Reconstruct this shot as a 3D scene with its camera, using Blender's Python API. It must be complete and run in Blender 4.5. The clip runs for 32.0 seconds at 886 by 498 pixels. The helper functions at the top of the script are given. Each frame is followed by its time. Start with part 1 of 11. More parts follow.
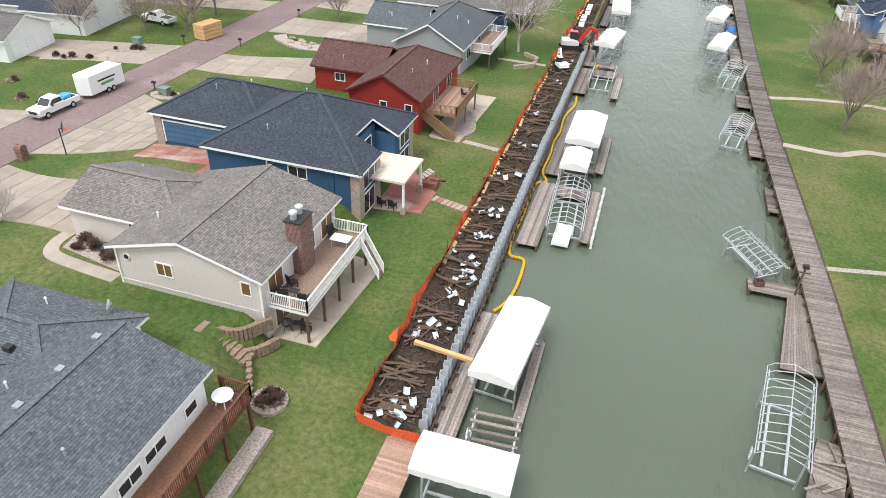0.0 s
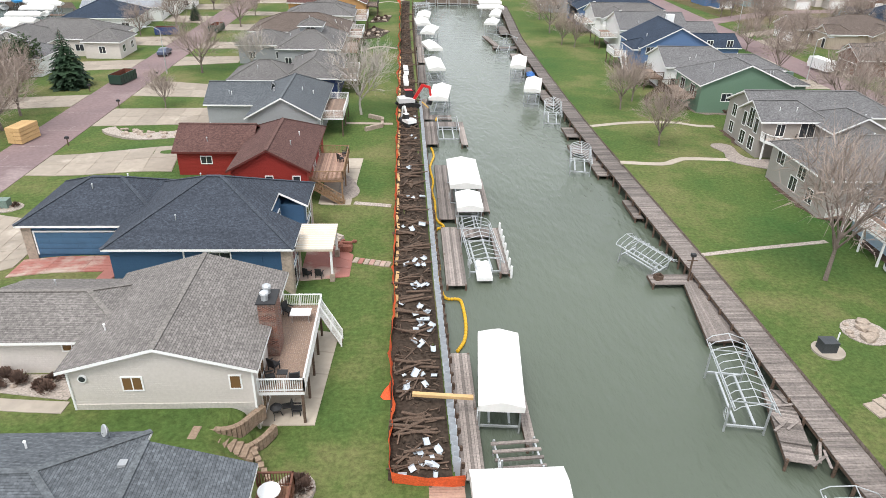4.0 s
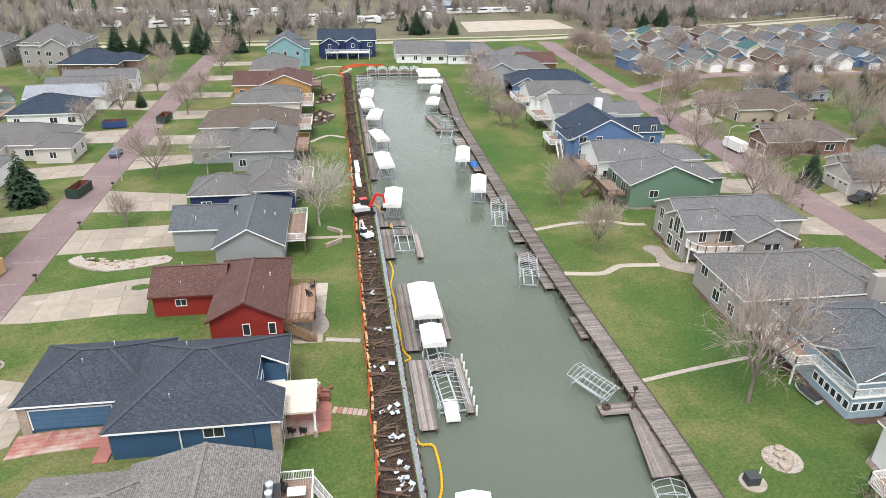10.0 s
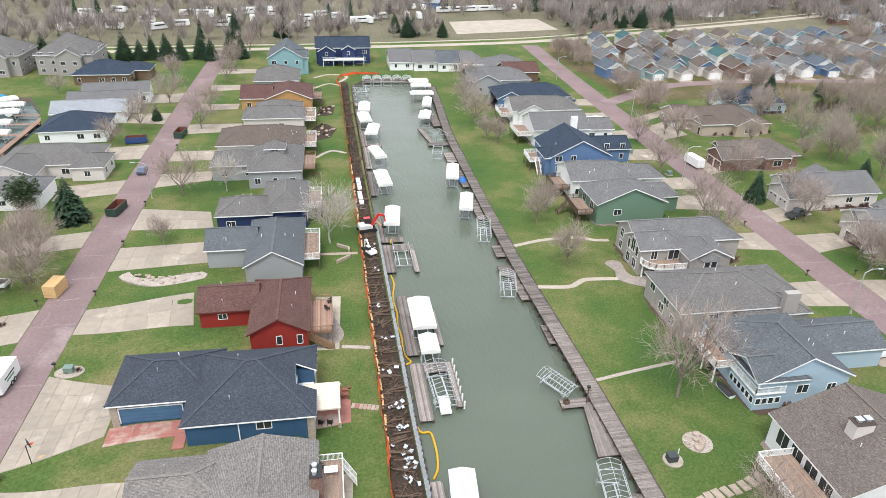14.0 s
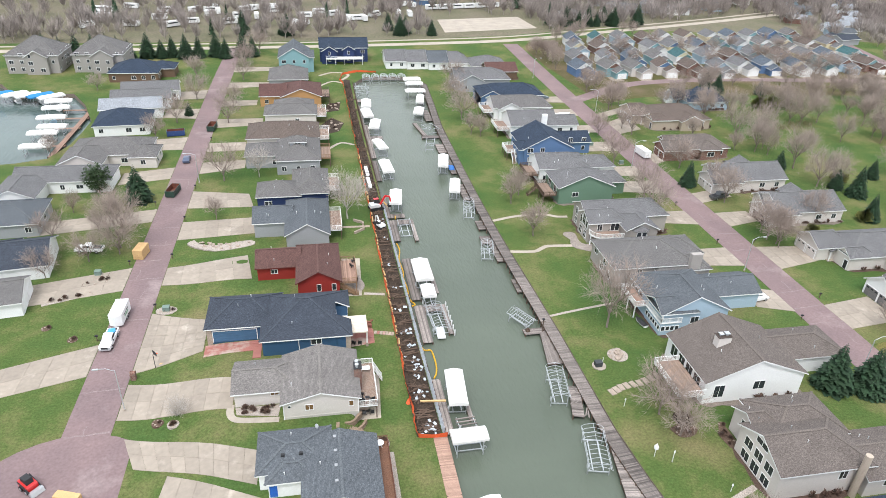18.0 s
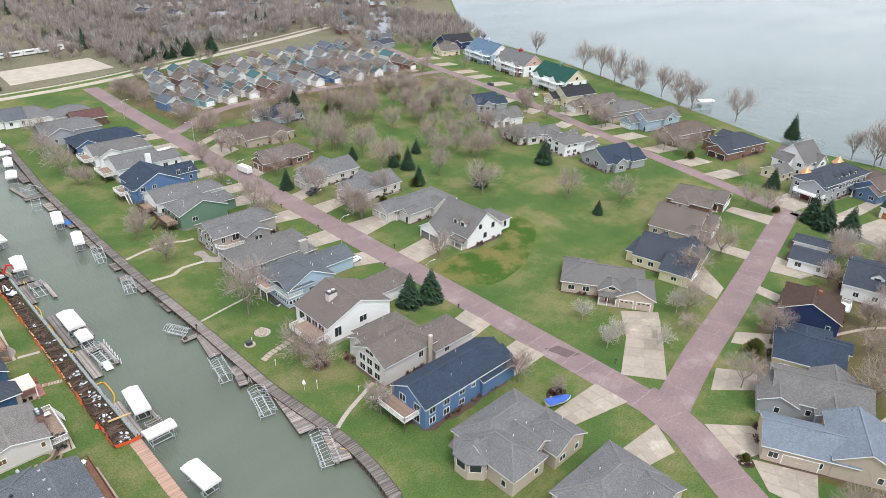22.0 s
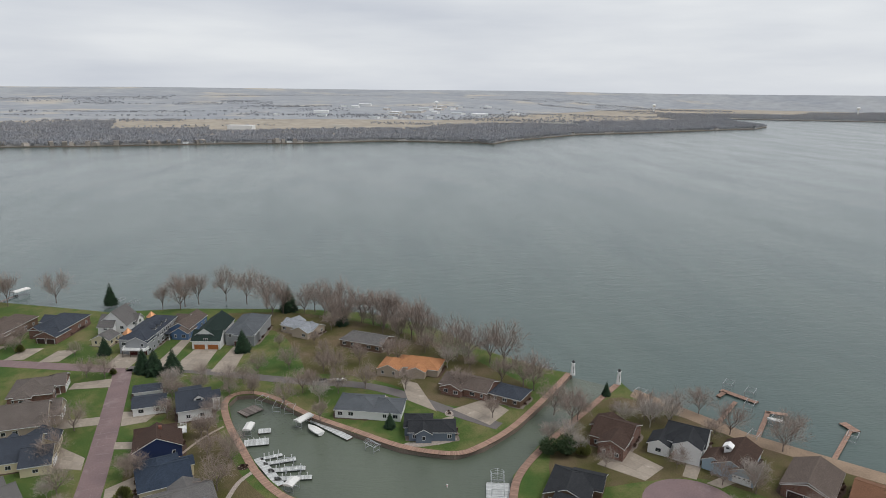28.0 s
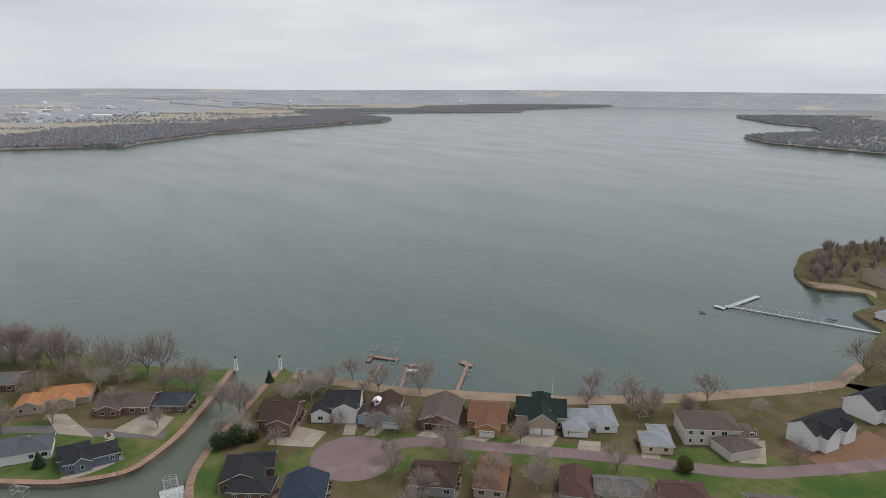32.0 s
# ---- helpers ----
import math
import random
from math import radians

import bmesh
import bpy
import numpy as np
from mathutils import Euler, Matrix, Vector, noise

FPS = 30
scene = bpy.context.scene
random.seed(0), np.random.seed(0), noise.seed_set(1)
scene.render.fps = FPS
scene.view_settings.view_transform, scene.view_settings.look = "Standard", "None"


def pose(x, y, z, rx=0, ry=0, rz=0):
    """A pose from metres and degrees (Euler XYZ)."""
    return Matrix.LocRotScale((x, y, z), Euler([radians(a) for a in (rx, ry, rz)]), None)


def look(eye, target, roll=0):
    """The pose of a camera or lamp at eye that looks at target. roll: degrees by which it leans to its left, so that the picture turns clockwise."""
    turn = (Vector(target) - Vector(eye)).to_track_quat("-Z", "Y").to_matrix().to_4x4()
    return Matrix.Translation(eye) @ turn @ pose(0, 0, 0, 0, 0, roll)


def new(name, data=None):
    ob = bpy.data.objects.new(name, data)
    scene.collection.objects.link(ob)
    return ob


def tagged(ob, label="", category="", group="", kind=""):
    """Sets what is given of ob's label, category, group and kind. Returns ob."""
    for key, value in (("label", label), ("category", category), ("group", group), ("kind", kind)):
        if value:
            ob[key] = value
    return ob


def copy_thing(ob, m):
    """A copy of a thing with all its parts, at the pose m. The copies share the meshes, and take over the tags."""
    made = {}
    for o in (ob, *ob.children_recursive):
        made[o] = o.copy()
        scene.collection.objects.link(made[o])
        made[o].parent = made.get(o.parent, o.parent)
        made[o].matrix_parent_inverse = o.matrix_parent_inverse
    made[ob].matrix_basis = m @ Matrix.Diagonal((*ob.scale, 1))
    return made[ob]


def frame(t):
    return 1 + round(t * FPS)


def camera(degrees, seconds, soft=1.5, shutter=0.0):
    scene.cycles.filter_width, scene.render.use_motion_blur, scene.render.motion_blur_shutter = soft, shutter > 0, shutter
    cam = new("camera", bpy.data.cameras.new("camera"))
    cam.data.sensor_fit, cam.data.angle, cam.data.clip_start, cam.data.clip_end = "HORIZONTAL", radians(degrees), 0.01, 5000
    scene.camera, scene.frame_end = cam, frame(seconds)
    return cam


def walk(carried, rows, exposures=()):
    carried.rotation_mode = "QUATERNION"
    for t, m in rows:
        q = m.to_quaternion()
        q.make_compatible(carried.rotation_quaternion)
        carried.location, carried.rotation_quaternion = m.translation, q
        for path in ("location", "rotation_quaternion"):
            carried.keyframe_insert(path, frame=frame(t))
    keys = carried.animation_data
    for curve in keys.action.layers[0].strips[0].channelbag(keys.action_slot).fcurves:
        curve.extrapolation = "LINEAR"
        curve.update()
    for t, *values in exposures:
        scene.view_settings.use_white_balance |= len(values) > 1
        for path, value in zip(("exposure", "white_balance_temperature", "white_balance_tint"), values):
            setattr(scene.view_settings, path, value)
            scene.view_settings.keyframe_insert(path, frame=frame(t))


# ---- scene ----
cam = camera(67.0, 32.0, soft=0.62)
# seconds, x, y, z, heading to the left of +y, pitch, roll (degrees)
FLIGHT = [
    (0, 15.89, 11.01, 31.62, 16.19, -33.88, 2.70),
    (0.5, 14.15, 10.02, 31.60, 12.34, -33.90, 2.55),
    (1, 12.50, 9.21, 31.70, 8.79, -34.04, 2.36),
    (1.5, 10.63, 8.52, 31.67, 5.66, -33.37, 2.30),
    (2, 9.07, 8.07, 31.59, 3.48, -32.33, 2.02),
    (2.5, 7.80, 7.68, 31.51, 1.44, -31.28, 1.74),
    (3, 6.62, 7.49, 31.54, -0.61, -30.19, 1.55),
    (3.5, 5.58, 7.40, 31.48, -2.31, -29.10, 1.49),
    (5.5, 2.46, 7.39, 32.17, -5.17, -26.16, 1.20),
    (6, 2.30, 7.51, 32.93, -6.46, -26.17, 1.23),
    (6.5, 2.32, 7.68, 34.07, -7.57, -26.12, 1.20),
    (7, 2.33, 7.79, 35.54, -8.11, -26.05, 1.17),
    (7.5, 2.28, 7.78, 37.24, -8.41, -25.99, 1.28),
    (8, 2.24, 7.81, 38.94, -8.50, -25.94, 1.31),
    (8.5, 2.13, 7.85, 40.80, -8.59, -25.98, 1.27),
    (9, 2.11, 7.82, 42.64, -8.63, -26.04, 1.24),
    (9.5, 1.97, 7.74, 44.49, -8.73, -26.06, 1.21),
    (10, 1.79, 7.47, 46.21, -8.85, -26.00, 1.22),
    (10.5, 1.50, 6.92, 48.03, -8.99, -25.95, 1.26),
    (11, 1.24, 5.97, 49.78, -9.10, -25.94, 1.27),
    (11.5, 1.09, 4.84, 51.52, -9.10, -25.98, 1.23),
    (12, 0.78, 3.75, 53.35, -9.20, -26.02, 1.30),
    (12.5, 0.44, 2.19, 55.21, -9.30, -26.09, 1.33),
    (13, 0.00, 0.00, 57.00, -9.50, -26.92, 1.36),
    (13.5, -0.63, -2.73, 58.84, -9.76, -27.56, 1.52),
    (15.5, -3.70, -17.21, 66.04, -10.65, -28.30, 2.11),
    (16, -4.55, -21.14, 67.84, -10.74, -28.54, 2.17),
    (16.5, -5.92, -25.34, 69.61, -11.02, -28.70, 2.34),
    (17, -7.04, -29.49, 71.35, -11.16, -28.86, 2.41),
    (17.5, -7.92, -33.61, 73.28, -11.16, -29.10, 2.37),
    (18, -9.02, -37.56, 75.30, -11.53, -29.28, 2.41),
    (18.5, -9.85, -41.52, 77.22, -13.10, -29.32, 2.36),
    (19, -11.07, -45.56, 79.00, -16.72, -29.19, 2.45),
    (19.5, -11.96, -49.46, 80.72, -20.58, -29.05, 2.46),
    (20, -13.05, -53.47, 82.16, -25.63, -28.82, 2.40),
    (20.5, -14.17, -57.50, 84.12, -30.64, -28.75, 2.18),
    (21, -15.43, -61.45, 86.06, -35.52, -28.70, 2.03),
    (21.5, -16.96, -65.17, 87.99, -40.22, -28.36, 1.93),
    (22, -19.22, -68.66, 89.87, -44.95, -27.34, 1.93),
    (22.5, -21.68, -71.94, 91.50, -49.59, -26.21, 1.96),
    (23, -24.25, -75.54, 93.32, -54.00, -24.00, 1.83),
    (23.5, -26.48, -78.40, 94.87, -58.34, -21.25, 1.71),
    (24, -29.05, -81.25, 96.66, -62.58, -18.54, 1.48),
    (24.5, -31.77, -83.77, 98.35, -66.81, -16.07, 1.24),
    (25, -34.34, -86.12, 99.79, -71.11, -14.76, 0.98),
    (25.5, -37.37, -87.56, 101.95, -75.64, -13.78, 0.93),
    (27.5, -49.27, -91.97, 109.84, -93.90, -13.66, 0.75),
    (28, -52.27, -92.66, 111.55, -98.30, -13.62, 0.67),
    (28.5, -54.83, -93.21, 112.51, -102.67, -13.58, 0.53),
    (29, -57.16, -93.41, 113.07, -106.12, -13.59, 0.45),
    (29.5, -59.62, -93.57, 113.57, -109.39, -13.62, 0.39),
    (30, -61.77, -93.29, 113.91, -113.01, -13.63, 0.35),
    (30.5, -63.49, -92.69, 114.11, -116.68, -13.68, 0.33),
    (31, -65.57, -92.10, 114.48, -120.49, -13.71, 0.33),
    (31.5, -67.52, -91.19, 114.61, -124.33, -13.70, 0.28),
    (32, -69.70, -89.94, 114.93, -127.86, -13.68, 0.29),
]
walk(cam, [(t, pose(x, y, z, 90 + pitch, 0, turn) @ pose(0, 0, 0, 0, 0, roll)) for t, x, y, z, turn, pitch, roll in FLIGHT],
     exposures=[(0, 1.16, 6500, 10), (9, 1.21, 6480, 10), (13, 1.24, 6400, 10), (17, 1.25, 6280, 10), (21, 1.24, 6260, 10), (22, 1.14, 6280, 10), (23, 1.03, 6320, 10), (24, 0.82, 6380, 10), (24.5, 0.57, 6420, 10), (25, 0.4, 6460, 10), (28, 0.09, 6490, 10), (32, 0.05, 6500, 10)])

# ---- world and sun: overcast spring day ----
world = bpy.data.worlds.new("overcast")
scene.world = world
world.use_nodes = True
wn, wl = world.node_tree.nodes, world.node_tree.links
wn.clear()
sky = wn.new("ShaderNodeTexSky")
sky.sky_type, sky.sun_disc = "NISHITA", False
sky.sun_elevation, sky.sun_rotation = radians(48), radians(200)
sky.air_density, sky.dust_density = 1.0, 3.0
wcoord = wn.new("ShaderNodeTexCoord")
wmap = wn.new("ShaderNodeMapping")
wmap.inputs["Scale"].default_value = (1.6, 1.6, 11.0)
wl.new(wcoord.outputs["Generated"], wmap.inputs["Vector"])
wnoise = wn.new("ShaderNodeTexNoise")
wnoise.inputs["Scale"].default_value, wnoise.inputs["Detail"].default_value = 1.3, 7.0
wnoise.inputs["Roughness"].default_value = 0.5
wl.new(wmap.outputs["Vector"], wnoise.inputs["Vector"])
wramp = wn.new("ShaderNodeValToRGB")
wramp.color_ramp.elements[0].position, wramp.color_ramp.elements[0].color = 0.3, (0.55, 0.585, 0.65, 1)
wramp.color_ramp.elements[1].position, wramp.color_ramp.elements[1].color = 0.68, (0.76, 0.785, 0.81, 1)
wl.new(wnoise.outputs["Fac"], wramp.inputs["Fac"])
wbg1, wbg2 = wn.new("ShaderNodeBackground"), wn.new("ShaderNodeBackground")
wl.new(sky.outputs["Color"], wbg1.inputs["Color"])
wbg1.inputs["Strength"].default_value = 0.05
wl.new(wramp.outputs["Color"], wbg2.inputs["Color"])
wbg2.inputs["Strength"].default_value = 1.0
wmix, wout = wn.new("ShaderNodeMixShader"), wn.new("ShaderNodeOutputWorld")
wmix.inputs["Fac"].default_value = 0.93
wl.new(wbg1.outputs[0], wmix.inputs[1])
wl.new(wbg2.outputs[0], wmix.inputs[2])
wl.new(wmix.outputs[0], wout.inputs["Surface"])
sun_data = bpy.data.lights.new("sun", "SUN")
sun_data.energy, sun_data.angle, sun_data.color = 1.45, radians(22), (1.0, 0.975, 0.94)
sun = new("sun", sun_data)
sun.matrix_world = look((0, 0, 300), (60, 150, 0))

# ---- materials ----
MATS = {}


def shade(name, base, rough=0.8, metal=0.0, vary=0.25, scale=1.0, fine=12.0, bump=0.15, tint=None, spec=0.3, stretch=(1, 1, 1), lines=None, island=0.0, blotch=0.4, third=None):
    """A node material: base colour with coarse and fine variation, fine relief and, if asked, lap lines (axis, metres)."""
    if name in MATS:
        return MATS[name]
    m = bpy.data.materials.new(name)
    m.use_nodes = True
    n, l = m.node_tree.nodes, m.node_tree.links
    b = n["Principled BSDF"]
    b.inputs["Roughness"].default_value, b.inputs["Metallic"].default_value = rough, metal
    b.inputs["Specular IOR Level"].default_value = spec
    geo, mp = n.new("ShaderNodeNewGeometry"), n.new("ShaderNodeMapping")
    mp.inputs["Scale"].default_value = stretch
    l.new(geo.outputs["Position"], mp.inputs["Vector"])
    coarse, small = n.new("ShaderNodeTexNoise"), n.new("ShaderNodeTexNoise")
    for node, s, d in ((coarse, scale, 4.0), (small, fine, 3.0)):
        node.inputs["Scale"].default_value, node.inputs["Detail"].default_value = s, d
        l.new(mp.outputs["Vector"], node.inputs["Vector"])
    tint = tint or tuple(c * 0.6 for c in base)
    mix = n.new("ShaderNodeMix")
    mix.data_type = "RGBA"
    mix.inputs[6].default_value, mix.inputs[7].default_value = (*base, 1), (*tint, 1)
    ramp = n.new("ShaderNodeMapRange")
    ramp.inputs["From Min"].default_value, ramp.inputs["From Max"].default_value = 0.5 - 0.2, 0.5 + 0.25
    ramp.inputs["To Max"].default_value = blotch
    l.new(coarse.outputs["Fac"], ramp.inputs["Value"])
    l.new(ramp.outputs["Result"], mix.inputs["Factor"])
    colour = mix.outputs[2]
    if third:
        wide, reach, mix2 = n.new("ShaderNodeTexNoise"), n.new("ShaderNodeMapRange"), n.new("ShaderNodeMix")
        wide.inputs["Scale"].default_value, wide.inputs["Detail"].default_value, wide.inputs["Roughness"].default_value = third[3], 6.0, 0.62
        l.new(mp.outputs["Vector"], wide.inputs["Vector"])
        reach.inputs["From Min"].default_value, reach.inputs["From Max"].default_value = third[4], third[5]
        l.new(wide.outputs["Fac"], reach.inputs["Value"])
        mix2.data_type = "RGBA"
        mix2.inputs[7].default_value = (*third[:3], 1)
        l.new(reach.outputs["Result"], mix2.inputs["Factor"])
        l.new(colour, mix2.inputs[6])
        colour = mix2.outputs[2]
    bright = n.new("ShaderNodeMapRange")
    bright.inputs["From Min"].default_value, bright.inputs["From Max"].default_value = 0.25, 0.75
    bright.inputs["To Min"].default_value, bright.inputs["To Max"].default_value = 1 - vary, 1 + vary
    l.new(small.outputs["Fac"], bright.inputs["Value"])
    value = bright.outputs["Result"]
    if island:
        rnd = n.new("ShaderNodeMapRange")
        rnd.inputs["To Min"].default_value, rnd.inputs["To Max"].default_value = 1 - island, 1 + island
        l.new(geo.outputs["Random Per Island"], rnd.inputs["Value"])
        mul = n.new("ShaderNodeMath")
        mul.operation = "MULTIPLY"
        l.new(value, mul.inputs[0])
        l.new(rnd.outputs["Result"], mul.inputs[1])
        value = mul.outputs[0]
    hsv = n.new("ShaderNodeHueSaturation")
    l.new(colour, hsv.inputs["Color"])
    l.new(value, hsv.inputs["Value"])
    l.new(hsv.outputs["Color"], b.inputs["Base Color"])
    height = small.outputs["Fac"]
    if lines:
        axis, step = lines
        sep = n.new("ShaderNodeSeparateXYZ")
        l.new(geo.outputs["Position"], sep.inputs[0])
        div, frac, add = n.new("ShaderNodeMath"), n.new("ShaderNodeMath"), n.new("ShaderNodeMath")
        div.operation, frac.operation, add.operation = "DIVIDE", "FRACT", "ADD"
        div.inputs[1].default_value = step
        l.new(sep.outputs["XYZ".index(axis)], div.inputs[0])
        l.new(div.outputs[0], frac.inputs[0])
        l.new(frac.outputs[0], add.inputs[0])
        l.new(small.outputs["Fac"], add.inputs[1])
        height = add.outputs[0]
    if bump:
        bm = n.new("ShaderNodeBump")
        bm.inputs["Strength"].default_value, bm.inputs["Distance"].default_value = bump, 0.04
        l.new(height, bm.inputs["Height"])
        l.new(bm.outputs["Normal"], b.inputs["Normal"])
    MATS[name] = m
    return m


def siding(name, c):
    return shade("siding_" + name, c, rough=0.65, vary=0.05, scale=0.35, fine=5, bump=0.35, lines=("Z", 0.17), blotch=0.2, tint=tuple(v * 0.85 for v in c))


CAPS = {}


def shingle(name, c):
    """Asphalt shingles in courses up the slope, each tab a little different."""
    name = "shingle_" + name
    if name in MATS:
        return MATS[name]
    m = shade(name, c, rough=0.92, vary=0.34, scale=0.3, fine=5.0, bump=0.4, spec=0.15, blotch=0.6, tint=tuple(v * 0.72 for v in c))
    CAPS[name] = shade("ridge_" + name, tuple(v * 1.06 + 0.004 for v in c), rough=0.92, vary=0.4, scale=0.6, fine=6.0, bump=0.4, spec=0.15)
    n, l = m.node_tree.nodes, m.node_tree.links
    co, sp, sn, cx = n.new("ShaderNodeTexCoord"), n.new("ShaderNodeSeparateXYZ"), n.new("ShaderNodeSeparateXYZ"), n.new("ShaderNodeCombineXYZ")
    l.new(co.outputs["Object"], sp.inputs[0])
    l.new(co.outputs["Normal"], sn.inputs[0])
    ax, ay, gt, pick = (n.new("ShaderNodeMath") for _ in range(4))
    ax.operation, ay.operation, gt.operation = "ABSOLUTE", "ABSOLUTE", "GREATER_THAN"
    l.new(sn.outputs["X"], ax.inputs[0])
    l.new(sn.outputs["Y"], ay.inputs[0])
    l.new(ax.outputs[0], gt.inputs[0])
    l.new(ay.outputs[0], gt.inputs[1])
    side = n.new("ShaderNodeMix")
    l.new(gt.outputs[0], side.inputs["Factor"])
    l.new(sp.outputs["X"], side.inputs[2])
    l.new(sp.outputs["Y"], side.inputs[3])
    l.new(side.outputs[0], cx.inputs["X"])
    l.new(sp.outputs["Z"], cx.inputs["Y"])
    brick = n.new("ShaderNodeTexBrick")
    for key, value in (("Scale", 1.0), ("Brick Width", 0.26), ("Row Height", 0.05), ("Mortar Size", 0.005), ("Bias", -0.1)):
        brick.inputs[key].default_value = value
    for key, k in (("Color1", 1.22), ("Color2", 0.82), ("Mortar", 0.6)):
        brick.inputs[key].default_value = (k, k, k * 1.02, 1)
    l.new(cx.outputs[0], brick.inputs["Vector"])
    hsv = next(x for x in n if x.type == "HUE_SAT")
    mul = n.new("ShaderNodeMix")
    mul.data_type, mul.blend_type = "RGBA", "MULTIPLY"
    mul.inputs["Factor"].default_value = 1.0
    l.new(hsv.outputs["Color"], mul.inputs[6])
    l.new(brick.outputs["Color"], mul.inputs[7])
    l.new(mul.outputs[2], n["Principled BSDF"].inputs["Base Color"])
    return m


GRASS = shade("grass", (0.037, 0.084, 0.022), rough=0.95, vary=0.62, scale=0.05, fine=2.5, bump=0.8, tint=(0.124, 0.137, 0.042), spec=0.1, blotch=1.0, third=(0.19, 0.15, 0.085, 0.05, 0.49, 0.78))
for node in GRASS.node_tree.nodes:
    if node.type == "TEX_NOISE":
        grain = abs(node.inputs["Scale"].default_value - 2.5) < 0.01
        node.inputs["Detail"].default_value, node.inputs["Roughness"].default_value = (8.0, 0.8) if grain else (9.0, 0.68)
LITTER = shade("leaf_litter", (0.16, 0.137, 0.1), rough=0.95, vary=0.35, scale=0.06, fine=0.9, bump=0.5, tint=(0.11, 0.112, 0.065), spec=0.1, blotch=0.9)
DIRT = shade("dirt", (0.055, 0.04, 0.03), rough=0.95, vary=0.55, scale=0.5, fine=4.0, bump=0.9, tint=(0.03, 0.022, 0.017), spec=0.15, blotch=0.8)
ROAD = shade("pink_asphalt", (0.212, 0.148, 0.145), rough=0.9, vary=0.16, scale=0.12, fine=2.2, bump=0.15, tint=(0.155, 0.113, 0.115), blotch=0.9, third=(0.255, 0.197, 0.192, 0.1, 0.56, 0.7))
ASPHALT = shade("grey_asphalt", (0.15, 0.135, 0.13), rough=0.9, vary=0.12, scale=0.2, fine=3.0, bump=0.15, blotch=0.5)
CONCRETE = shade("concrete", (0.4, 0.345, 0.28), rough=0.85, vary=0.1, scale=0.2, fine=2.0, bump=0.1, tint=(0.29, 0.255, 0.215), blotch=0.9, third=(0.24, 0.205, 0.175, 0.5, 0.56, 0.75))
CURB = shade("concrete_edge", (0.42, 0.36, 0.31), rough=0.85, vary=0.1, scale=0.3, blotch=0.5)
REDCON = shade("red_concrete", (0.34, 0.14, 0.115), rough=0.7, vary=0.12, scale=0.5, blotch=0.6, third=(0.4, 0.31, 0.26, 0.22, 0.5, 0.62))
GRAVEL = shade("gravel", (0.36, 0.31, 0.27), rough=0.95, vary=0.5, scale=1.0, fine=7.0, bump=0.8)
SAND = shade("sand", (0.38, 0.27, 0.18), rough=0.95, vary=0.15, scale=0.15, fine=3.0, bump=0.3, blotch=0.6)
DOCKWOOD = shade("weathered_boards", (0.2, 0.172, 0.155), rough=0.85, vary=0.3, scale=0.5, fine=6.0, bump=0.3, island=0.45, blotch=0.7, tint=(0.12, 0.103, 0.095))
PINKBOARD = shade("pinkish_boards", (0.32, 0.205, 0.155), rough=0.85, vary=0.15, scale=0.4, fine=6.0, bump=0.3, island=0.2, blotch=0.4)
DECKWOOD = shade("brown_boards", (0.27, 0.19, 0.145), rough=0.7, vary=0.3, scale=0.5, fine=7.0, bump=0.25, island=0.2)
CEDAR = shade("cedar", (0.25, 0.155, 0.09), rough=0.75, vary=0.2, scale=0.8, fine=8.0, bump=0.2)
LOGWOOD = shade("old_timber", (0.11, 0.075, 0.055), rough=0.95, vary=0.4, scale=0.8, fine=9.0, bump=0.5, island=0.4)
NEWWOOD = shade("new_lumber", (0.55, 0.36, 0.17), rough=0.8, vary=0.12, scale=0.8, fine=8.0)
for wood in (DOCKWOOD, PINKBOARD):
    wn_, wl_ = wood.node_tree.nodes, wood.node_tree.links
    tone = next(x for x in wn_ if x.type == "HUE_SAT")
    each, spread, times = wn_.new("ShaderNodeObjectInfo"), wn_.new("ShaderNodeMapRange"), wn_.new("ShaderNodeMath")
    spread.inputs["To Min"].default_value, spread.inputs["To Max"].default_value = 0.72, 1.28
    times.operation = "MULTIPLY"
    wl_.new(each.outputs["Random"], spread.inputs["Value"])
    wl_.new(tone.inputs["Value"].links[0].from_socket, times.inputs[0])
    wl_.new(spread.outputs["Result"], times.inputs[1])
    wl_.new(times.outputs[0], tone.inputs["Value"])
STEEL = shade("galvanised", (0.55, 0.57, 0.58), rough=0.45, metal=0.6, vary=0.1, scale=1.0, bump=0.0)
PILE = shade("grey_sheet", (0.47, 0.5, 0.54), rough=0.6, vary=0.1, scale=0.4, bump=0.05, blotch=0.4)
WHITE = shade("white_paint", (0.78, 0.78, 0.77), rough=0.5, vary=0.03, scale=0.5, bump=0.0, tint=(0.66, 0.66, 0.65), blotch=0.5)
CANVAS = shade("white_canvas", (0.7, 0.69, 0.66), rough=0.7, vary=0.04, scale=0.4, fine=3, bump=0.1, tint=(0.56, 0.55, 0.53), blotch=0.7)
DARK = shade("dark_trim", (0.03, 0.03, 0.032), rough=0.6, vary=0.1, scale=1.0, bump=0)
TYRE = shade("rubber", (0.02, 0.02, 0.02), rough=0.9, vary=0.1, bump=0)
BARK = shade("bark", (0.2, 0.16, 0.14), rough=0.95, vary=0.3, scale=0.6, fine=8, bump=0.4, tint=(0.14, 0.11, 0.095))
TWIG = shade("twigs", (0.32, 0.266, 0.23), rough=0.95, vary=0.3, scale=0.02, fine=0.4, bump=0, tint=(0.26, 0.2, 0.17), blotch=0.8)
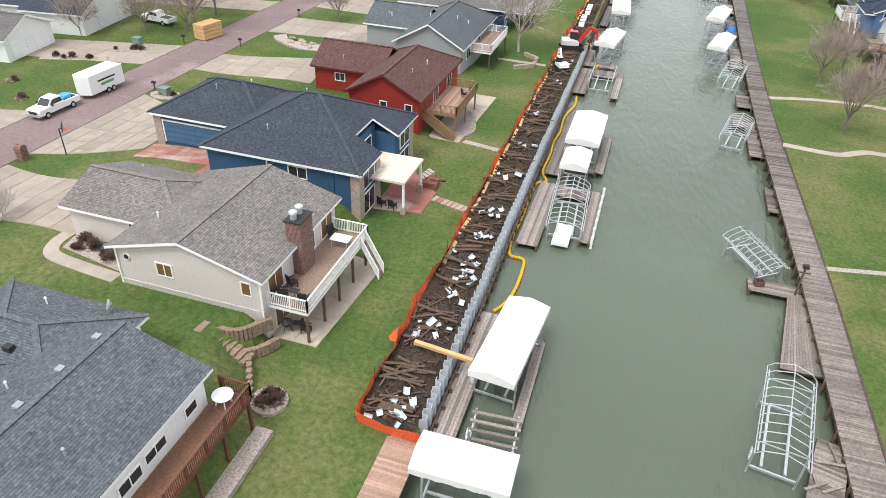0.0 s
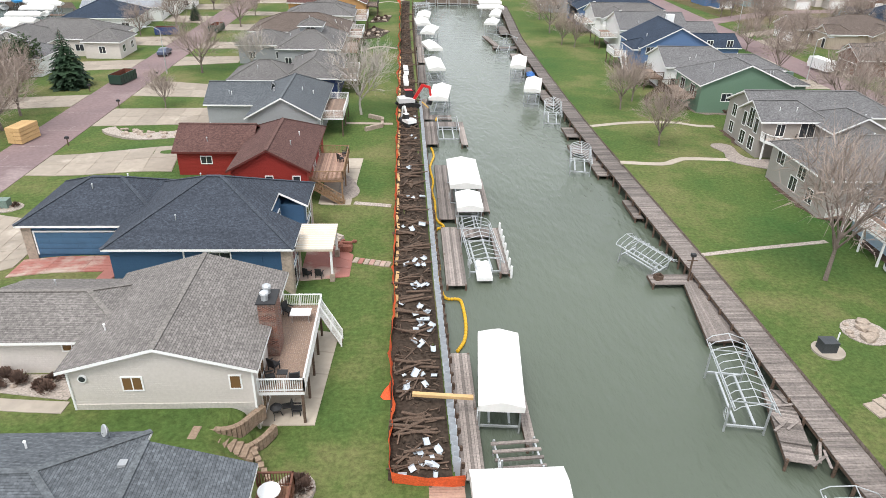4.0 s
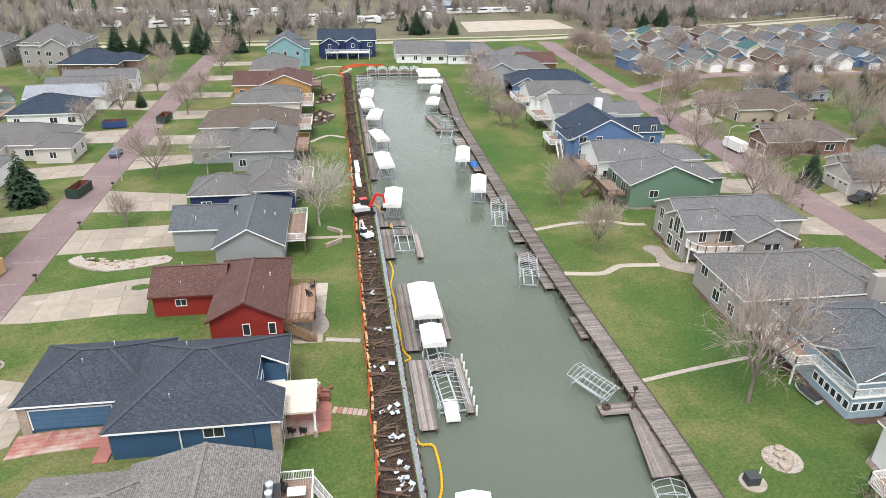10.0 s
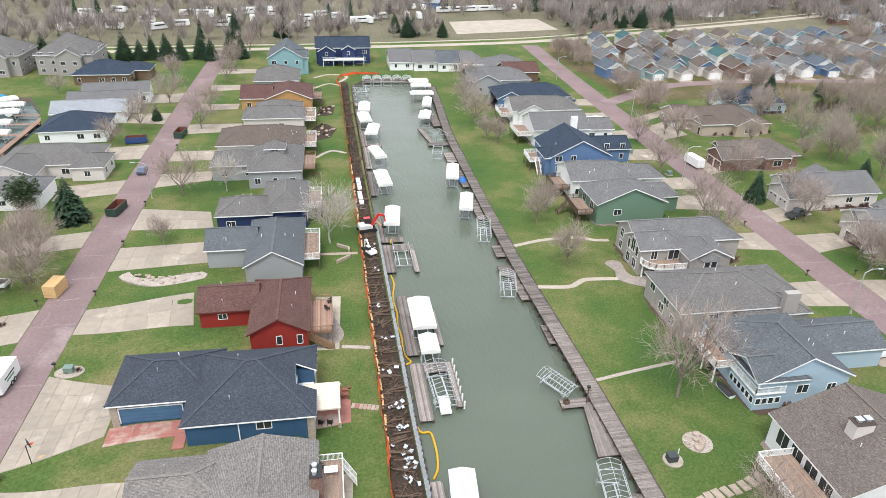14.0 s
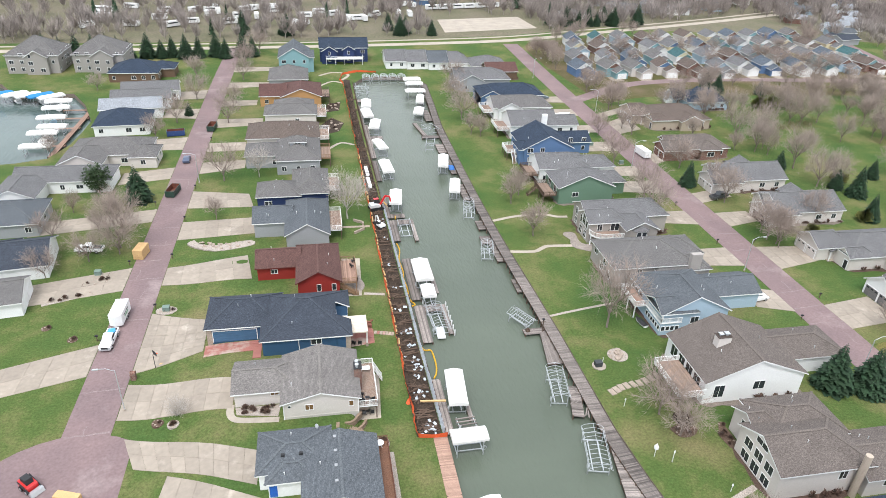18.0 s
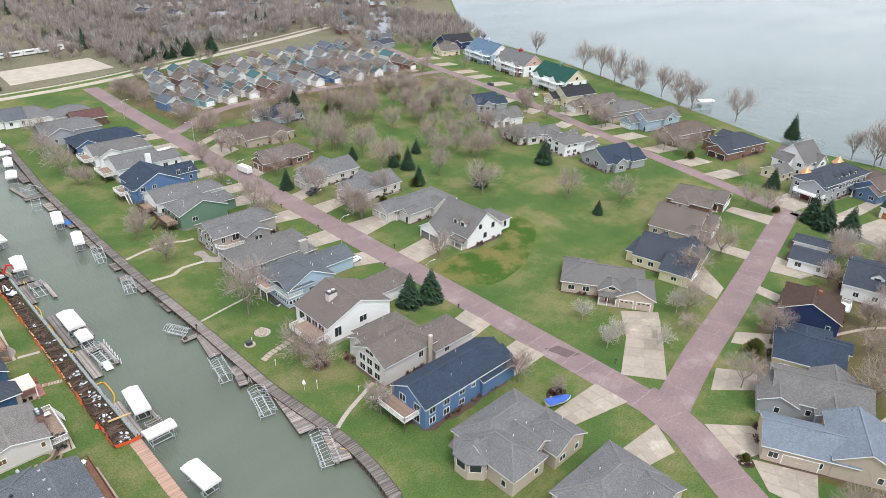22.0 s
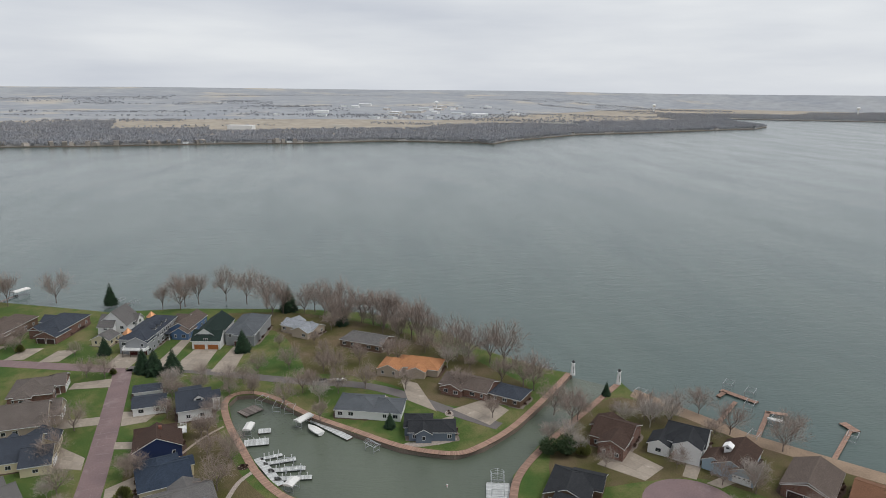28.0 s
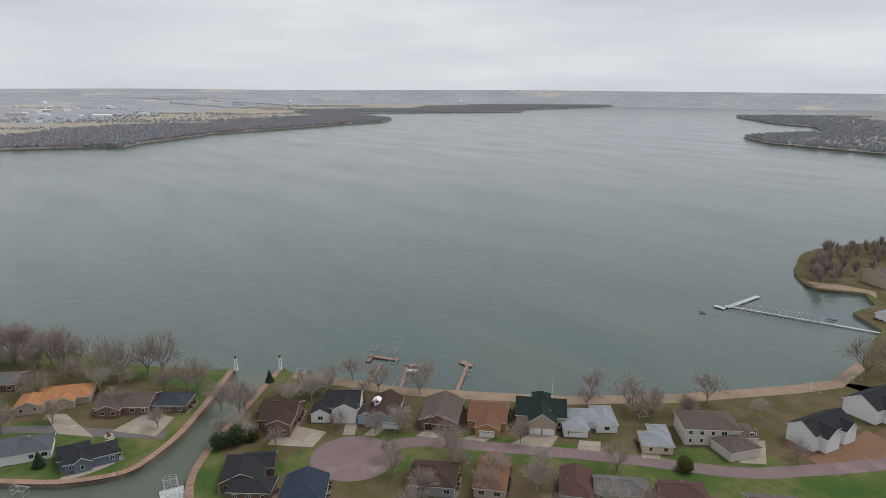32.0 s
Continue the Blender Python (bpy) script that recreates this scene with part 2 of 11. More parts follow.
PALEBARK = shade("pale_bark", (0.42, 0.38, 0.34), rough=0.9, vary=0.2, scale=0.5, fine=6, bump=0.2)
NEEDLE = shade("needles", (0.018, 0.042, 0.02), rough=0.85, vary=0.35, scale=0.5, fine=3, bump=0, island=0.35, tint=(0.03, 0.05, 0.02))
SHRUB = shade("shrub", (0.14, 0.09, 0.07), rough=0.95, vary=0.3, scale=0.6, fine=3, bump=0, island=0.3)
SPRING = shade("spring_green", (0.16, 0.17, 0.05), rough=0.9, vary=0.3, scale=0.4, fine=3, bump=0, island=0.3)
YELLOW = shade("yellow_vinyl", (0.62, 0.36, 0.02), rough=0.5, vary=0.06, bump=0.05)
ORANGE = shade("orange_net", (0.62, 0.1, 0.03), rough=0.75, vary=0.25, scale=0.7, fine=9, bump=0.2)
STONE = shade("field_stone", (0.33, 0.27, 0.22), rough=0.9, vary=0.25, scale=1.2, fine=5, bump=0.4, island=0.3)
BRICK = shade("red_brick", (0.21, 0.085, 0.06), rough=0.9, vary=0.3, scale=0.8, fine=9, bump=0.3, island=0.25)


def glass(name, c=(0.03, 0.035, 0.04)):
    if name not in MATS:
        m = bpy.data.materials.new(name)
        m.use_nodes = True
        b = m.node_tree.nodes["Principled BSDF"]
        b.inputs["Base Color"].default_value = (*c, 1)
        b.inputs["Roughness"].default_value, b.inputs["Specular IOR Level"].default_value = 0.06, 0.6
        MATS[name] = m
    return MATS[name]


PANE = glass("window_glass")


def water_material(name, base, tint, wave, gloss=1.0, chop=0.2):
    m = shade(name, base, rough=0.12, vary=0.07, scale=0.012, fine=0.06, bump=0, tint=tint, spec=0.5, blotch=0.9, stretch=(0.45, 1.5, 1))
    n, l = m.node_tree.nodes, m.node_tree.links
    b = n["Principled BSDF"]
    b.inputs["IOR"].default_value = 1.33
    lanes = n.new("ShaderNodeMapRange")
    lanes.inputs["From Min"].default_value, lanes.inputs["From Max"].default_value = 0.35, 0.65
    lanes.inputs["To Min"].default_value, lanes.inputs["To Max"].default_value = 0.1 * gloss, 0.17 * gloss
    l.new(next(x for x in n if x.type == "TEX_NOISE").outputs["Fac"], lanes.inputs["Value"])
    l.new(lanes.outputs["Result"], b.inputs["Roughness"])
    geo = next(x for x in n if x.type == "NEW_GEOMETRY")
    mp = n.new("ShaderNodeMapping")
    mp.inputs["Rotation"].default_value, mp.inputs["Scale"].default_value = (0, 0, 0.5), (1.0, 0.35, 1.0)
    l.new(geo.outputs["Position"], mp.inputs["Vector"])
    w1, w2 = n.new("ShaderNodeTexNoise"), n.new("ShaderNodeTexNoise")
    for node, s in ((w1, wave), (w2, wave * 0.16)):
        node.inputs["Scale"].default_value, node.inputs["Detail"].default_value = s, 4.0
        l.new(mp.outputs["Vector"], node.inputs["Vector"])
    add = n.new("ShaderNodeMath")
    add.operation = "ADD"
    l.new(w1.outputs["Fac"], add.inputs[0])
    swell = n.new("ShaderNodeMath")
    swell.operation = "MULTIPLY"
    swell.inputs[1].default_value = 1.5
    l.new(w2.outputs["Fac"], swell.inputs[0])
    l.new(swell.outputs[0], add.inputs[1])
    bm = n.new("ShaderNodeBump")
    bm.inputs["Strength"].default_value, bm.inputs["Distance"].default_value = 0.6, chop
    l.new(add.outputs[0], bm.inputs["Height"])
    l.new(bm.outputs["Normal"], b.inputs["Normal"])
    return m


WATER = water_material("green_grey_water", (0.086, 0.116, 0.103), (0.062, 0.093, 0.088), 1.1)
CANALWATER = water_material("green_canal_water", (0.106, 0.123, 0.093), (0.075, 0.092, 0.07), 1.7, 0.4, 0.3)


# ---- mesh tools ----
class Build:
    """Collects vertices and faces of one part."""

    def __init__(self):
        self.v, self.f = [], []

    def add(self, verts, faces):
        k = len(self.v)
        self.v += [tuple(p) for p in verts]
        self.f += [tuple(i + k for i in face) for face in faces]
        return self

    def box(self, x0, x1, y0, y1, z0, z1):
        return self.add([(x, y, z) for z in (z0, z1) for x, y in ((x0, y0), (x1, y0), (x1, y1), (x0, y1))],
                        [(3, 2, 1, 0), (4, 5, 6, 7), (0, 1, 5, 4), (1, 2, 6, 5), (2, 3, 7, 6), (3, 0, 4, 7)])

    def turned(self, c, size, turn=0.0, tilt=0.0, lean=0.0):
        """A box of that size round the place c, turned in degrees."""
        m = pose(*c, tilt, lean, turn)
        a, b, d = (s / 2 for s in size)
        vs = [m @ Vector((x, y, z)) for z in (-d, d) for x, y in ((-a, -b), (a, -b), (a, b), (-a, b))]
        return self.add(vs, [(3, 2, 1, 0), (4, 5, 6, 7), (0, 1, 5, 4), (1, 2, 6, 5), (2, 3, 7, 6), (3, 0, 4, 7)])

    def prism(self, pts, z0, z1):
        n = len(pts)
        if sum(pts[i][0] * pts[(i + 1) % n][1] - pts[(i + 1) % n][0] * pts[i][1] for i in range(n)) < 0:
            pts = pts[::-1]
        return self.add([(x, y, z0) for x, y in pts] + [(x, y, z1) for x, y in pts],
                        [tuple(range(n))[::-1], tuple(range(n, 2 * n))] + [(i, (i + 1) % n, n + (i + 1) % n, n + i) for i in range(n)])

    def slabbed(self, poly, thick):
        """A sloping polygon with thickness downwards."""
        n = len(poly)
        return self.add([tuple(p) for p in poly] + [(p[0], p[1], p[2] - thick) for p in poly],
                        [tuple(range(n)), tuple(range(2 * n - 1, n - 1, -1))] + [(i, n + i, n + (i + 1) % n, (i + 1) % n) for i in range(n)])

    def rod(self, p, q, r0, r1=None, n=5):
        r1 = r0 if r1 is None else r1
        p, q = Vector(p), Vector(q)
        d = q - p
        if d.length < 1e-6:
            return self
        a = d.orthogonal().normalized()
        b = d.normalized().cross(a)
        ring = [(math.cos(2 * math.pi * i / n), math.sin(2 * math.pi * i / n)) for i in range(n)]
        vs = [p + (a * c + b * s) * r0 for c, s in ring] + [q + (a * c + b * s) * r1 for c, s in ring]
        return self.add(vs, [(i, (i + 1) % n, n + (i + 1) % n, n + i) for i in range(n)] + [tuple(range(n))[::-1], tuple(range(n, 2 * n))])

    def beam(self, p, q, w, h):
        """A square bar between two places."""
        p, q = Vector(p), Vector(q)
        d = (q - p).normalized()
        side = d.cross(Vector((0, 0, 1)))
        side = side.normalized() if side.length > 1e-4 else Vector((1, 0, 0))
        up = side.cross(d)
        c = [side * sx * w / 2 + up * sz * h / 2 for sx, sz in ((-1, -1), (1, -1), (1, 1), (-1, 1))]
        return self.add([p + o for o in c] + [q + o for o in c], [(0, 1, 2, 3), (7, 6, 5, 4), (4, 5, 1, 0), (5, 6, 2, 1), (6, 7, 3, 2), (7, 4, 0, 3)])

    def mesh(self, name, material, smooth=False):
        me = bpy.data.meshes.new(name)
        me.from_pydata(self.v, [], self.f)
        me.materials.append(material)
        if smooth:
            me.polygons.foreach_set("use_smooth", [True] * len(me.polygons))
        me.update()
        return me


def part(name, shape, material, parent=None, label="", smooth=False):
    ob = new(name, shape.mesh(name, material, smooth) if isinstance(shape, Build) else shape)
    ob.parent = parent
    if label:
        tagged(ob, label)
    return ob


def thing(name, m, label, category, group=""):
    ob = new(name)
    ob.matrix_basis = m
    ob.empty_display_size = 0.5
    return tagged(ob, label, category, group)


def setting(name, shape, material, label, smooth=False, category=""):
    return tagged(part(name, shape, material, None, "", smooth), label, category or name.replace("_", " "), kind="structure")


def ribbon(pts, width):
    """Outline of a strip along a middle line."""
    left, right = [], []
    for i, p in enumerate(pts):
        a, b = Vector(pts[max(i - 1, 0)]), Vector(pts[min(i + 1, len(pts) - 1)])
        d = (b - a).normalized()
        n = Vector((-d.y, d.x)) * width / 2
        left.append((p[0] + n.x, p[1] + n.y))
        right.append((p[0] - n.x, p[1] - n.y))
    return left + right[::-1]


def smoothed(pts, steps=4):
    """Points along a smooth curve through the given ones."""
    out = []
    for i in range(len(pts) - 1):
        p0, p1, p2, p3 = (Vector(pts[min(max(j, 0), len(pts) - 1)]) for j in (i - 1, i, i + 1, i + 2))
        for k in range(steps):
            t = k / steps
            out.append(tuple(0.5 * (2 * p1 + (p2 - p0) * t + (2 * p0 - 5 * p1 + 4 * p2 - p3) * t * t + (3 * p1 - p0 - 3 * p2 + p3) * t ** 3)))
    return out + [tuple(pts[-1])]

# ---- land and water ----
LAKE_N = [(700, 1300), (740, 960), (660, 860), (610, 700), (560, 560), (508, 460), (455, 400), (395, 330), (366, 286), (350, 201), (326, 135), (298, 58), (286, 26), (288, -9), (281, -66), (272, -100), (250, -130), (214, -152), (193, -172)]
CHANNEL_W = [(188, -181), (168.5, -166), (147, -147.5), (136, -134), (132.5, -124), (138.5, -108), (150.5, -93), (164.5, -76.5), (176, -66), (183, -57), (183, -51), (177, -49), (162, -52.5), (146, -59), (130, -66), (118, -74.5), (111, -85)]
CANAL_E = [(98, -97), (78, -98), (55, -82), (40, -58), (33.55, -30), (33.05, -10), (35.2, -6), (36.4, 1), (36.9, 8), (36.5, 16), (35.4, 25), (34.6, 34), (34.4, 46), (34.2, 60), (33.9, 70), (33.4, 84), (32.9, 100), (32.6, 122), (32.7, 150), (33.0, 178), (34.7, 207), (35.9, 230)]
CANAL_W = [(32, 240), (22, 243.5), (11.5, 242.5), (6.0, 232), (5.6, 200), (5.9, 160), (6.5, 110), (6.9, 60), (7.4, 36), (7.2, 12), (6, -20), (9, -55), (25, -88), (52, -114), (85, -127)]
CHANNEL_E = [(105, -134.5), (119.5, -139.5), (135, -151.5), (154, -170.5), (176, -194)]
LAKE_S = [(178, -197), (168.5, -198), (152, -209), (131, -222.5), (115.5, -238), (106, -247.5), (85, -269.5), (60, -305), (49, -326), (37.6, -347), (29, -367), (31, -395), (39, -428), (42, -449), (62, -466), (60, -490), (72, -508), (95, -495.5), (112, -512), (125, -535), (140, -600)]
LAKE_FAR_S = [(95, -700), (100, -1000), (210, -1320), (396, -1457), (637, -1516), (759, -1633), (770, -1760), (700, -1950), (860, -2230), (1068, -2368), (1383, -2717), (1330, -2900), (1250, -3300), (1500, -4300), (1500, -4900)]
SHORE = LAKE_N + CHANNEL_W + CANAL_E + CANAL_W + CHANNEL_E + LAKE_S + LAKE_FAR_S
LAND = SHORE + [(-4900, -4900), (-4900, 4900), (700, 4900)]
COVE = [(-96, 224), (-88.5, 210), (-82, 192), (-82, 180), (-82.5, 170), (-85.5, 159), (-93, 156), (-130, 150), (-175, 170), (-170, 232), (-125, 238), (-116, 224)]
FAR_LAND = [(640, 4900), (640, 1250), (690, 960), (754, 933), (840, 943), (915, 942), (1091, 948), (1156, 818), (1240, 640), (1236, 516), (1258, 361), (1309, 141), (1320, 0), (1378, -178), (1335, -360), (1300, -392), (1371, -437), (1571, -661), (1662, -898), (1786, -1179), (1835, -1317), (1952, -1428), (2100, -1440), (2500, -1600), (2440, -1751), (2330, -2050), (2233, -2341), (2442, -2583), (2588, -3446), (3112, -4135), (3300, -4900), (4900, -4900), (4900, 4900)]


def inside(p, ring):
    x, y = p
    hit = False
    for (x0, y0), (x1, y1) in zip(ring, ring[1:] + ring[:1]):
        if (y0 > y) != (y1 > y) and x < (x1 - x0) * (y - y0) / (y1 - y0) + x0:
            hit = not hit
    return hit


def ease(a, b, v):
    """0 at a, 1 at b, smooth between."""
    t = min(1.0, max(0.0, (v - a) / (b - a)))
    return t * t * (3 - 2 * t)


def ground_z(x, y):
    """Height of the raised lots on the west bank, which fall to the canal lawn and to the street."""
    if not (-40 < x < 0 and 2 < y < 104):
        return 0.0
    top = float(np.interp(y, [2, 16, 24, 53, 60, 74, 92, 104], [0, 1.6, 2.05, 2.1, 1.35, 1.1, 0.9, 0]))
    low, high = (float(np.interp(y, [33, 36, 38.6, 40.4, 41.4, 52, 54], v)) for v in ([-0.6, -3.0, -4.4, -4.6, -5.4, -5.5, -5.0], [-4.4, -6.5, -8.4, -6.4, -6.3, -6.6, -7.4]))
    return top * ease(low, high, x) * ease(-40, -25, x)


def sheet(ring, holes, z, extra=()):
    """A sheet inside a ring, without its holes; extra places inside it follow the raised ground."""
    from mathutils import geometry
    pts, edges = [Vector(p) for p in extra], []
    for loop in (ring, *holes):
        k = len(pts)
        pts += [Vector(p) for p in loop]
        edges += [(k + i, k + (i + 1) % len(loop)) for i in range(len(loop))]
    vs, _, fs = geometry.delaunay_2d_cdt(pts, edges, [], 0, 1e-4)[:3]
    keep = []
    for f in fs:
        c = sum((vs[i] for i in f), Vector((0, 0))) / len(f)
        if inside(c, ring) and not any(inside(c, h) for h in holes):
            keep.append(tuple(f))
    return Build().add([(v.x, v.y, z + (ground_z(v.x, v.y) if extra else 0)) for v in vs], keep)


LOTS = [(-40.5 + 0.75 * i, 1.5 + 1.0 * j) for i in range(55) for j in range(104)]
setting("ground", sheet(LAND, [COVE], 0.0, LOTS), GRASS, "green spring lawn with yellowed patches", category="lawn")
setting("water", Build().add([(-4900, -4900, -1.6), (4900, -4900, -1.6), (4900, 4900, -1.6), (-4900, 4900, -1.6)], [(0, 1, 2, 3)]), WATER, "calm grey-green lake and canal water", category="water")
setting("water_canal", sheet([(-20, -140), (-20, 250), (45, 250), (45, -60), (90, -90), (110, -70), (190, -35), (200, -60), (187.5, -181), (177, -193.5), (160, -200), (100, -145)], [], -1.594), CANALWATER, "calm green-grey canal water", category="water")
FIELD = shade("dry_fields", (0.37, 0.32, 0.26), rough=0.95, vary=0.2, scale=0.004, fine=0.02, bump=0, tint=(0.3, 0.27, 0.22), blotch=0.9, stretch=(0.6, 1.5, 1), third=(0.25, 0.25, 0.225, 0.003, 0.58, 0.68))
setting("ground_far_shore", sheet(FAR_LAND, [], 0.0), FIELD, "distant dry fields beyond the lake", category="fields")



def hill_foot(heading):
    """Distance at which the far country begins to rise."""
    return 2250 + 2100 * ease(100, 122, heading) * (1 - ease(160, 172, heading))


def country(x, y):
    """Height of the far country at a place."""
    r, heading = math.hypot(x, y), math.degrees(math.atan2(x, y)) % 360
    r0 = hill_foot(heading)
    return 0.0 if r < r0 else -0.6 + 86 * ((r - r0) / (4880 - r0)) ** 1.5


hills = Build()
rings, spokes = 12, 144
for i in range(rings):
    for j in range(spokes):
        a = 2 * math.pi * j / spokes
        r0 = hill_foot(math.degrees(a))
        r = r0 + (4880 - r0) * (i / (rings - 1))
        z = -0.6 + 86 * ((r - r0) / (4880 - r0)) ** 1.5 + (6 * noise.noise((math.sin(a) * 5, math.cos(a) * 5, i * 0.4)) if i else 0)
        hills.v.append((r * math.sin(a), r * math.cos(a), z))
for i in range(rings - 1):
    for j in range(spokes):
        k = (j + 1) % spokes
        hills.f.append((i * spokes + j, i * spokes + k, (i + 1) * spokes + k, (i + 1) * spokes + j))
# the light grey-blue base and tint carry the horizon haze as colour
setting("backdrop", hills, shade("hazed_far_country", (0.325, 0.335, 0.345), rough=0.95, vary=0.12, scale=0.004, fine=0.02, bump=0, tint=(0.26, 0.275, 0.3), blotch=1.0, third=(0.42, 0.385, 0.335, 0.0026, 0.56, 0.66), stretch=(1, 1, 1)), "low hazy farmland at the horizon", smooth=True, category="distance")

bank = Build()
for run in (SHORE, COVE + COVE[:1], FAR_LAND[1:31]):
    for (x0, y0), (x1, y1) in zip(run, run[1:]):
        bank.add([(x0, y0, 0.0), (x1, y1, 0.0), (x1, y1, -3.0), (x0, y0, -3.0)], [(0, 1, 2, 3)])
setting("bank", bank, shade("bank_stone", (0.2, 0.16, 0.13), rough=0.95, vary=0.4, scale=0.8, fine=5, bump=0.6), "stony water's edge bank", category="bank")

LITTER_RING = [(x - 3, y) for x, y in LAKE_N[:9]] + [(300, 305), (160, 345), (95, 322), (50, 315), (0, 310), (-60, 308), (-500, 299), (-1400, 330), (-1400, 1500), (690, 1500)]
setting("ground_litter", sheet(LITTER_RING, [], 0.02), LITTER, "brown leaf litter and thin grass under the woods", category="leaf litter")

setting("ground_southern_country", sheet([(x - 2, y) for x, y in LAKE_FAR_S] + [(-4900, -4900), (-4900, -900), (-200, -640)], [], 0.5), shade("far_woodland", (0.24, 0.24, 0.24), rough=0.95, vary=0.25, scale=0.01, fine=0.06, bump=0, tint=(0.25, 0.23, 0.19), blotch=0.9), "brown wooded land south of the lake", category="woodland")

# beach along the lake
WETSAND = shade("damp_sand", (0.3, 0.22, 0.155), rough=0.9, vary=0.25, scale=0.15, fine=2.0, bump=0.3, blotch=0.7, tint=(0.17, 0.12, 0.085))
BEACH = [(p[0], p[1]) for p in LAKE_S[1:12]]
setting("beach", Build().prism([(x + 2.4, y - 1.9) for x, y in BEACH] + [(x - 3.2, y + 2.5) for x, y in BEACH[::-1]], -1.5, 0.05), WETSAND, "narrow sandy beach with reddish stones", category="beach")

# streets
LEFT_STREET = [(-45.6, 40), (-45.6, 90), (-45.6, 180), (-45.4, 250), (-44.5, 296)]
RIGHT_STREET = [(88, -24), (88.4, 20), (88.6, 80), (88.6, 150), (89, 220), (91, 302)]
CROSS_STREET = [(88, -27), (110, -22), (136, -17.5), (175, -10), (212, -2.5)]
SOUTH_STREET = [(89, -20), (86, -32), (79.5, -44), (74, -56), (72, -72)]
LAKE_STREET = [(212, -3), (220, 30), (231.5, 75), (245, 122), (256, 165), (271, 241), (290, 320)]
LANE = [(213, -4), (209, -28), (199.5, -54), (192.5, -75), (186.5, -97), (176.5, -112), (162, -127), (149, -142)]
SOUTH_EAST = [(97, -196), (94, -207), (75, -226), (47, -252), (20, -274), (8, -291), (-8, -320), (-30, -370)]
COTTAGE_STREET = [(90, 204), (108, 217), (127, 227), (166, 231), (229, 226), (268, 222)]
NORTH_ROAD = [(-500, 286), (-200, 289), (-50, 296), (0, 299), (50, 304), (95, 311), (145, 328), (260, 370), (420, 440)]
for name, line, width, material, z, label in (
    ("road_canal_street", LEFT_STREET, 7.0, ROAD, 0.05, "pinkish quartzite asphalt street with worn surface"),
    ("road_inner_street", RIGHT_STREET, 7.8, ROAD, 0.05, "pinkish quartzite asphalt street with pale patches"),
    ("road_cross_street", CROSS_STREET, 7.2, ROAD, 0.056, "pinkish asphalt cross street"),
    ("road_south_street", SOUTH_STREET, 8.6, ROAD, 0.062, "pinkish asphalt street bend"),
    ("road_lake_street", LAKE_STREET, 6.4, ROAD, 0.05, "pinkish asphalt lakeside street"),
    ("road_point_lane", LANE, 5.2, ASPHALT, 0.056, "narrow grey asphalt lane to the point"),
    ("road_shore_street", SOUTH_EAST, 6.2, ROAD, 0.05, "worn pinkish shore street"),
    ("road_cottage_street", COTTAGE_STREET, 5.6, ROAD, 0.056, "pinkish street by the cottages"),
    ("road_north_road", NORTH_ROAD, 5.5, CONCRETE, 0.05, "pale concrete through road"),
    ("road_trail", [(x, y + 9) for x, y in NORTH_ROAD], 2.4, CONCRETE, 0.05, "pale concrete trail beside the road"),
):
    pts = smoothed(line, 5)
    strip = Build()
    out = ribbon(pts, width)
    n = len(pts)
    strip.v = [(x, y, z) for x, y in out] + [(x, y, -0.2) for x, y in out]
    m = 2 * n
    strip.f = [(i, i + 1, m - 2 - i, m - 1 - i)[::-1] for i in range(n - 1)] + [(i, (i + 1) % m, m + (i + 1) % m, m + i) for i in range(m)]
    setting(name, strip, material, label, category="street")


def disc(cx, cy, r, n=32, squash=1.0):
    return [(cx + r * math.cos(2 * math.pi * i / n), cy + r * squash * math.sin(2 * math.pi * i / n)) for i in range(n)]


setting("road_turning_circle", Build().prism(disc(-46.5, 30, 14.2), -0.2, 0.066), ROAD, "pinkish asphalt turning circle", category="street")
setting("road_shore_circle", Build().prism(disc(98.5, -185, 13.5), -0.2, 0.066), ROAD, "worn pinkish asphalt turning circle", category="street")
PATCH = shade("dark_patch", (0.12, 0.085, 0.085), rough=0.9, vary=0.15, scale=0.6)
setting("road_patch", Build().prism([(86.5, 3.5), (90, 2), (91.2, -3.5), (87.7, -2)], 0.0, 0.058), PATCH, "darker asphalt repair patch", category="street")

# the construction strip beside the canal
strip = Build()
nx, ny = 7, 190
for j in range(ny + 1):
    y = 36.6 + (238 - 36.6) * j / ny
    edge = np.interp(y, [36, 60, 110, 160, 200, 232], [7.25, 6.85, 6.45, 5.85, 5.55, 5.9])
    for i in range(nx + 1):
        x = 3.3 + (edge - 3.3) * i / nx - 0.004 * (y - 36)
        rough = 0.0 if i in (0, nx) else 0.22 * noise.noise((x * 1.1, y * 0.9, 0)) + 0.12 * noise.noise((x * 3, y * 3, 5))
        strip.v.append((x, y, 0.06 + 0.10 * math.sin(math.pi * i / nx) + rough))
strip.f = [(j * (nx + 1) + i, j * (nx + 1) + i + 1, (j + 1) * (nx + 1) + i + 1, (j + 1) * (nx + 1) + i) for j in range(ny) for i in range(nx)]
setting("dirt_strip", strip, DIRT, "churned dark soil strip along the canal", smooth=True, category="dirt")

# pale worn seams and cracks across the pink streets
rng = random.Random(44)
seams = Build()


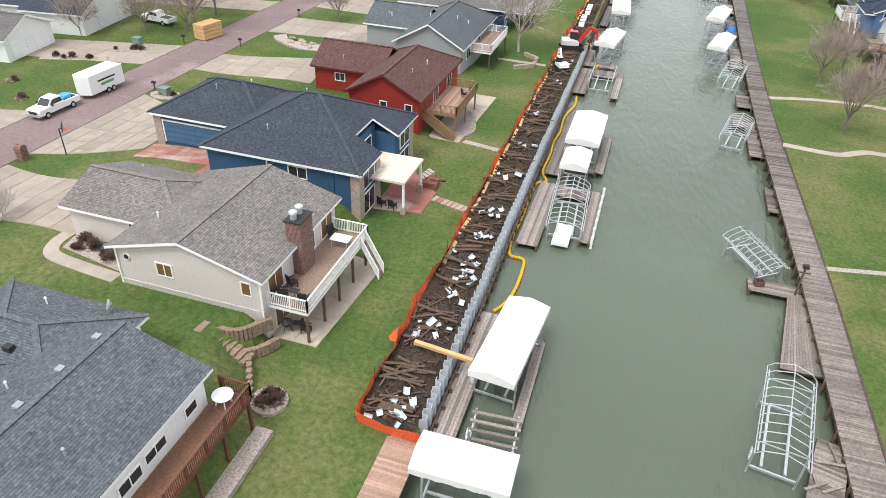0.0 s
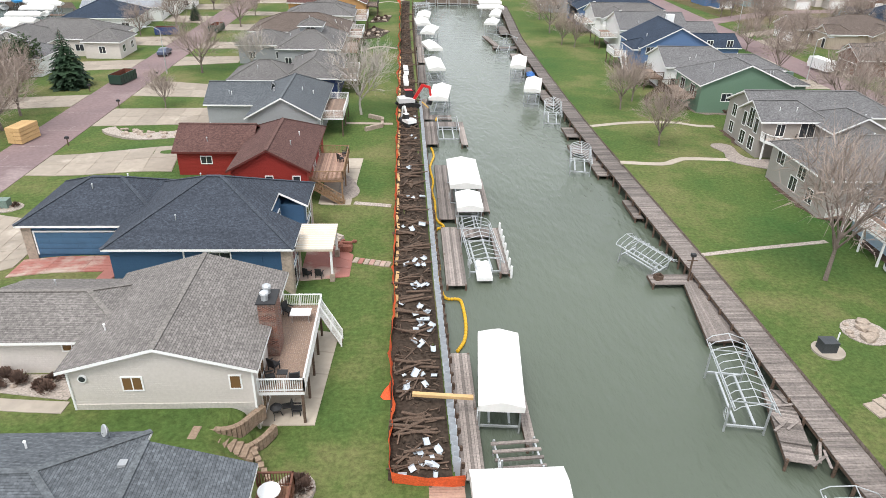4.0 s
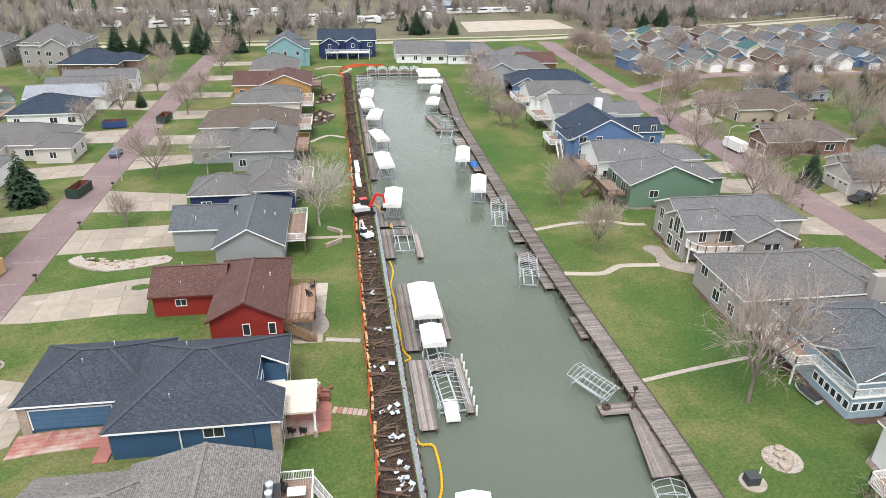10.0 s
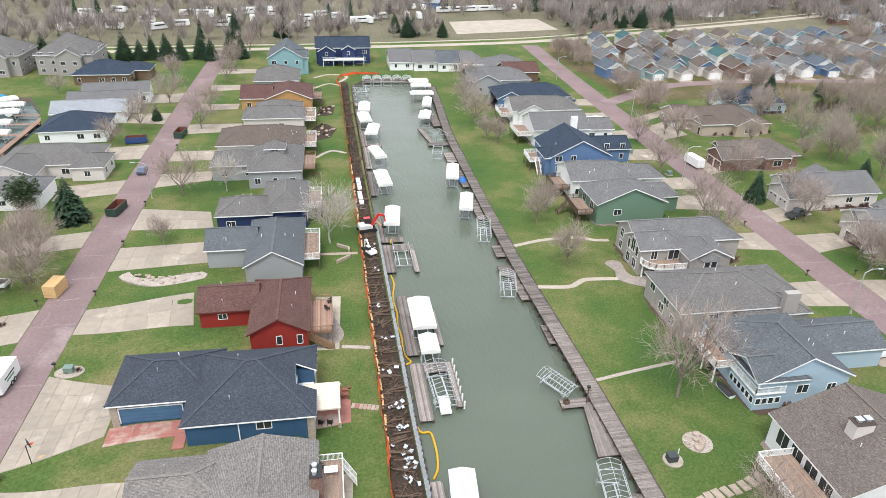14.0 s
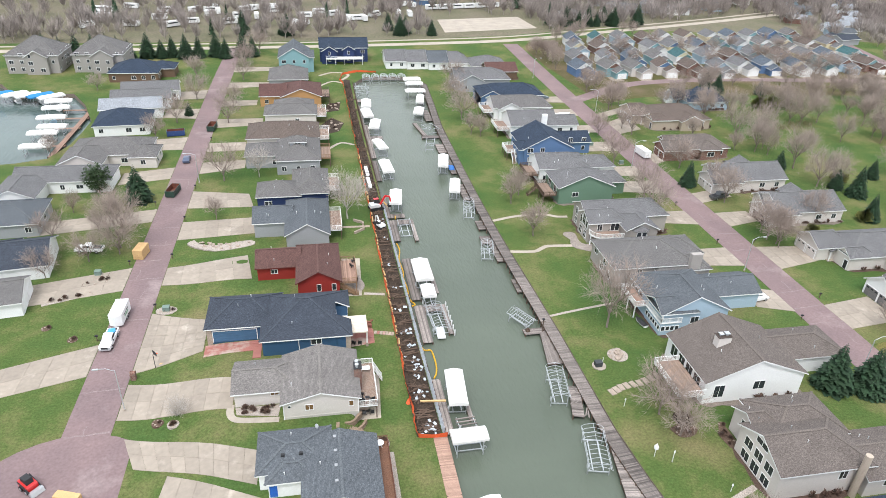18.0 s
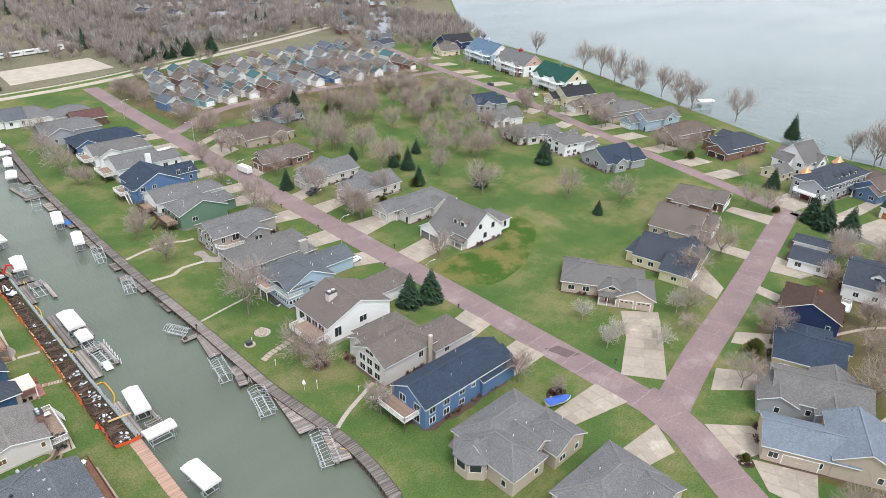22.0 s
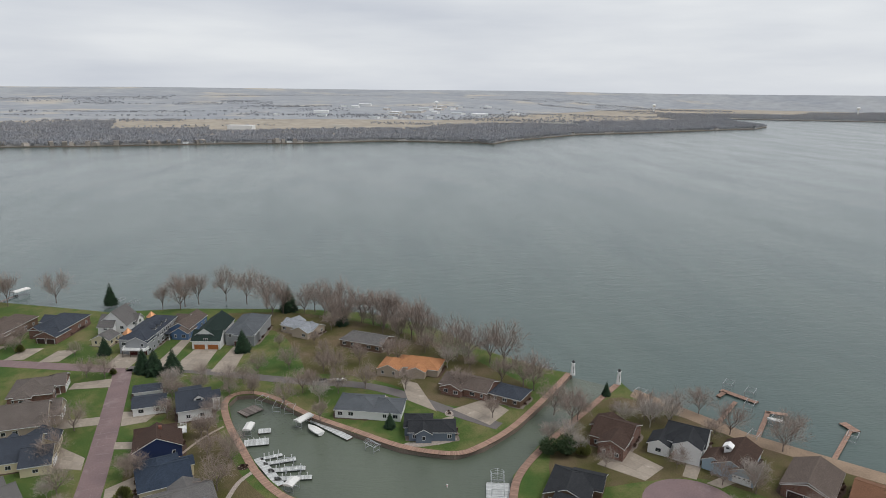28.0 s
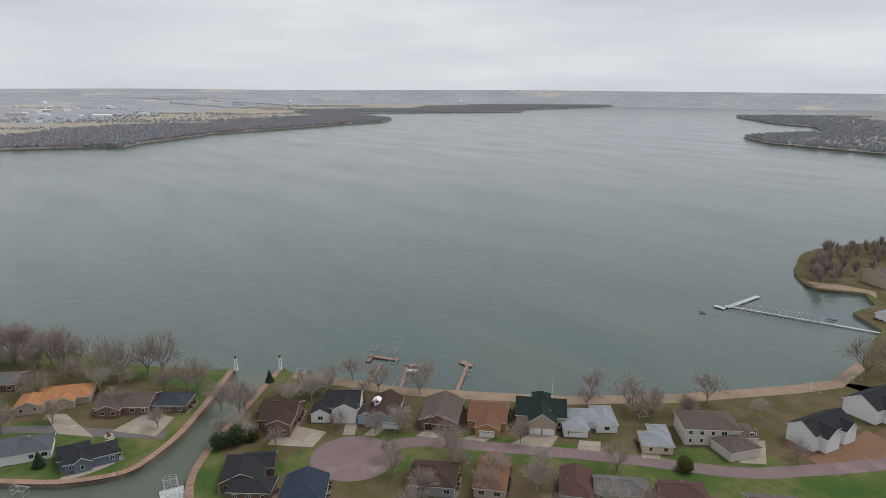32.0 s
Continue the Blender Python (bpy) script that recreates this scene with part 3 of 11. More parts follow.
def seam(pts, wide):
    """One jagged crack as a thin flat strip."""
    side = []
    for i, (x, y) in enumerate(pts):
        a, c = pts[max(i - 1, 0)], pts[min(i + 1, len(pts) - 1)]
        d = Vector((c[0] - a[0], c[1] - a[1]))
        d = Vector((-d.y, d.x)).normalized() * wide * rng.uniform(0.3, 0.75)
        side += [(x + d.x, y + d.y, 0.076), (x - d.x, y - d.y, 0.076)]
    seams.add(side, [(2 * i, 2 * i + 1, 2 * i + 3, 2 * i + 2) for i in range(len(pts) - 1)])


for line, w, gap in ((RIGHT_STREET, 7.8, 6.5), (CROSS_STREET, 7.2, 5.5), (SOUTH_STREET, 8.6, 7.0), (LEFT_STREET, 7.0, 8.0), (LAKE_STREET, 6.4, 9.0), (SOUTH_EAST, 6.2, 9.0)):
    run = smoothed(line, 6)
    left = gap * 0.5
    for (x0, y0), (x1, y1) in zip([p[:2] for p in run], [p[:2] for p in run[1:]]):
        d = Vector((x1 - x0, y1 - y0))
        if d.length < 1e-6:
            continue
        u, s = d.normalized(), left
        while s < d.length:
            ends = (-0.46, 0.46) if rng.random() < 0.55 else sorted((rng.uniform(-0.46, 0.46), rng.uniform(-0.46, 0.46)))
            skew = rng.uniform(-0.12, 0.12)
            if ends[1] - ends[0] > 0.15:
                row = []
                for k in range(8):
                    o = (ends[0] + (ends[1] - ends[0]) * k / 7) * w
                    f = s + o * skew + rng.uniform(-0.12, 0.12)
                    row.append((x0 + u.x * f - u.y * o, y0 + u.y * f + u.x * o))
                seam(row, rng.uniform(0.12, 0.3))
            if rng.random() < 0.3:
                o = rng.uniform(-0.3, 0.3) * w
                seam([(x0 + u.x * (s + k) - u.y * (o + 0.15 * math.sin(k * 1.7)), y0 + u.y * (s + k) + u.x * (o + 0.15 * math.sin(k * 1.7))) for k in range(int(rng.uniform(3, 7)))], 0.16)
            s += gap * rng.uniform(0.6, 1.4)
        left = s - d.length
setting("road_seams", seams, shade("worn_seam", (0.25, 0.194, 0.188), rough=0.95, vary=0.3, scale=0.5, fine=4.0, bump=0.1), "pale worn seams and cracks across the streets", category="street")


# ---- houses ----
def roof_polys(b, o=0.45, lift=0.0):
    """Sloping polygons of one block's roof (local x, y, z) and its ridge height."""
    x0, x1, y0, y1, eave, axis, ends, pitch = b
    flip = axis == "y"
    if flip:
        x0, x1, y0, y1 = y0, y1, x0, x1
    half = (y1 - y0) / 2 + o
    ym, ze = (y0 + y1) / 2, eave - pitch * o + 0.24 + lift
    zr = ze + pitch * half
    a, c = x0 - o, x1 + o
    run = min(half, (c - a) / 2)
    r0 = a + (run if ends[0] == "h" else 0)
    r1 = c - (run if ends[1] == "h" else 0)
    polys = [[(a, y0 - o, ze), (c, y0 - o, ze), (r1, ym, zr), (r0, ym, zr)], [(c, y1 + o, ze), (a, y1 + o, ze), (r0, ym, zr), (r1, ym, zr)]]
    if ends[0] == "h":
        polys.append([(a, y1 + o, ze), (a, y0 - o, ze), (r0, ym, zr)])
    if ends[1] == "h":
        polys.append([(c, y0 - o, ze), (c, y1 + o, ze), (r1, ym, zr)])
    if flip:
        polys = [[(y, x, z) for x, y, z in p][::-1] for p in polys]
    return polys, zr


def block(cx, cy, w, d, eave=3.3, axis="x", ends="hh", pitch=0.42):
    return (cx - w / 2, cx + w / 2, cy - d / 2, cy + d / 2, eave, axis, ends, pitch)


def add_window(parent, x, y, z, w, h, facing, frame_mat=None, pane_mat=None, mullion=True):
    """A window set a little proud of a wall; facing in degrees, 0 looks along +x of the house."""
    m = pose(x, y, z, 0, 0, facing)
    t = 0.09
    fr = Build()
    for a, b, c, e in ((-w / 2 - t, -w / 2, -h / 2 - t, h / 2 + t), (w / 2, w / 2 + t, -h / 2 - t, h / 2 + t), (-w / 2, w / 2, h / 2, h / 2 + t), (-w / 2, w / 2, -h / 2 - t, -h / 2)):
        fr.box(-0.04, 0.06, a, b, c, e)
    if mullion and w > 0.9:
        fr.box(0.0, 0.045, -0.035, 0.035, -h / 2, h / 2)
    ob = part("window", fr, frame_mat or WHITE, parent)
    ob.matrix_basis = m
    part("pane", Build().box(-0.03, 0.03, -w / 2, w / 2, -h / 2, h / 2), pane_mat or PANE, ob)
    return ob


def garage_door(parent, x, y, w, facing, material, h=2.2, base=0.0, lights=False):
    m = pose(x, y, base, 0, 0, facing)
    g = Build()
    for k in range(4):
        z0, z1 = 0.05 + k * h / 4, 0.05 + (k + 1) * h / 4 - 0.03
        g.box(-0.03, 0.035, -w / 2, w / 2, z0, z1)
        cells = max(2, round(w / 1.2))
        for i in range(cells):
            a = -w / 2 + w * i / cells
            g.box(0.03, 0.055, a + 0.1, a + w / cells - 0.1, z0 + 0.1, z1 - 0.1)
    ob = part("garage_door", g, material, parent)
    ob.matrix_basis = m
    f = Build().box(-0.03, 0.07, -w / 2 - 0.14, -w / 2 - 0.02, 0, h + 0.2).box(-0.03, 0.07, w / 2 + 0.02, w / 2 + 0.14, 0, h + 0.2).box(-0.03, 0.07, -w / 2 - 0.02, w / 2 + 0.02, h + 0.06, h + 0.2)
    part("door_frame", f, WHITE, ob)
    if lights:
        cells = max(2, round(w / 1.2))
        p = Build()
        for i in range(cells):
            a = -w / 2 + w * (i + 0.5) / cells
            p.box(0.04, 0.062, a - 0.3, a + 0.3, h * 0.78, h * 0.92)
        part("door_lights", p, PANE, ob)
    return ob


FOOT, BEDS = [], []


def edges_of(polys):
    seen = {}
    for p in polys:
        for a, c in zip(p, p[1:] + p[:1]):
            key = tuple(sorted((tuple(round(v, 3) for v in a), tuple(round(v, 3) for v in c))))
            seen.setdefault(key, []).append((tuple(round(v, 3) for v in a), tuple(round(v, 3) for v in c)))
    return seen


def inner_edges(polys):
    return [k for k, v in edges_of(polys).items() if len(v) == 2]


def roof_mesh(polys, roof, trim, thick=0.22):
    """One closed roof shell: shingled top, painted rim and soffit."""
    index, v, f, slot = {}, [], [], []

    def at(p, dz):
        key = (round(p[0], 3), round(p[1], 3), round(p[2] - dz, 3))
        if key not in index:
            index[key] = len(v)
            v.append(key)
        return index[key]

    for p in polys:
        f.append(tuple(at(q, 0) for q in p))
        slot.append(0)
        f.append(tuple(at(q, thick) for q in p[::-1]))
        slot.append(1)
    for runs in edges_of(polys).values():
        if len(runs) == 1:
            a, c = runs[0]
            f.append((at(a, 0), at(a, thick), at(c, thick), at(c, 0)))
            slot.append(1)
    for a, c in inner_edges(polys) if roof.name in CAPS else ():
        cap = Build().beam((a[0], a[1], a[2] + 0.015), (c[0], c[1], c[2] + 0.015), 0.36, 0.06)
        f.append((len(v), len(v) + 1, at(a, 0)))
        f += [tuple(i + len(v) for i in q) for q in cap.f]
        v += [tuple(q) for q in cap.v]
        slot += [2] * (len(cap.f) + 1)
    me = bpy.data.meshes.new("roof")
    me.from_pydata(v, [], f)
    me.materials.append(roof)
    me.materials.append(trim)
    me.materials.append(CAPS.get(roof.name, roof))
    me.polygons.foreach_set("material_index", slot)
    me.update()
    return me


def covered(px, py, blocks, skip):
    return any(i != skip and b[0] - 0.3 < px < b[1] + 0.3 and b[2] - 0.3 < py < b[3] + 0.3 for i, b in enumerate(blocks))


def house(cx, cy, rot, blocks, wall, roof, label, windows="auto", trim=None, stack=2, gable=None, seed=0, storeys=1, name="house", pane=None, frame_mat=None, group=""):
    """A house of several roofed blocks. windows: 'auto', '' or rows of (block, side, along, sill height, width, height)."""
    rng = random.Random(seed * 77 + int(cx * 3 + cy * 7))
    h = thing(name, pose(cx, cy, 0, 0, 0, rot), label, "house", group)
    FOOT.append((cx, cy, 0.42 * (max(b[1] for b in blocks) - min(b[0] for b in blocks)) + 0.25 * (max(b[3] for b in blocks) - min(b[2] for b in blocks))))
    if name == "house" and not group and cx > 40:
        BEDS.append((pose(cx, cy, 0, 0, 0, rot), blocks))
    trim = trim or WHITE
    for k, b in enumerate(blocks):
        x0, x1, y0, y1, eave, axis, ends, pitch = b
        polys, zr = roof_polys(b, lift=0.012 * k)
        w = Build().box(x0, x1, y0, y1, -0.6, eave)
        # gable ends
        top = eave + pitch * ((y1 - y0) if axis == "x" else (x1 - x0)) / 2
        for e, end in enumerate(ends):
            if end == "g":
                g = Build()
                if axis == "x":
                    xa = (x0, x1 - 0.18)[e]
                    for xx in (xa, xa + 0.18):
                        g.v += [(xx, y0, eave), (xx, y1, eave), (xx, (y0 + y1) / 2, top)]
                else:
                    ya = (y0, y1 - 0.18)[e]
                    for yy in (ya, ya + 0.18):
                        g.v += [(x0, yy, eave), (x1, yy, eave), ((x0 + x1) / 2, yy, top)]
                g.f = [(0, 1, 2), (5, 4, 3), (0, 3, 4, 1), (1, 4, 5, 2), (2, 5, 3, 0)]
                if gable and k == 0:
                    part("gable", g, gable, h)
                else:
                    w.add(g.v, g.f)
        part("wall", w, wall, h)
        ro = part("roof", roof_mesh(polys, roof, trim), None, h)
        for _ in range(stack if cy < 175 and -40 < cx < 80 else 0):
            p = polys[rng.randrange(2)]
            u, v = rng.uniform(0.3, 0.7), rng.uniform(0.35, 0.75)
            a = Vector(p[0]).lerp(Vector(p[1]), u)
            c = Vector(p[3]).lerp(Vector(p[2]), u)
            q = a.lerp(c, v)
            part("vent_pipe", Build().rod(q - Vector((0, 0, 0.1)), q + Vector((0, 0, 0.45)), 0.05, n=8).rod(q + Vector((0, 0, 0.45)), q + Vector((0, 0, 0.53)), 0.09, 0.04, n=8), rng.choice([WHITE, STEEL]), ro)
        if windows == "auto":
            for side in ("SE" if cx < 30 else "SW"):
                length = (x1 - x0) if side in "SN" else (y1 - y0)
                count = int(length / 3.6)
                for lv in range(storeys):
                    for i in range(count):
                        if rng.random() < 0.25:
                            continue
                        u = (i + 0.5) / count
                        put_window(h, b, blocks, k, side, u, 1.75 + 2.75 * lv, rng.choice([0.9, 1.2, 1.6]), 1.25, frame_mat, pane)
    if windows and windows != "auto":
        for k, side, u, z, w, hh in windows:
            put_window(h, blocks[k], blocks, k, side, u, z, w, hh, frame_mat, pane)
    return h


def put_window(h, b, blocks, k, side, u, z, w, hh, frame_mat=None, pane=None):
    x0, x1, y0, y1 = b[:4]
    x, y, facing = {"S": (x0 + u * (x1 - x0), y0, -90), "N": (x0 + u * (x1 - x0), y1, 90), "E": (x1, y0 + u * (y1 - y0), 0), "W": (x0, y0 + u * (y1 - y0), 180)}[side]
    m = h.matrix_basis
    p, out = m @ Vector((x, y, 0)), m.to_3x3() @ Vector((math.cos(radians(facing)), math.sin(radians(facing)), 0))
    if p.x > 90 and out.dot(Vector((20, 0, 0)) - p) < 0:
        return
    if not covered(x, y, blocks, k):
        add_window(h, x, y, z, w, hh, facing, frame_mat, pane)


def rail(parent, p, q, z, material, h=1.0, step=0.14, name="railing"):
    """One straight run of railing with its balusters, from p to q at deck height z (z may be a pair)."""
    za, zb = z if isinstance(z, tuple) else (z, z)
    a, c = Vector((*p, za)), Vector((*q, zb))
    up = Vector((0, 0, 1))
    b = Build().beam(a + up * h, c + up * h, 0.11, 0.06).beam(a + up * 0.12, c + up * 0.12, 0.06, 0.05)
    n = max(2, int((c - a).length / step))
    for i in range(n + 1):
        s = a.lerp(c, i / n)
        wide = 0.1 if i % 12 == 0 or i == n else 0.04
        b.beam(s + up * 0.02, s + up * (h if wide < 0.1 else h + 0.06), wide, wide)
    return tagged(part(name, b, material, parent), kind="stuff")


def boards(x0, x1, y0, y1, z, along="y", width=0.14, thick=0.05):
    """Deck boards laid side by side, with gaps."""
    b = Build()
    lo, hi = (x0, x1) if along == "y" else (y0, y1)
    n = max(1, int((hi - lo) / width))
    s = (hi - lo) / n
    for i in range(n):
        u, v = lo + i * s + 0.008, lo + (i + 1) * s - 0.008
        if along == "y":
            b.box(u, v, y0, y1, z - thick, z)
        else:
            b.box(x0, x1, u, v, z - thick, z)
    return b


def deck(cx, cy, rot, w, d, z, label, floor=None, railing=None, sides="SEN", posts=3, stair=None, post_mat=None):
    """A raised deck on posts; sides name the edges with railings. stair: (edge, along, length out)."""
    floor, railing = floor or DECKWOOD, railing or WHITE
    dk = thing("deck", pose(cx, cy, 0, 0, 0, rot), label, "deck")
    if cx < 0 and cy < 90:
        n = round(w / 0.14)
        board = Build().box(-w / n / 2 + 0.008, w / n / 2 - 0.008, -d / 2, d / 2, z - 0.05, z).mesh("floor_board", floor)
        for i in range(n):
            part("floor_board", board, None, dk).location = (-w / 2 + (i + 0.5) * w / n, 0, 0)
    else:
        tagged(part("floor", boards(-w / 2, w / 2, -d / 2, d / 2, z, "y" if d > w else "x"), floor, dk), kind="stuff")
    part("joist_frame", Build().box(-w / 2, w / 2, -d / 2, d / 2, z - 0.3, z - 0.06), railing, dk)
    for i in range(posts):
        u = -d / 2 + 0.15 + (d - 0.3) * i / max(1, posts - 1)
        part("post", Build().box(w / 2 - 0.25, w / 2 - 0.08, u - 0.08, u + 0.08, 0, z - 0.3), post_mat or LOGWOOD, dk)
    ends = {"S": ((-w / 2, -d / 2), (w / 2, -d / 2)), "E": ((w / 2, -d / 2), (w / 2, d / 2)), "N": ((w / 2, d / 2), (-w / 2, d / 2)), "W": ((-w / 2, -d / 2), (-w / 2, d / 2))}
    for s in sides:
        rail(dk, *ends[s], z, railing)
    if stair:
        side, u, out = stair
        (ax, ay), (bx, by) = ends[side]
        px, py = ax + (bx - ax) * u, ay + (by - ay) * u
        nx, ny = {"S": (0, -1), "E": (1, 0), "N": (0, 1), "W": (-1, 0)}[side]
        steps = max(3, int(z / 0.18))
        for i in range(steps):
            s = (i + 0.5) / steps
            q = (px + nx * out * s, py + ny * out * s, z * (1 - s) - 0.02)
            part("step", Build().turned(q, (out / steps + 0.03, 1.0, 0.05) if nx else (1.0, out / steps + 0.03, 0.05)), floor, dk)
        for off in (-0.5, 0.5):
            rail(dk, (px + ny * off, py + nx * off), (px + nx * out + ny * off, py + ny * out + nx * off), (z, 0.0), railing, h=0.9, name="stair_railing")
    return dk


def dormer(h, x, y, z, facing, wall, roof, w=2.2, deep=3.0, tall=1.5):
    """A gabled dormer set into a roof slope; facing in degrees of the house."""
    m = pose(x, y, z, 0, 0, facing)
    d = part("dormer", Build().box(-deep, 0, -w / 2, w / 2, -0.8, tall).add([(0, -w / 2, tall), (0, w / 2, tall), (0, 0, tall + w * 0.32), (-deep, -w / 2, tall), (-deep, w / 2, tall), (-deep, 0, tall + w * 0.32)], [(0, 1, 2), (5, 4, 3)]), wall, h)
    d.matrix_basis = m
    r = Build()
    up = tall + w * 0.32 + 0.12
    for s in (-1, 1):
        p = [(0.3, s * (w / 2 + 0.3), tall - 0.1), (-deep, s * (w / 2 + 0.3), tall - 0.1), (-deep, 0, up), (0.3, 0, up)]
        r.slabbed(p if s > 0 else p[::-1], 0.12)
    part("dormer_roof", r, roof, d)
    part("window_frame", Build().box(0.0, 0.05, -w * 0.32, w * 0.32, 0.1, tall - 0.1), WHITE, d)
    part("pane", Build().box(0.03, 0.07, -w * 0.25, w * 0.25, 0.2, tall - 0.2), PANE, d)
    return d


def porch(h, x, y, facing, w, deep, roof, height=2.7, posts=3):
    """A flat-pitched porch roof on white posts against a wall."""
    m = pose(x, y, 0, 0, 0, facing)
    r = part("porch_roof", Build().slabbed([(0, -w / 2, height + 0.5), (deep, -w / 2, height), (deep, w / 2, height), (0, w / 2, height + 0.5)], 0.18), roof, h)
    r.matrix_basis = m
    part("porch_floor", Build().box(0.02, deep, -w / 2, w / 2, -0.1, 0.18), CONCRETE, r)
    for i in range(posts):
        u = -w / 2 + 0.2 + (w - 0.4) * i / (posts - 1)
        part("porch_post", Build().box(deep - 0.35, deep - 0.15, u - 0.1, u + 0.1, 0.18, height - 0.12), WHITE, r)
    return r


def front_door(h, x, y, facing, material):
    d = part("front_door", Build().box(-0.02, 0.05, -0.5, 0.5, 0.15, 2.2).box(0.05, 0.08, -0.35, 0.35, 0.3, 1.0).box(0.05, 0.08, -0.35, 0.35, 1.2, 2.05), material, h)
    d.matrix_basis = pose(x, y, 0, 0, 0, facing)
    part("door_frame", Build().box(-0.02, 0.07, -0.64, -0.52, 0.1, 2.35).box(-0.02, 0.07, 0.52, 0.64, 0.1, 2.35).box(-0.02, 0.07, -0.52, 0.52, 2.22, 2.35), WHITE, d)
    return d



def villa(cx, cy, rot, w, d, wall, roof, label, s=1, eave=3.4, pitch=0.45, style=0, storeys=1, door=None, doors=2, side=1, chimney=False, trim=None, gable=None):
    """A family house with its street front along local -x: main roof, garage wing, entry gable and cross gable.
    s: the side of the garage (+1 or -1), side: where the cross gable looks, style: which roofs are hips or gables."""
    hip = style in (0, 2)
    blocks = [block(w * 0.09, 0, w * 0.82, d * 0.86, eave, "x" if style != 3 else "y", "hh" if hip else "gg", pitch),
              block(-w * 0.31, s * d * 0.22, w * 0.38, d * 0.56, min(eave, 3.3), "x", "gh", pitch + 0.06),
              block(-w * 0.2, -s * d * 0.27, w * 0.26, d * 0.3, eave - 0.15, "x", "gh", pitch + 0.2),
              block(w * 0.2, side * d * 0.28, w * 0.3, d * 0.5, eave - 0.05, "y", ("hg" if side > 0 else "gh") if style != 2 else "hh", pitch + 0.08)]
    win = []
    for lv in range(storeys):
        z = 1.8 + 2.7 * lv
        for sd in "NS":
            win += [(0, sd, 0.62, z, 1.5, 1.2), (0, sd, 0.86, z, 1.2, 1.2), (0, sd, 0.12, z, 1.0, 1.1)]
        win += [(3, "N" if side > 0 else "S", 0.5, z, 2.2, 1.4), (0, "E", 0.25, z, 1.8, 1.8), (0, "E", 0.6, z, 1.8, 1.8), (2, "W", 0.5, z, 1.7, 1.4)]
    h = house(cx, cy, rot, blocks, wall, roof, label, win, stack=1, gable=gable, trim=trim)
    gx, gy = blocks[1][0] - 0.03, s * d * 0.22
    span = d * 0.56
    door = door or WHITE
    if doors == 2 and span > 6.4:
        for o in (-span * 0.23, span * 0.23):
            garage_door(h, gx, gy + o, span * 0.38, 180, door, lights=span > 7)
    else:
        garage_door(h, gx, gy, min(4.8, span * 0.7), 180, door, lights=True)
    front_door(h, blocks[2][0] - 0.02, -s * d * 0.27 - d * 0.09, 180, DARK)
    porch(h, blocks[0][0] + 0.2, -s * d * 0.02, 180, d * 0.2, 2.0, roof, posts=2)
    if style in (1, 3) or storeys > 1:
        dormer(h, w * 0.02 - w * 0.2, s * d * 0.3 * -0.2, eave + 1.0, 180, wall, roof)
    if chimney:
        ch = part("chimney", Build().box(w * 0.25, w * 0.25 + 1.3, -side * d * 0.43 - 0.5, -side * d * 0.43 + 0.5, 0, eave + d * 0.3), STONE, h)
        part("chimney_cap", Build().box(w * 0.25 - 0.1, w * 0.25 + 1.4, -side * d * 0.43 - 0.6, -side * d * 0.43 + 0.6, eave + d * 0.3, eave + d * 0.3 + 0.14), DARK, ch)
    return h


GREY, WEATHER, SLATE, BROWNROOF = shingle("grey", (0.142, 0.139, 0.138)), shingle("weathered", (0.138, 0.131, 0.125)), shingle("slate", (0.05, 0.058, 0.072)), shingle("brown", (0.12, 0.095, 0.08))
BLUEGREY, MAROON, NAVYROOF, BLACKROOF = shingle("blue_grey", (0.1, 0.109, 0.117)), shingle("maroon", (0.105, 0.058, 0.05)), shingle("navy", (0.035, 0.048, 0.07)), shingle("black", (0.032, 0.034, 0.037))
GREENROOF, COPPER, PALEROOF, SKYROOF = shingle("green", (0.02, 0.07, 0.055)), shingle("cedar_shakes", (0.40, 0.19, 0.09)), shingle("pale", (0.27, 0.285, 0.3)), shingle("mottled_blue", (0.15, 0.175, 0.205))
TANROOF, DARKBROWN, FORESTROOF, RUST = shingle("tan", (0.135, 0.114, 0.1)), shingle("dark_brown", (0.065, 0.042, 0.033)), shingle("forest", (0.022, 0.035, 0.03)), shingle("rust", (0.19, 0.1, 0.06))
S_BEIGE, S_WHITE, S_BLUE, S_RED = siding("beige", (0.58, 0.535, 0.5)), siding("white", (0.74, 0.74, 0.73)), siding("deep_blue", (0.035, 0.085, 0.16)), siding("barn_red", (0.26, 0.028, 0.022))
S_GREY, S_GREEN, S_LIGHTBLUE, S_CREAM = siding("grey", (0.3, 0.31, 0.32)), siding("sage", (0.13, 0.21, 0.15)), siding("light_blue", (0.34, 0.44, 0.52)), siding("cream", (0.62, 0.55, 0.38))
S_TAN, S_NAVY, S_BROWN, S_TEAL = siding("tan", (0.42, 0.35, 0.28)), siding("navy", (0.02, 0.035, 0.1)), siding("brown", (0.14, 0.09, 0.06)), siding("teal", (0.2, 0.34, 0.36))
S_BRICK, S_MID, S_OCHRE = shade("brick_wall", (0.25, 0.1, 0.075), rough=0.9, vary=0.25, scale=0.6, fine=8, bump=0.3, lines=("Z", 0.09)), siding("mid_blue", (0.1, 0.17, 0.3)), siding("ochre", (0.42, 0.24, 0.1))
bn, bl_ = S_BRICK.node_tree.nodes, S_BRICK.node_tree.links
bco, bsep, bsum, bcomb, btex = (bn.new("ShaderNode" + k) for k in ("TexCoord", "SeparateXYZ", "Math", "CombineXYZ", "TexBrick"))
bl_.new(bco.outputs["Object"], bsep.inputs[0])
bl_.new(bsep.outputs["X"], bsum.inputs[0])
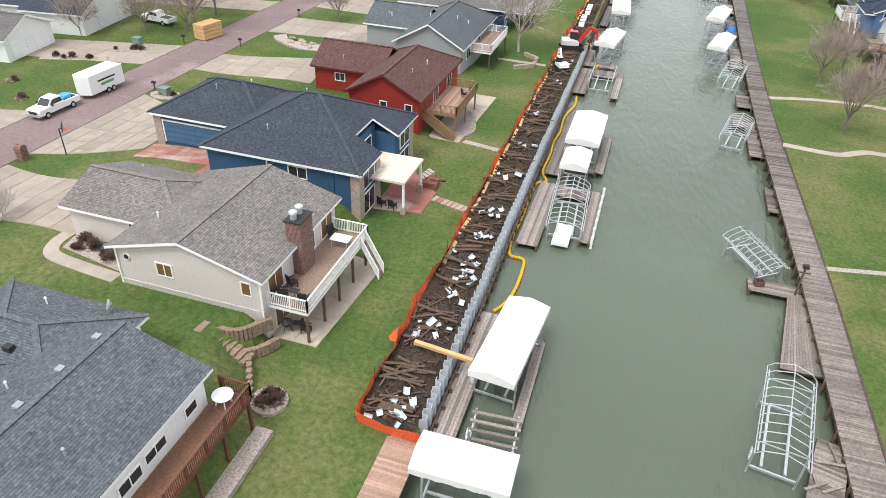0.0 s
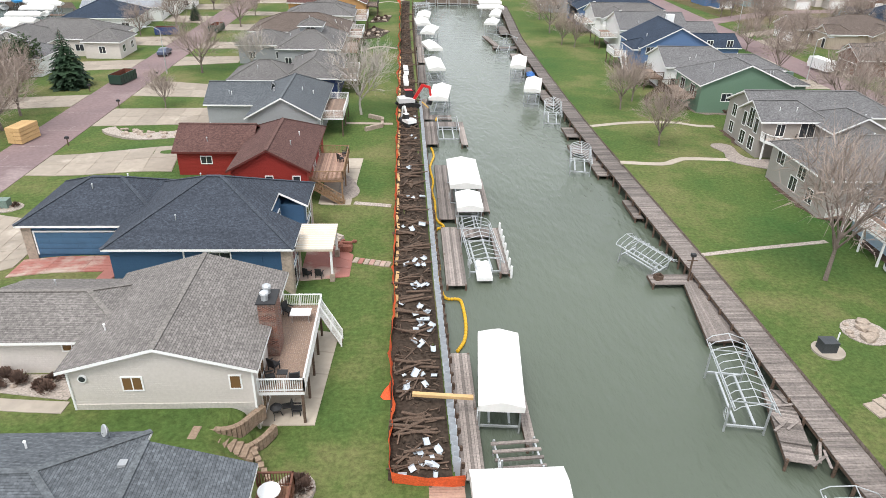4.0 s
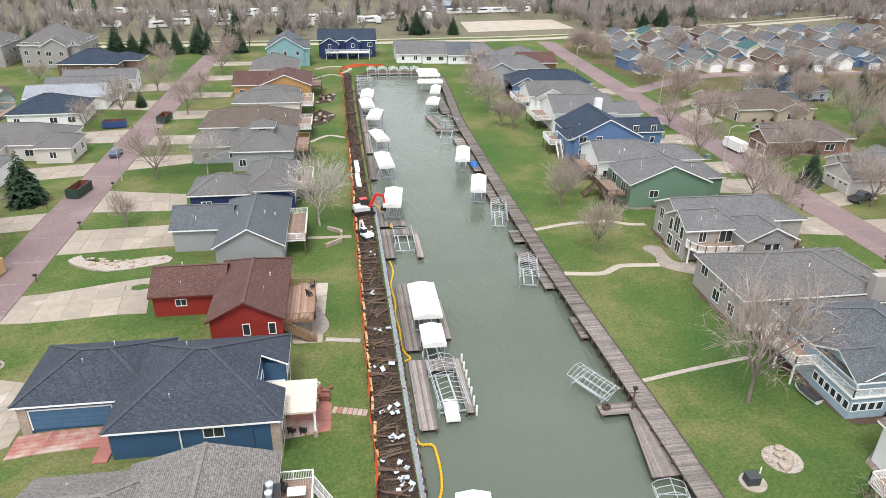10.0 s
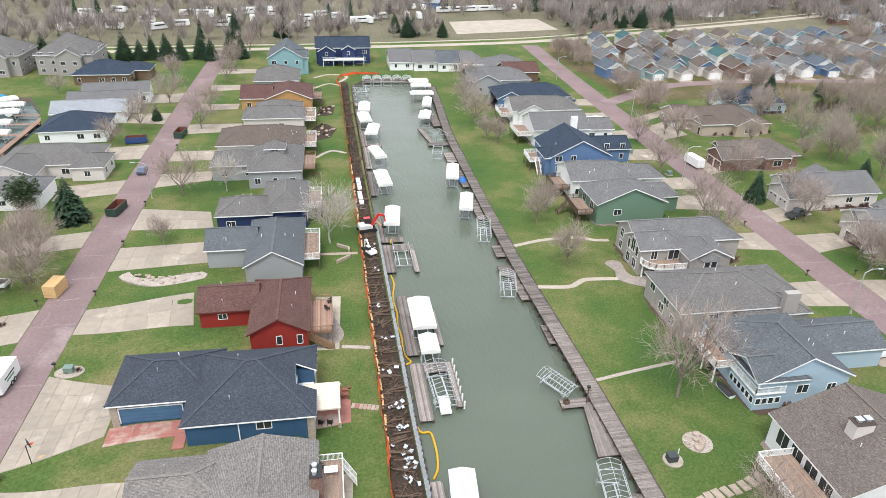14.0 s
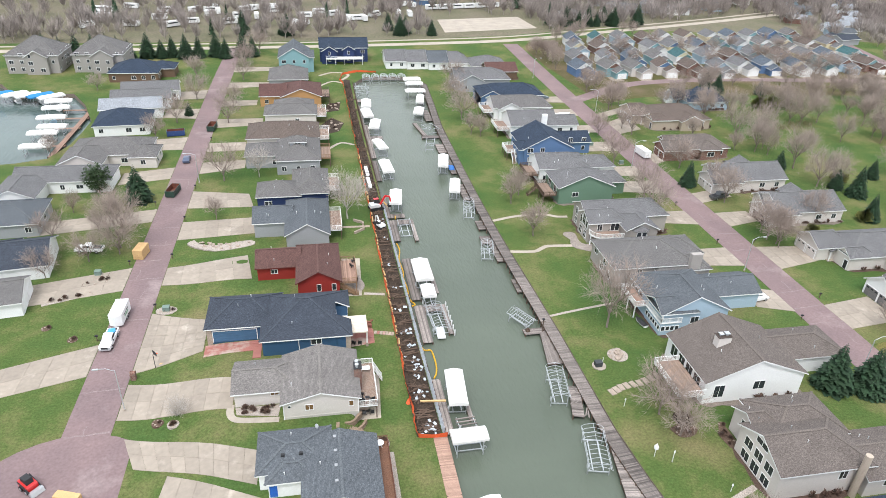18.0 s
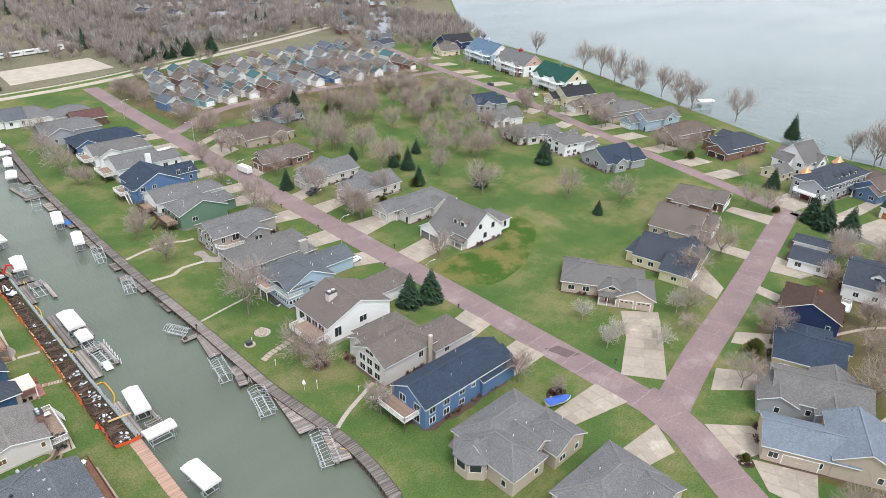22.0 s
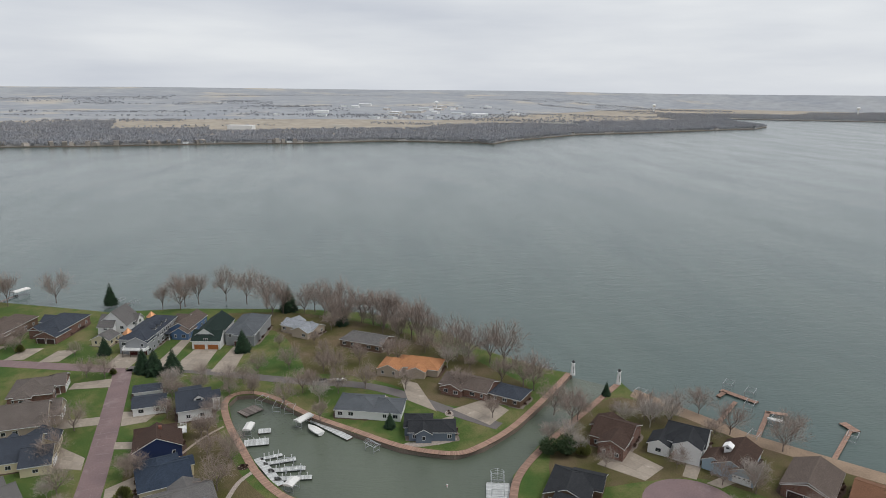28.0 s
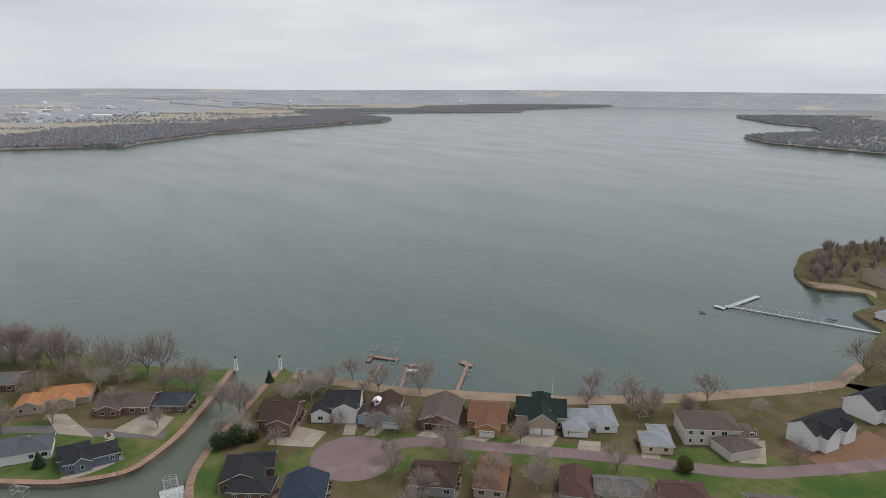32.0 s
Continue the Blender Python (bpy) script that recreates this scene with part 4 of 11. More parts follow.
bl_.new(bsep.outputs["Y"], bsum.inputs[1])
bl_.new(bsum.outputs[0], bcomb.inputs["X"])
bl_.new(bsep.outputs["Z"], bcomb.inputs["Y"])
bl_.new(bcomb.outputs[0], btex.inputs["Vector"])
for key, value in (("Scale", 1.0), ("Brick Width", 0.26), ("Row Height", 0.09), ("Mortar Size", 0.012)):
    btex.inputs[key].default_value = value
for key, value in (("Color1", (0.24, 0.1, 0.07, 1)), ("Color2", (0.09, 0.04, 0.032, 1)), ("Mortar", (0.24, 0.2, 0.17, 1))):
    btex.inputs[key].default_value = value
bl_.new(btex.outputs["Color"], bn["Principled BSDF"].inputs["Base Color"])
WINWOOD = shade("wood_window", (0.34, 0.19, 0.08), rough=0.6)

# the row on the west bank, from the near end
h0 = house(-11.5, 28.7, 0, [block(3.05, -1.9, 9.7, 11.2, 5.4, "y", "gg", 0.32), block(-3.1, 2.9, 9.4, 7.2, 5.1, "x", "hh", 0.34), block(-3.4, 0.0, 6.2, 4.4, 4.9, "x", "hh", 0.36)], S_WHITE, BLUEGREY, "pale single-storey house with blue-grey shingle gables", [(0, "S", 0.78, 3.9, 1.3, 1.2), (0, "E", 0.2, 4.0, 1.5, 0.6), (0, "E", 0.45, 3.9, 1.5, 0.7), (0, "E", 0.62, 4.0, 1.5, 0.6), (0, "E", 0.88, 4.0, 0.9, 0.6)], stack=2)
front_door(h0, -5.9, -2.24, -90, shade("blue_paint", (0.03, 0.12, 0.45), rough=0.5, vary=0.05, bump=0)).location.z = 2.1
for yy in (-5.0, -2.4, 0.2, 2.8):
    part("roof_vent", Build().box(2.2, 2.6, yy - 0.2, yy + 0.2, 6.9, 7.12), shade("vent_grey", (0.3, 0.31, 0.32), rough=0.6, vary=0.05, bump=0), h0)
for xx in (-4.6, -2.2):
    part("roof_vent", Build().box(xx - 0.25, xx + 0.25, 1.0, 1.4, 6.0, 6.32), DARK, h0)
dish = part("dish", Build().rod((0.1, 6.3, 5.2), (0.1, 6.3, 5.95), 0.03, n=6).rod((0.1, 6.28, 5.95), (-0.02, 6.16, 6.03), 0.12, 0.34, n=14).rod((-0.02, 6.16, 6.03), (-0.04, 6.14, 6.04), 0.34, 0.3, n=14), STEEL, h0, "grey satellite dish")
part("feed_arm", Build().rod((0.08, 6.25, 5.8), (-0.3, 5.85, 6.0), 0.015, n=5), DARK, dish)
h1 = house(-10.8, 46.65, 0, [block(0, 0, 11.3, 11.2, 5.22, "y", "gg", 0.28), block(-8.2, 1.75, 9.8, 7.3, 4.85, "x", "gh", 0.36)], S_BEIGE, shingle("driftwood", (0.172, 0.158, 0.146)), "beige sided house with grey shingle gables and brick chimney", [(0, "S", 0.34, 4.1, 1.15, 0.95), (0, "S", 0.9, 4.15, 0.62, 0.95), (0, "E", 0.86, 4.0, 1.8, 1.9), (0, "E", 0.62, 4.0, 1.2, 1.6), (0, "E", 0.16, 4.0, 1.8, 1.9), (0, "E", 0.2, 1.1, 1.8, 1.9), (0, "E", 0.75, 1.1, 1.8, 1.9), (1, "S", 0.62, 4.2, 1.2, 0.45)], stack=1, frame_mat=None, pane=glass("amber_glass", (0.16, 0.09, 0.04)))
part("stone_base", Build().box(-5.7, 5.7, -5.66, -5.58, 1.2, 2.5), shade("pale_block", (0.5, 0.47, 0.43), rough=0.9, vary=0.15, scale=0.8, fine=6, bump=0.3, lines=("Z", 0.2)), h1, "pale block base course")
part("round_vent", Build().rod((-4.75, -5.58, 4.55), (-4.75, -5.7, 4.55), 0.28, n=12), WHITE, h1)
part("vent_pane", Build().rod((-4.75, -5.69, 4.55), (-4.75, -5.72, 4.55), 0.2, n=12), PANE, h1)
for xx in (-5.62, 5.62):
    part("downspout", Build().box(xx - 0.06, xx + 0.06, -5.7, -5.6, 2.1, 5.0), WHITE, h1)
ch = part("chimney", Build().box(5.3, 6.45, -1.3, 0.45, 2.2, 7.1), S_BRICK, h1, "red brick chimney")
part("chimney_cap", Build().box(5.22, 6.53, -1.38, 0.53, 7.1, 7.2), DARK, ch)
for dy in (-0.85, 0.0):
    part("flue", Build().rod((5.75, dy, 7.2), (5.75, dy, 7.6), 0.24, n=10).rod((5.75, dy, 7.64), (5.75, dy, 7.74), 0.31, 0.27, n=10).rod((5.75, dy, 7.78), (5.75, dy, 7.88), 0.31, 0.16, n=10), STEEL, ch)
h2 = house(-17.5, 65.6, 0, [block(3.45, -1.2, 12.6, 13.6, 4.95, "x", "hh", 0.5), block(-6.4, 2.15, 12.4, 9.6, 4.5, "x", "hh", 0.5)], S_BLUE, SLATE, "deep blue house with dark slate shingle hips and stone corners", [(0, "S", 0.72, 3.9, 1.7, 1.0)], stack=2)
for ob in [o for o in h2.children if o.name.startswith("roof")][:1]:
    # the main hip reaches further east, round a recessed corner window
    c, o = (-2.85, 12.05, -8.0, 5.6), 0.45
    x0, x1, y0, y1, ym, ze = c[0] - o, c[1] + o, c[2] - o, c[3] + o, (c[2] + c[3]) / 2, 4.97
    run, xn = (y1 - y0) / 2, 9.9
    zr, zn = ze + 0.5 * run, ze + 0.5 * (x1 - xn)
    ob.data = roof_mesh([[(x0, y0, ze), (x1, y0, ze), (x1 - run, ym, zr), (x0 + run, ym, zr)], [(x1, y1, ze), (x0, y1, ze), (x0 + run, ym, zr), (x1 - run, ym, zr)], [(x0, y1, ze), (x0, y0, ze), (x0 + run, ym, zr)],
                         [(x1, y0, ze), (x1, -3.6, ze), (xn, -3.6, zn), (xn, 0.4, zn), (x1, 0.4, ze), (x1, y1, ze), (x1 - run, ym, zr)]], SLATE, WHITE)
for y0, y1 in ((-8.0, -3.9), (0.7, 5.6)):
    part("wall", Build().box(9.7, 12.05, y0, y1, -0.4, 4.9), S_BLUE, h2)
    add_window(h2, 12.08, (y0 + y1) / 2, 3.6, 2.4, 1.5, 0)
    add_window(h2, 12.08, (y0 + y1) / 2, 1.3, 2.4, 1.9, 0)
part("wall", Build().box(9.6, 9.9, -4.0, 0.8, -0.4, 5.6), S_BLUE, h2)
part("balcony_floor", Build().box(9.9, 12.0, -3.9, 0.7, 2.6, 2.8), WHITE, h2)
add_window(h2, 9.93, -1.6, 4.0, 2.6, 1.7, 0)
for yy in (-8.06, -4.4, 4.6):
    part("corner_stone", Build().box(11.3, 12.14, yy, yy + 1.05, -0.4, 4.85), STONE, h2, "tan stone corner pier")
garage_door(h2, -7.9, -2.69, 7.4, -90, shade("blue_door", (0.06, 0.13, 0.22), rough=0.5, vary=0.06, bump=0), base=1.45)
part("stone_pier", Build().box(-12.66, -11.8, -2.8, -2.6, 0.8, 4.3), STONE, h2)
part("downspout", Build().box(3.2, 3.32, -8.12, -8.02, 1.2, 4.7), WHITE, h2)
h3 = house(-13.5, 85.0, 0, [block(3.05, -1.85, 8.1, 14.9, 4.72, "y", "gh", 0.54), block(-5.0, 2.4, 8.4, 7.6, 4.0, "x", "gg", 0.5)], S_RED, MAROON, "barn-red house with maroon shingle gable roofs", [(0, "S", 0.5, 3.3, 0.7, 1.4), (0, "S", 0.86, 3.3, 0.7, 1.4), (0, "E", 0.4, 3.4, 1.6, 2.0), (0, "E", 0.75, 3.4, 1.6, 2.0), (1, "S", 0.4, 2.9, 1.2, 0.85)], stack=2, trim=shade("dark_red_trim", (0.12, 0.03, 0.025), rough=0.6))
h4 = house(-15, 106, 0, [block(2.5, 0, 9.4, 18.0, 4.0, "y", "gh", 0.55), block(-5.4, 2.7, 8.4, 8.8, 3.7, "x", "gg", 0.45)], S_GREY, BLUEGREY, "grey house with blue-grey shingle gable roof", [(0, "E", 0.2, 2.8, 1.8, 2.0), (0, "E", 0.5, 2.8, 1.8, 2.0), (0, "E", 0.8, 2.8, 1.6, 2.0)], stack=3)
house(-15, 126.5, 0, [block(3.4, 0.6, 8.6, 15.2, 3.9, "y", "hh", 0.5), block(-4.5, -3.5, 10.4, 8.6, 3.7, "x", "hh", 0.5)], S_NAVY, WEATHER, "dark house with weathered grey hip roofs", stack=3)
h6 = house(-18, 149.5, 0, [block(3.2, 0, 11.8, 16.8, 4.2, "y", "hh", 0.5), block(-6.2, 1.8, 10.5, 9.5, 3.7, "x", "hh", 0.42)], S_GREY, WEATHER, "grey house with hip roof and square cupola", stack=2)
house(-18, 149.5, 0, [block(3.2, -1.0, 4.2, 4.2, 7.6, "x", "hh", 0.5)], S_GREY, WEATHER, "square roof cupola with hip cap on the grey house", [(0, "S", 0.5, 7.1, 1.6, 0.6)], stack=0, name="cupola")
house(-19.4, 167, 0, [block(0, 0, 21.2, 13.5, 3.9, "x", "hh", 0.42), block(6, -1.8, 8, 13, 4.0, "y", "hh", 0.45)], S_BEIGE, BROWNROOF, "beige house with speckled brown hip roof", stack=4)
house(-17.5, 190.7, 0, [block(0, -3, 16.6, 10, 3.9, "x", "hh", 0.42), block(1.0, 3.6, 13.0, 9.5, 3.8, "x", "hh", 0.42)], S_BEIGE, WEATHER, "beige house with grey-brown hip roofs", stack=4)
house(-17, 210, 0, [block(3, 0, 13.8, 17.5, 4.2, "y", "gh", 0.4), block(-7, 0.6, 9, 12.6, 3.7, "x", "gg", 0.4)], S_OCHRE, MAROON, "ochre house with red-brown shingle roof", stack=2)
house(-19, 233.5, 0, [block(0, 0, 14.5, 16.0, 3.9, "x", "hh", 0.45)], S_GREY, WEATHER, "grey house with a hip roof", stack=1)
house(-17, 259, 0, [block(0, 0, 12.5, 17, 6.2, "y", "gg", 0.6), block(5, -5, 6, 6, 6.2, "x", "gg", 0.7)], S_TEAL, BLUEGREY, "pale teal two-storey house with steep gables", stack=0, storeys=2)
h12 = house(4.5, 272, 0, [block(0, 2, 21, 12, 6.2, "x", "gg", 0.5), block(-6.5, -4.5, 6.5, 6, 5.4, "y", "gg", 0.6), block(2, -3.6, 5, 5, 5.8, "y", "gg", 0.6)], S_NAVY, NAVYROOF, "navy two-storey house with white trim and gables", stack=1, storeys=2)
for k in range(4):
    house(26.5 + 9.2 * k, 263 - 1.5 * k, 0, [block(0, 0, 9.0, 15.5, 3.2, "x", "gg" if k < 3 else "gh", 0.42)], S_WHITE, GREY if k != 2 else BLUEGREY, "grey-roofed white townhouse unit with party walls", stack=1, name="townhouse", group="townhouse row")
house(66, 252, 0, [block(0, 0, 16, 14, 3.3, "x", "hh", 0.42)], S_WHITE, GREY, "long white house with grey hip roof", stack=1)

# the row on the east bank, from the far end
house(57, 227, 0, [block(0, 0, 22, 13, 4.4, "x", "gh", 0.45), block(-5, -4, 9, 10, 4.4, "y", "gg", 0.5)], S_GREY, GREY, "grey house with gabled canal front", stack=2)
house(69, 241, 0, [block(0, 0, 13, 11, 3.4, "x", "gg", 0.45)], S_BROWN, MAROON, "small house with red-brown gable roof", stack=1)
house(63, 205, 0, [block(0, 0, 24, 12.5, 4.2, "x", "hh", 0.45), block(-8, -2.5, 8, 10, 4.2, "y", "gh", 0.5)], S_MID, NAVYROOF, "blue house with dark blue hip roofs", stack=2)
house(63, 190, 0, [block(0, 0, 21, 11.5, 4.2, "x", "gh", 0.45), block(-5, -3, 8, 9, 4.2, "y", "gh", 0.5)], S_WHITE, WEATHER, "white house with grey gable roof", stack=2)
r6 = house(64, 170.5, 0, [block(-3, 0, 15.5, 13, 4.6, "x", "gg", 0.45), block(7, 1, 12, 9, 3.4, "x", "gg", 0.42)], S_WHITE, GREY, "white house with grey gables and white chimney", stack=2)
part("chimney", Build().box(-0.8, 0.9, -7.1, -6.0, 0, 8.2), WHITE, r6)
h5e = house(60.5, 149, 0, [block(-2, 0, 15, 14, 5.0, "y", "gg", 0.5), block(7.8, 5.2, 13, 8.6, 3.7, "x", "gg", 0.45), block(-8.5, -3, 4.5, 7, 4.6, "x", "hh", 0.4)], S_MID, NAVYROOF, "mid-blue house with dark blue gables and glazed porch", stack=1, storeys=2)
house(63, 133.5, 0, [block(-4, 0, 15, 10.8, 4.4, "x", "gh", 0.45), block(5.5, 0.8, 12, 8.5, 3.6, "x", "gh", 0.42)], S_WHITE, GREY, "white house with grey hip and gable roof", stack=3)
house(62, 120, 0, [block(-2, 0, 15, 11.2, 4.6, "y", "gh", 0.42), block(6, 3, 10, 7.5, 3.6, "x", "gh", 0.42)], S_GREEN, GREY, "sage green house with grey gable roof", [(0, "S", 0.3, 2.6, 1.6, 1.2), (0, "W", 0.3, 3.0, 1.8, 1.8), (0, "W", 0.7, 3.0, 1.8, 1.8)], stack=3)
TAUPE = siding("warm_taupe", (0.33, 0.305, 0.28))
r3 = house(63.5, 100.5, 0, [block(-0.2, 0.0, 20.5, 9.0, 5.0, "x", "gh", 0.5), block(-6.6, -4.2, 9.0, 6.4, 5.2, "x", "gh", 0.56), block(0.4, -7.2, 7.6, 8.4, 4.9, "y", "gh", 0.48)], TAUPE, GREY, "taupe house with gabled glazed canal front and grey roof", [(1, "W", 0.5, 4.7, 1.5, 2.6), (1, "W", 0.22, 4.1, 0.9, 1.9), (1, "W", 0.78, 4.1, 0.9, 1.9), (1, "W", 0.3, 1.5, 1.4, 1.8), (1, "W", 0.72, 1.5, 1.4, 1.8), (0, "W", 0.75, 3.9, 1.2, 1.7), (0, "W", 0.75, 1.4, 1.2, 1.6), (1, "S", 0.72, 4.0, 2.0, 2.1), (1, "S", 0.3, 3.9, 1.1, 1.6), (1, "S", 0.4, 1.4, 2.2, 2.0), (2, "W", 0.6, 3.8, 1.4, 1.6)], stack=2)
part("bay", Build().prism([(-2.2, -11.4), (-1.4, -12.3), (1.2, -12.3), (2.0, -11.4)], 2.6, 4.9), TAUPE, r3)
part("bay_roof", Build().add([(-2.5, -11.3, 4.9), (-1.5, -12.6, 4.9), (1.3, -12.6, 4.9), (2.3, -11.3, 4.9), (-0.1, -11.3, 6.0)], [(0, 1, 4), (1, 2, 4), (2, 3, 4), (3, 2, 1, 0)]), GREY, r3)
for x in (-0.75, 0.55):
    add_window(r3, x, -12.3, 3.9, 1.0, 1.5, -90, mullion=False)
bc = thing("balcony", pose(0, 0, 0), "curved white-railed balcony with brown floor", "balcony")
edge = [(52.5, 92.9), (52.6, 91.9), (53.2, 90.8), (54.2, 90.1), (55.6, 89.8), (57.6, 89.8), (59.9, 89.8)]
part("floor", Build().prism(edge + [(59.9, 93.1), (52.5, 93.1)], 2.62, 2.78), DECKWOOD, bc)
for p, q in zip(edge, edge[1:]):
    rail(bc, p, q, 2.78, WHITE)
    part("fascia", Build().beam((*p, 2.66), (*q, 2.66), 0.06, 0.3), WHITE, bc)
for p in (edge[1], edge[3], edge[5]):
    part("post", Build().box(p[0] + 0.05, p[0] + 0.25, p[1] + 0.1, p[1] + 0.3, -0.1, 2.62), WHITE, bc)
r2 = house(61, 79.8, 0, [block(-1.2, 0, 18.5, 12.4, 4.6, "x", "hh", 0.46), block(7.2, 3.6, 11, 8, 3.7, "x", "hh", 0.44), block(5, -3.6, 12, 7, 3.7, "x", "hh", 0.44)], TAUPE, WEATHER, "taupe house with weathered grey hip roofs and wide chimney", [(0, "W", 0.2, 1.6, 1.3, 1.6), (0, "W", 0.5, 1.6, 1.5, 1.6), (0, "W", 0.8, 3.5, 1.6, 1.5), (0, "W", 0.4, 3.5, 1.6, 1.5), (0, "S", 0.3, 3.2, 1.4, 1.3)], stack=2)
part("chimney", Build().box(6.0, 8.4, -7.4, -6.3, 0, 7.4), TAUPE, r2)
r1 = house(60.5, 63.5, 0, [block(-1, 0, 13.5, 14.6, 4.8, "y", "gh", 0.5), block(10.4, 3.2, 13, 7.8, 3.5, "x", "gg", 0.45)], S_LIGHTBLUE, BLUEGREY, "light blue house with blue-grey gables and white sunroom balcony", [(0, "S", 0.5, 3.0, 1.6, 1.3), (0, "S", 0.82, 2.8, 1.2, 1.4), (0, "W", 0.62, 3.4, 1.2, 0.8), (0, "W", 0.75, 3.4, 1.2, 0.8), (0, "W", 0.9, 3.2, 1.5, 1.8)], stack=3)
part("sunroom_wall", Build().box(-7.9, -3.6, -7.4, -1.3, -0.5, 2.75), S_LIGHTBLUE, r1)
part("balcony_floor", Build().box(-8.1, -3.6, -7.6, -1.1, 2.75, 2.9), WHITE, r1)
for k in range(6):
    add_window(r1, -7.9, -6.8 + 0.98 * k, 1.55, 0.66, 0.9, 180, mullion=False)
for k in range(4):
    add_window(r1, -7.3 + 0.95 * k, -7.4, 1.55, 0.66, 0.9, -90, mullion=False)
rail(r1, (-8.0, -7.5), (-8.0, -1.2), 2.9, WHITE)
rail(r1, (-8.0, -7.5), (-3.8, -7.5), 2.9, WHITE)
part("balcony_roof", roof_mesh(roof_polys(block(-4.5, -4.3, 7.0, 6.2, 5.0, "x", "gh", 0.5), lift=0.03)[0], BLUEGREY, WHITE), None, r1)
part("gable", Build().add([(-7.6, -7.4, 5.1), (-7.6, -1.2, 5.1), (-7.6, -4.3, 6.7), (-7.5, -7.4, 5.1), (-7.5, -1.2, 5.1), (-7.5, -4.3, 6.7)], [(0, 1, 2), (5, 4, 3), (0, 3, 4, 1)]), S_LIGHTBLUE, r1)
for yy in (-7.3, -1.4):
    part("balcony_post", Build().box(-7.8, -7.6, yy - 0.1, yy + 0.1, 2.9, 5.2), WHITE, r1)
r0 = house(60, 43.8, 0, [block(0, 0, 18, 13, 4.6, "y", "gg", 0.4), block(14, 2.6, 14, 8, 3.5, "x", "gh", 0.42)], S_WHITE, TANROOF, "white-gabled house with tan-brown shingle roof", [(0, "S", 0.55, 3.0, 2.0, 1.6), (0, "W", 0.2, 2.9, 2.0, 2.2), (0, "W", 0.4, 2.9, 2.0, 2.2), (0, "W", 0.6, 2.9, 2.0, 2.2), (0, "W", 0.8, 2.9, 2.0, 2.2), (0, "S", 0.15, 2.4, 1.8, 2.4)], stack=2)
part("chimney", Build().box(-4.4, -2.0, -0.7, 0.7, 4, 8.7), S_BEIGE, r0)
part("chimney_top", Build().box(-4.5, -1.9, -0.8, 0.8, 8.7, 8.8), BROWNROOF, r0, "brown flashed chimney top")
for x in (-3.75, -2.65):
    part("flue_cap", Build().box(x - 0.25, x + 0.25, -0.25, 0.25, 8.8, 9.15).box(x - 0.4, x + 0.4, -0.4, 0.4, 9.15, 9.25), STEEL, r0, "pale metal flue cap")
rm1 = house(59.5, 24, 0, [block(-1.2, -1.6, 14.5, 9.8, 4.9, "x", "gh", 0.5), block(1, 4.2, 12, 8.4, 4.6, "x", "hh", 0.46), block(-4.4, 4.4, 5, 6, 4.4, "x", "gh", 0.5), block(10.5, -3.6, 11.5, 8.6, 3.5, "x", "gh", 0.42)], S_BEIGE, TANROOF, "beige house with brown roofs and a glazed canal gable", [(0, "W", 0.25, 3.6, 1.7, 1.5), (0, "W", 0.5, 3.6, 1.7, 1.5), (0, "W", 0.75, 3.6, 1.7, 1.5), (0, "W", 0.25, 1.2, 1.7, 1.5), (0, "W", 0.5, 1.2, 1.7, 1.8), (0, "W", 0.75, 1.2, 1.7, 1.5), (0, "W", 0.5, 5.9, 2.6, 0.9), (0, "S", 0.7, 3.4, 1.2, 1.4), (3, "S", 0.3, 2.4, 1.4, 1.0), (2, "W", 0.5, 3.4, 1.6, 1.4)], stack=2)
part("chimney", Build().rod((3.5, -7.4, 0), (3.5, -7.4, 7.8), 0.55, 0.5, n=10), S_TAN, rm1, "round tan chimney")
rm2 = house(60.2, 7.0, 0, [block(0, 0, 23.6, 9.4, 5.3, "x", "gg", 0.55), block(8.5, -1.4, 10, 8, 4.0, "x", "gg", 0.5)], S_MID, NAVYROOF, "blue two-storey house with dark navy gable roof", [(0, "S", 0.08, 1.5, 1.5, 1.4), (0, "S", 0.08, 3.9, 1.5, 1.4), (0, "S", 0.24, 1.5, 1.5, 1.4), (0, "S", 0.24, 3.9, 1.5, 1.4), (0, "S", 0.42, 3.9, 1.4, 1.0), (0, "S", 0.42, 1.5, 1.4, 1.2), (0, "S", 0.56, 3.9, 1.0, 0.9), (0, "W", 0.25, 1.6, 1.6, 1.8), (0, "W", 0.7, 1.6, 1.6, 1.8), (0, "W", 0.25, 4.0, 1.6, 1.6), (0, "W", 0.7, 4.0, 1.6, 1.6)], stack=3)
rm3 = house(57.5, -11.5, 0, [block(0.5, 2.5, 17, 9.5, 3.8, "x", "hh", 0.5), block(-5, -2, 8.5, 12.5, 3.9, "y", "hh", 0.55), block(5.4, -4.8, 8.5, 9, 3.6, "y", "gh", 0.5), block(0.4, -2, 5, 9, 4.0, "y", "gh", 0.62), block(-6.8, 0.5, 5, 5.5, 3.9, "x", "gh", 0.6)], S_TAN, GREY, "tan house with grey intersecting hip roofs", stack=2)
ring = [(3.9 * math.cos(radians(22.5 + 45 * k)), 3.9 * math.sin(radians(22.5 + 45 * k))) for k in range(8)]
bay = Build()
bay.v = [(x - 8.6, y + 1.2, z) for z in (-0.6, 4.0) for x, y in ring]
bay.f = [(k, (k + 1) % 8, (k + 1) % 8 + 8, k + 8) for k in range(8)]
part("bay_wall", bay, S_TAN, rm3)
cone = Build()
cone.v = [(x * 1.13 - 8.6, y * 1.13 + 1.2, z) for z in (3.85, 4.05) for x, y in ring] + [(-8.6, 1.2, 6.1)]
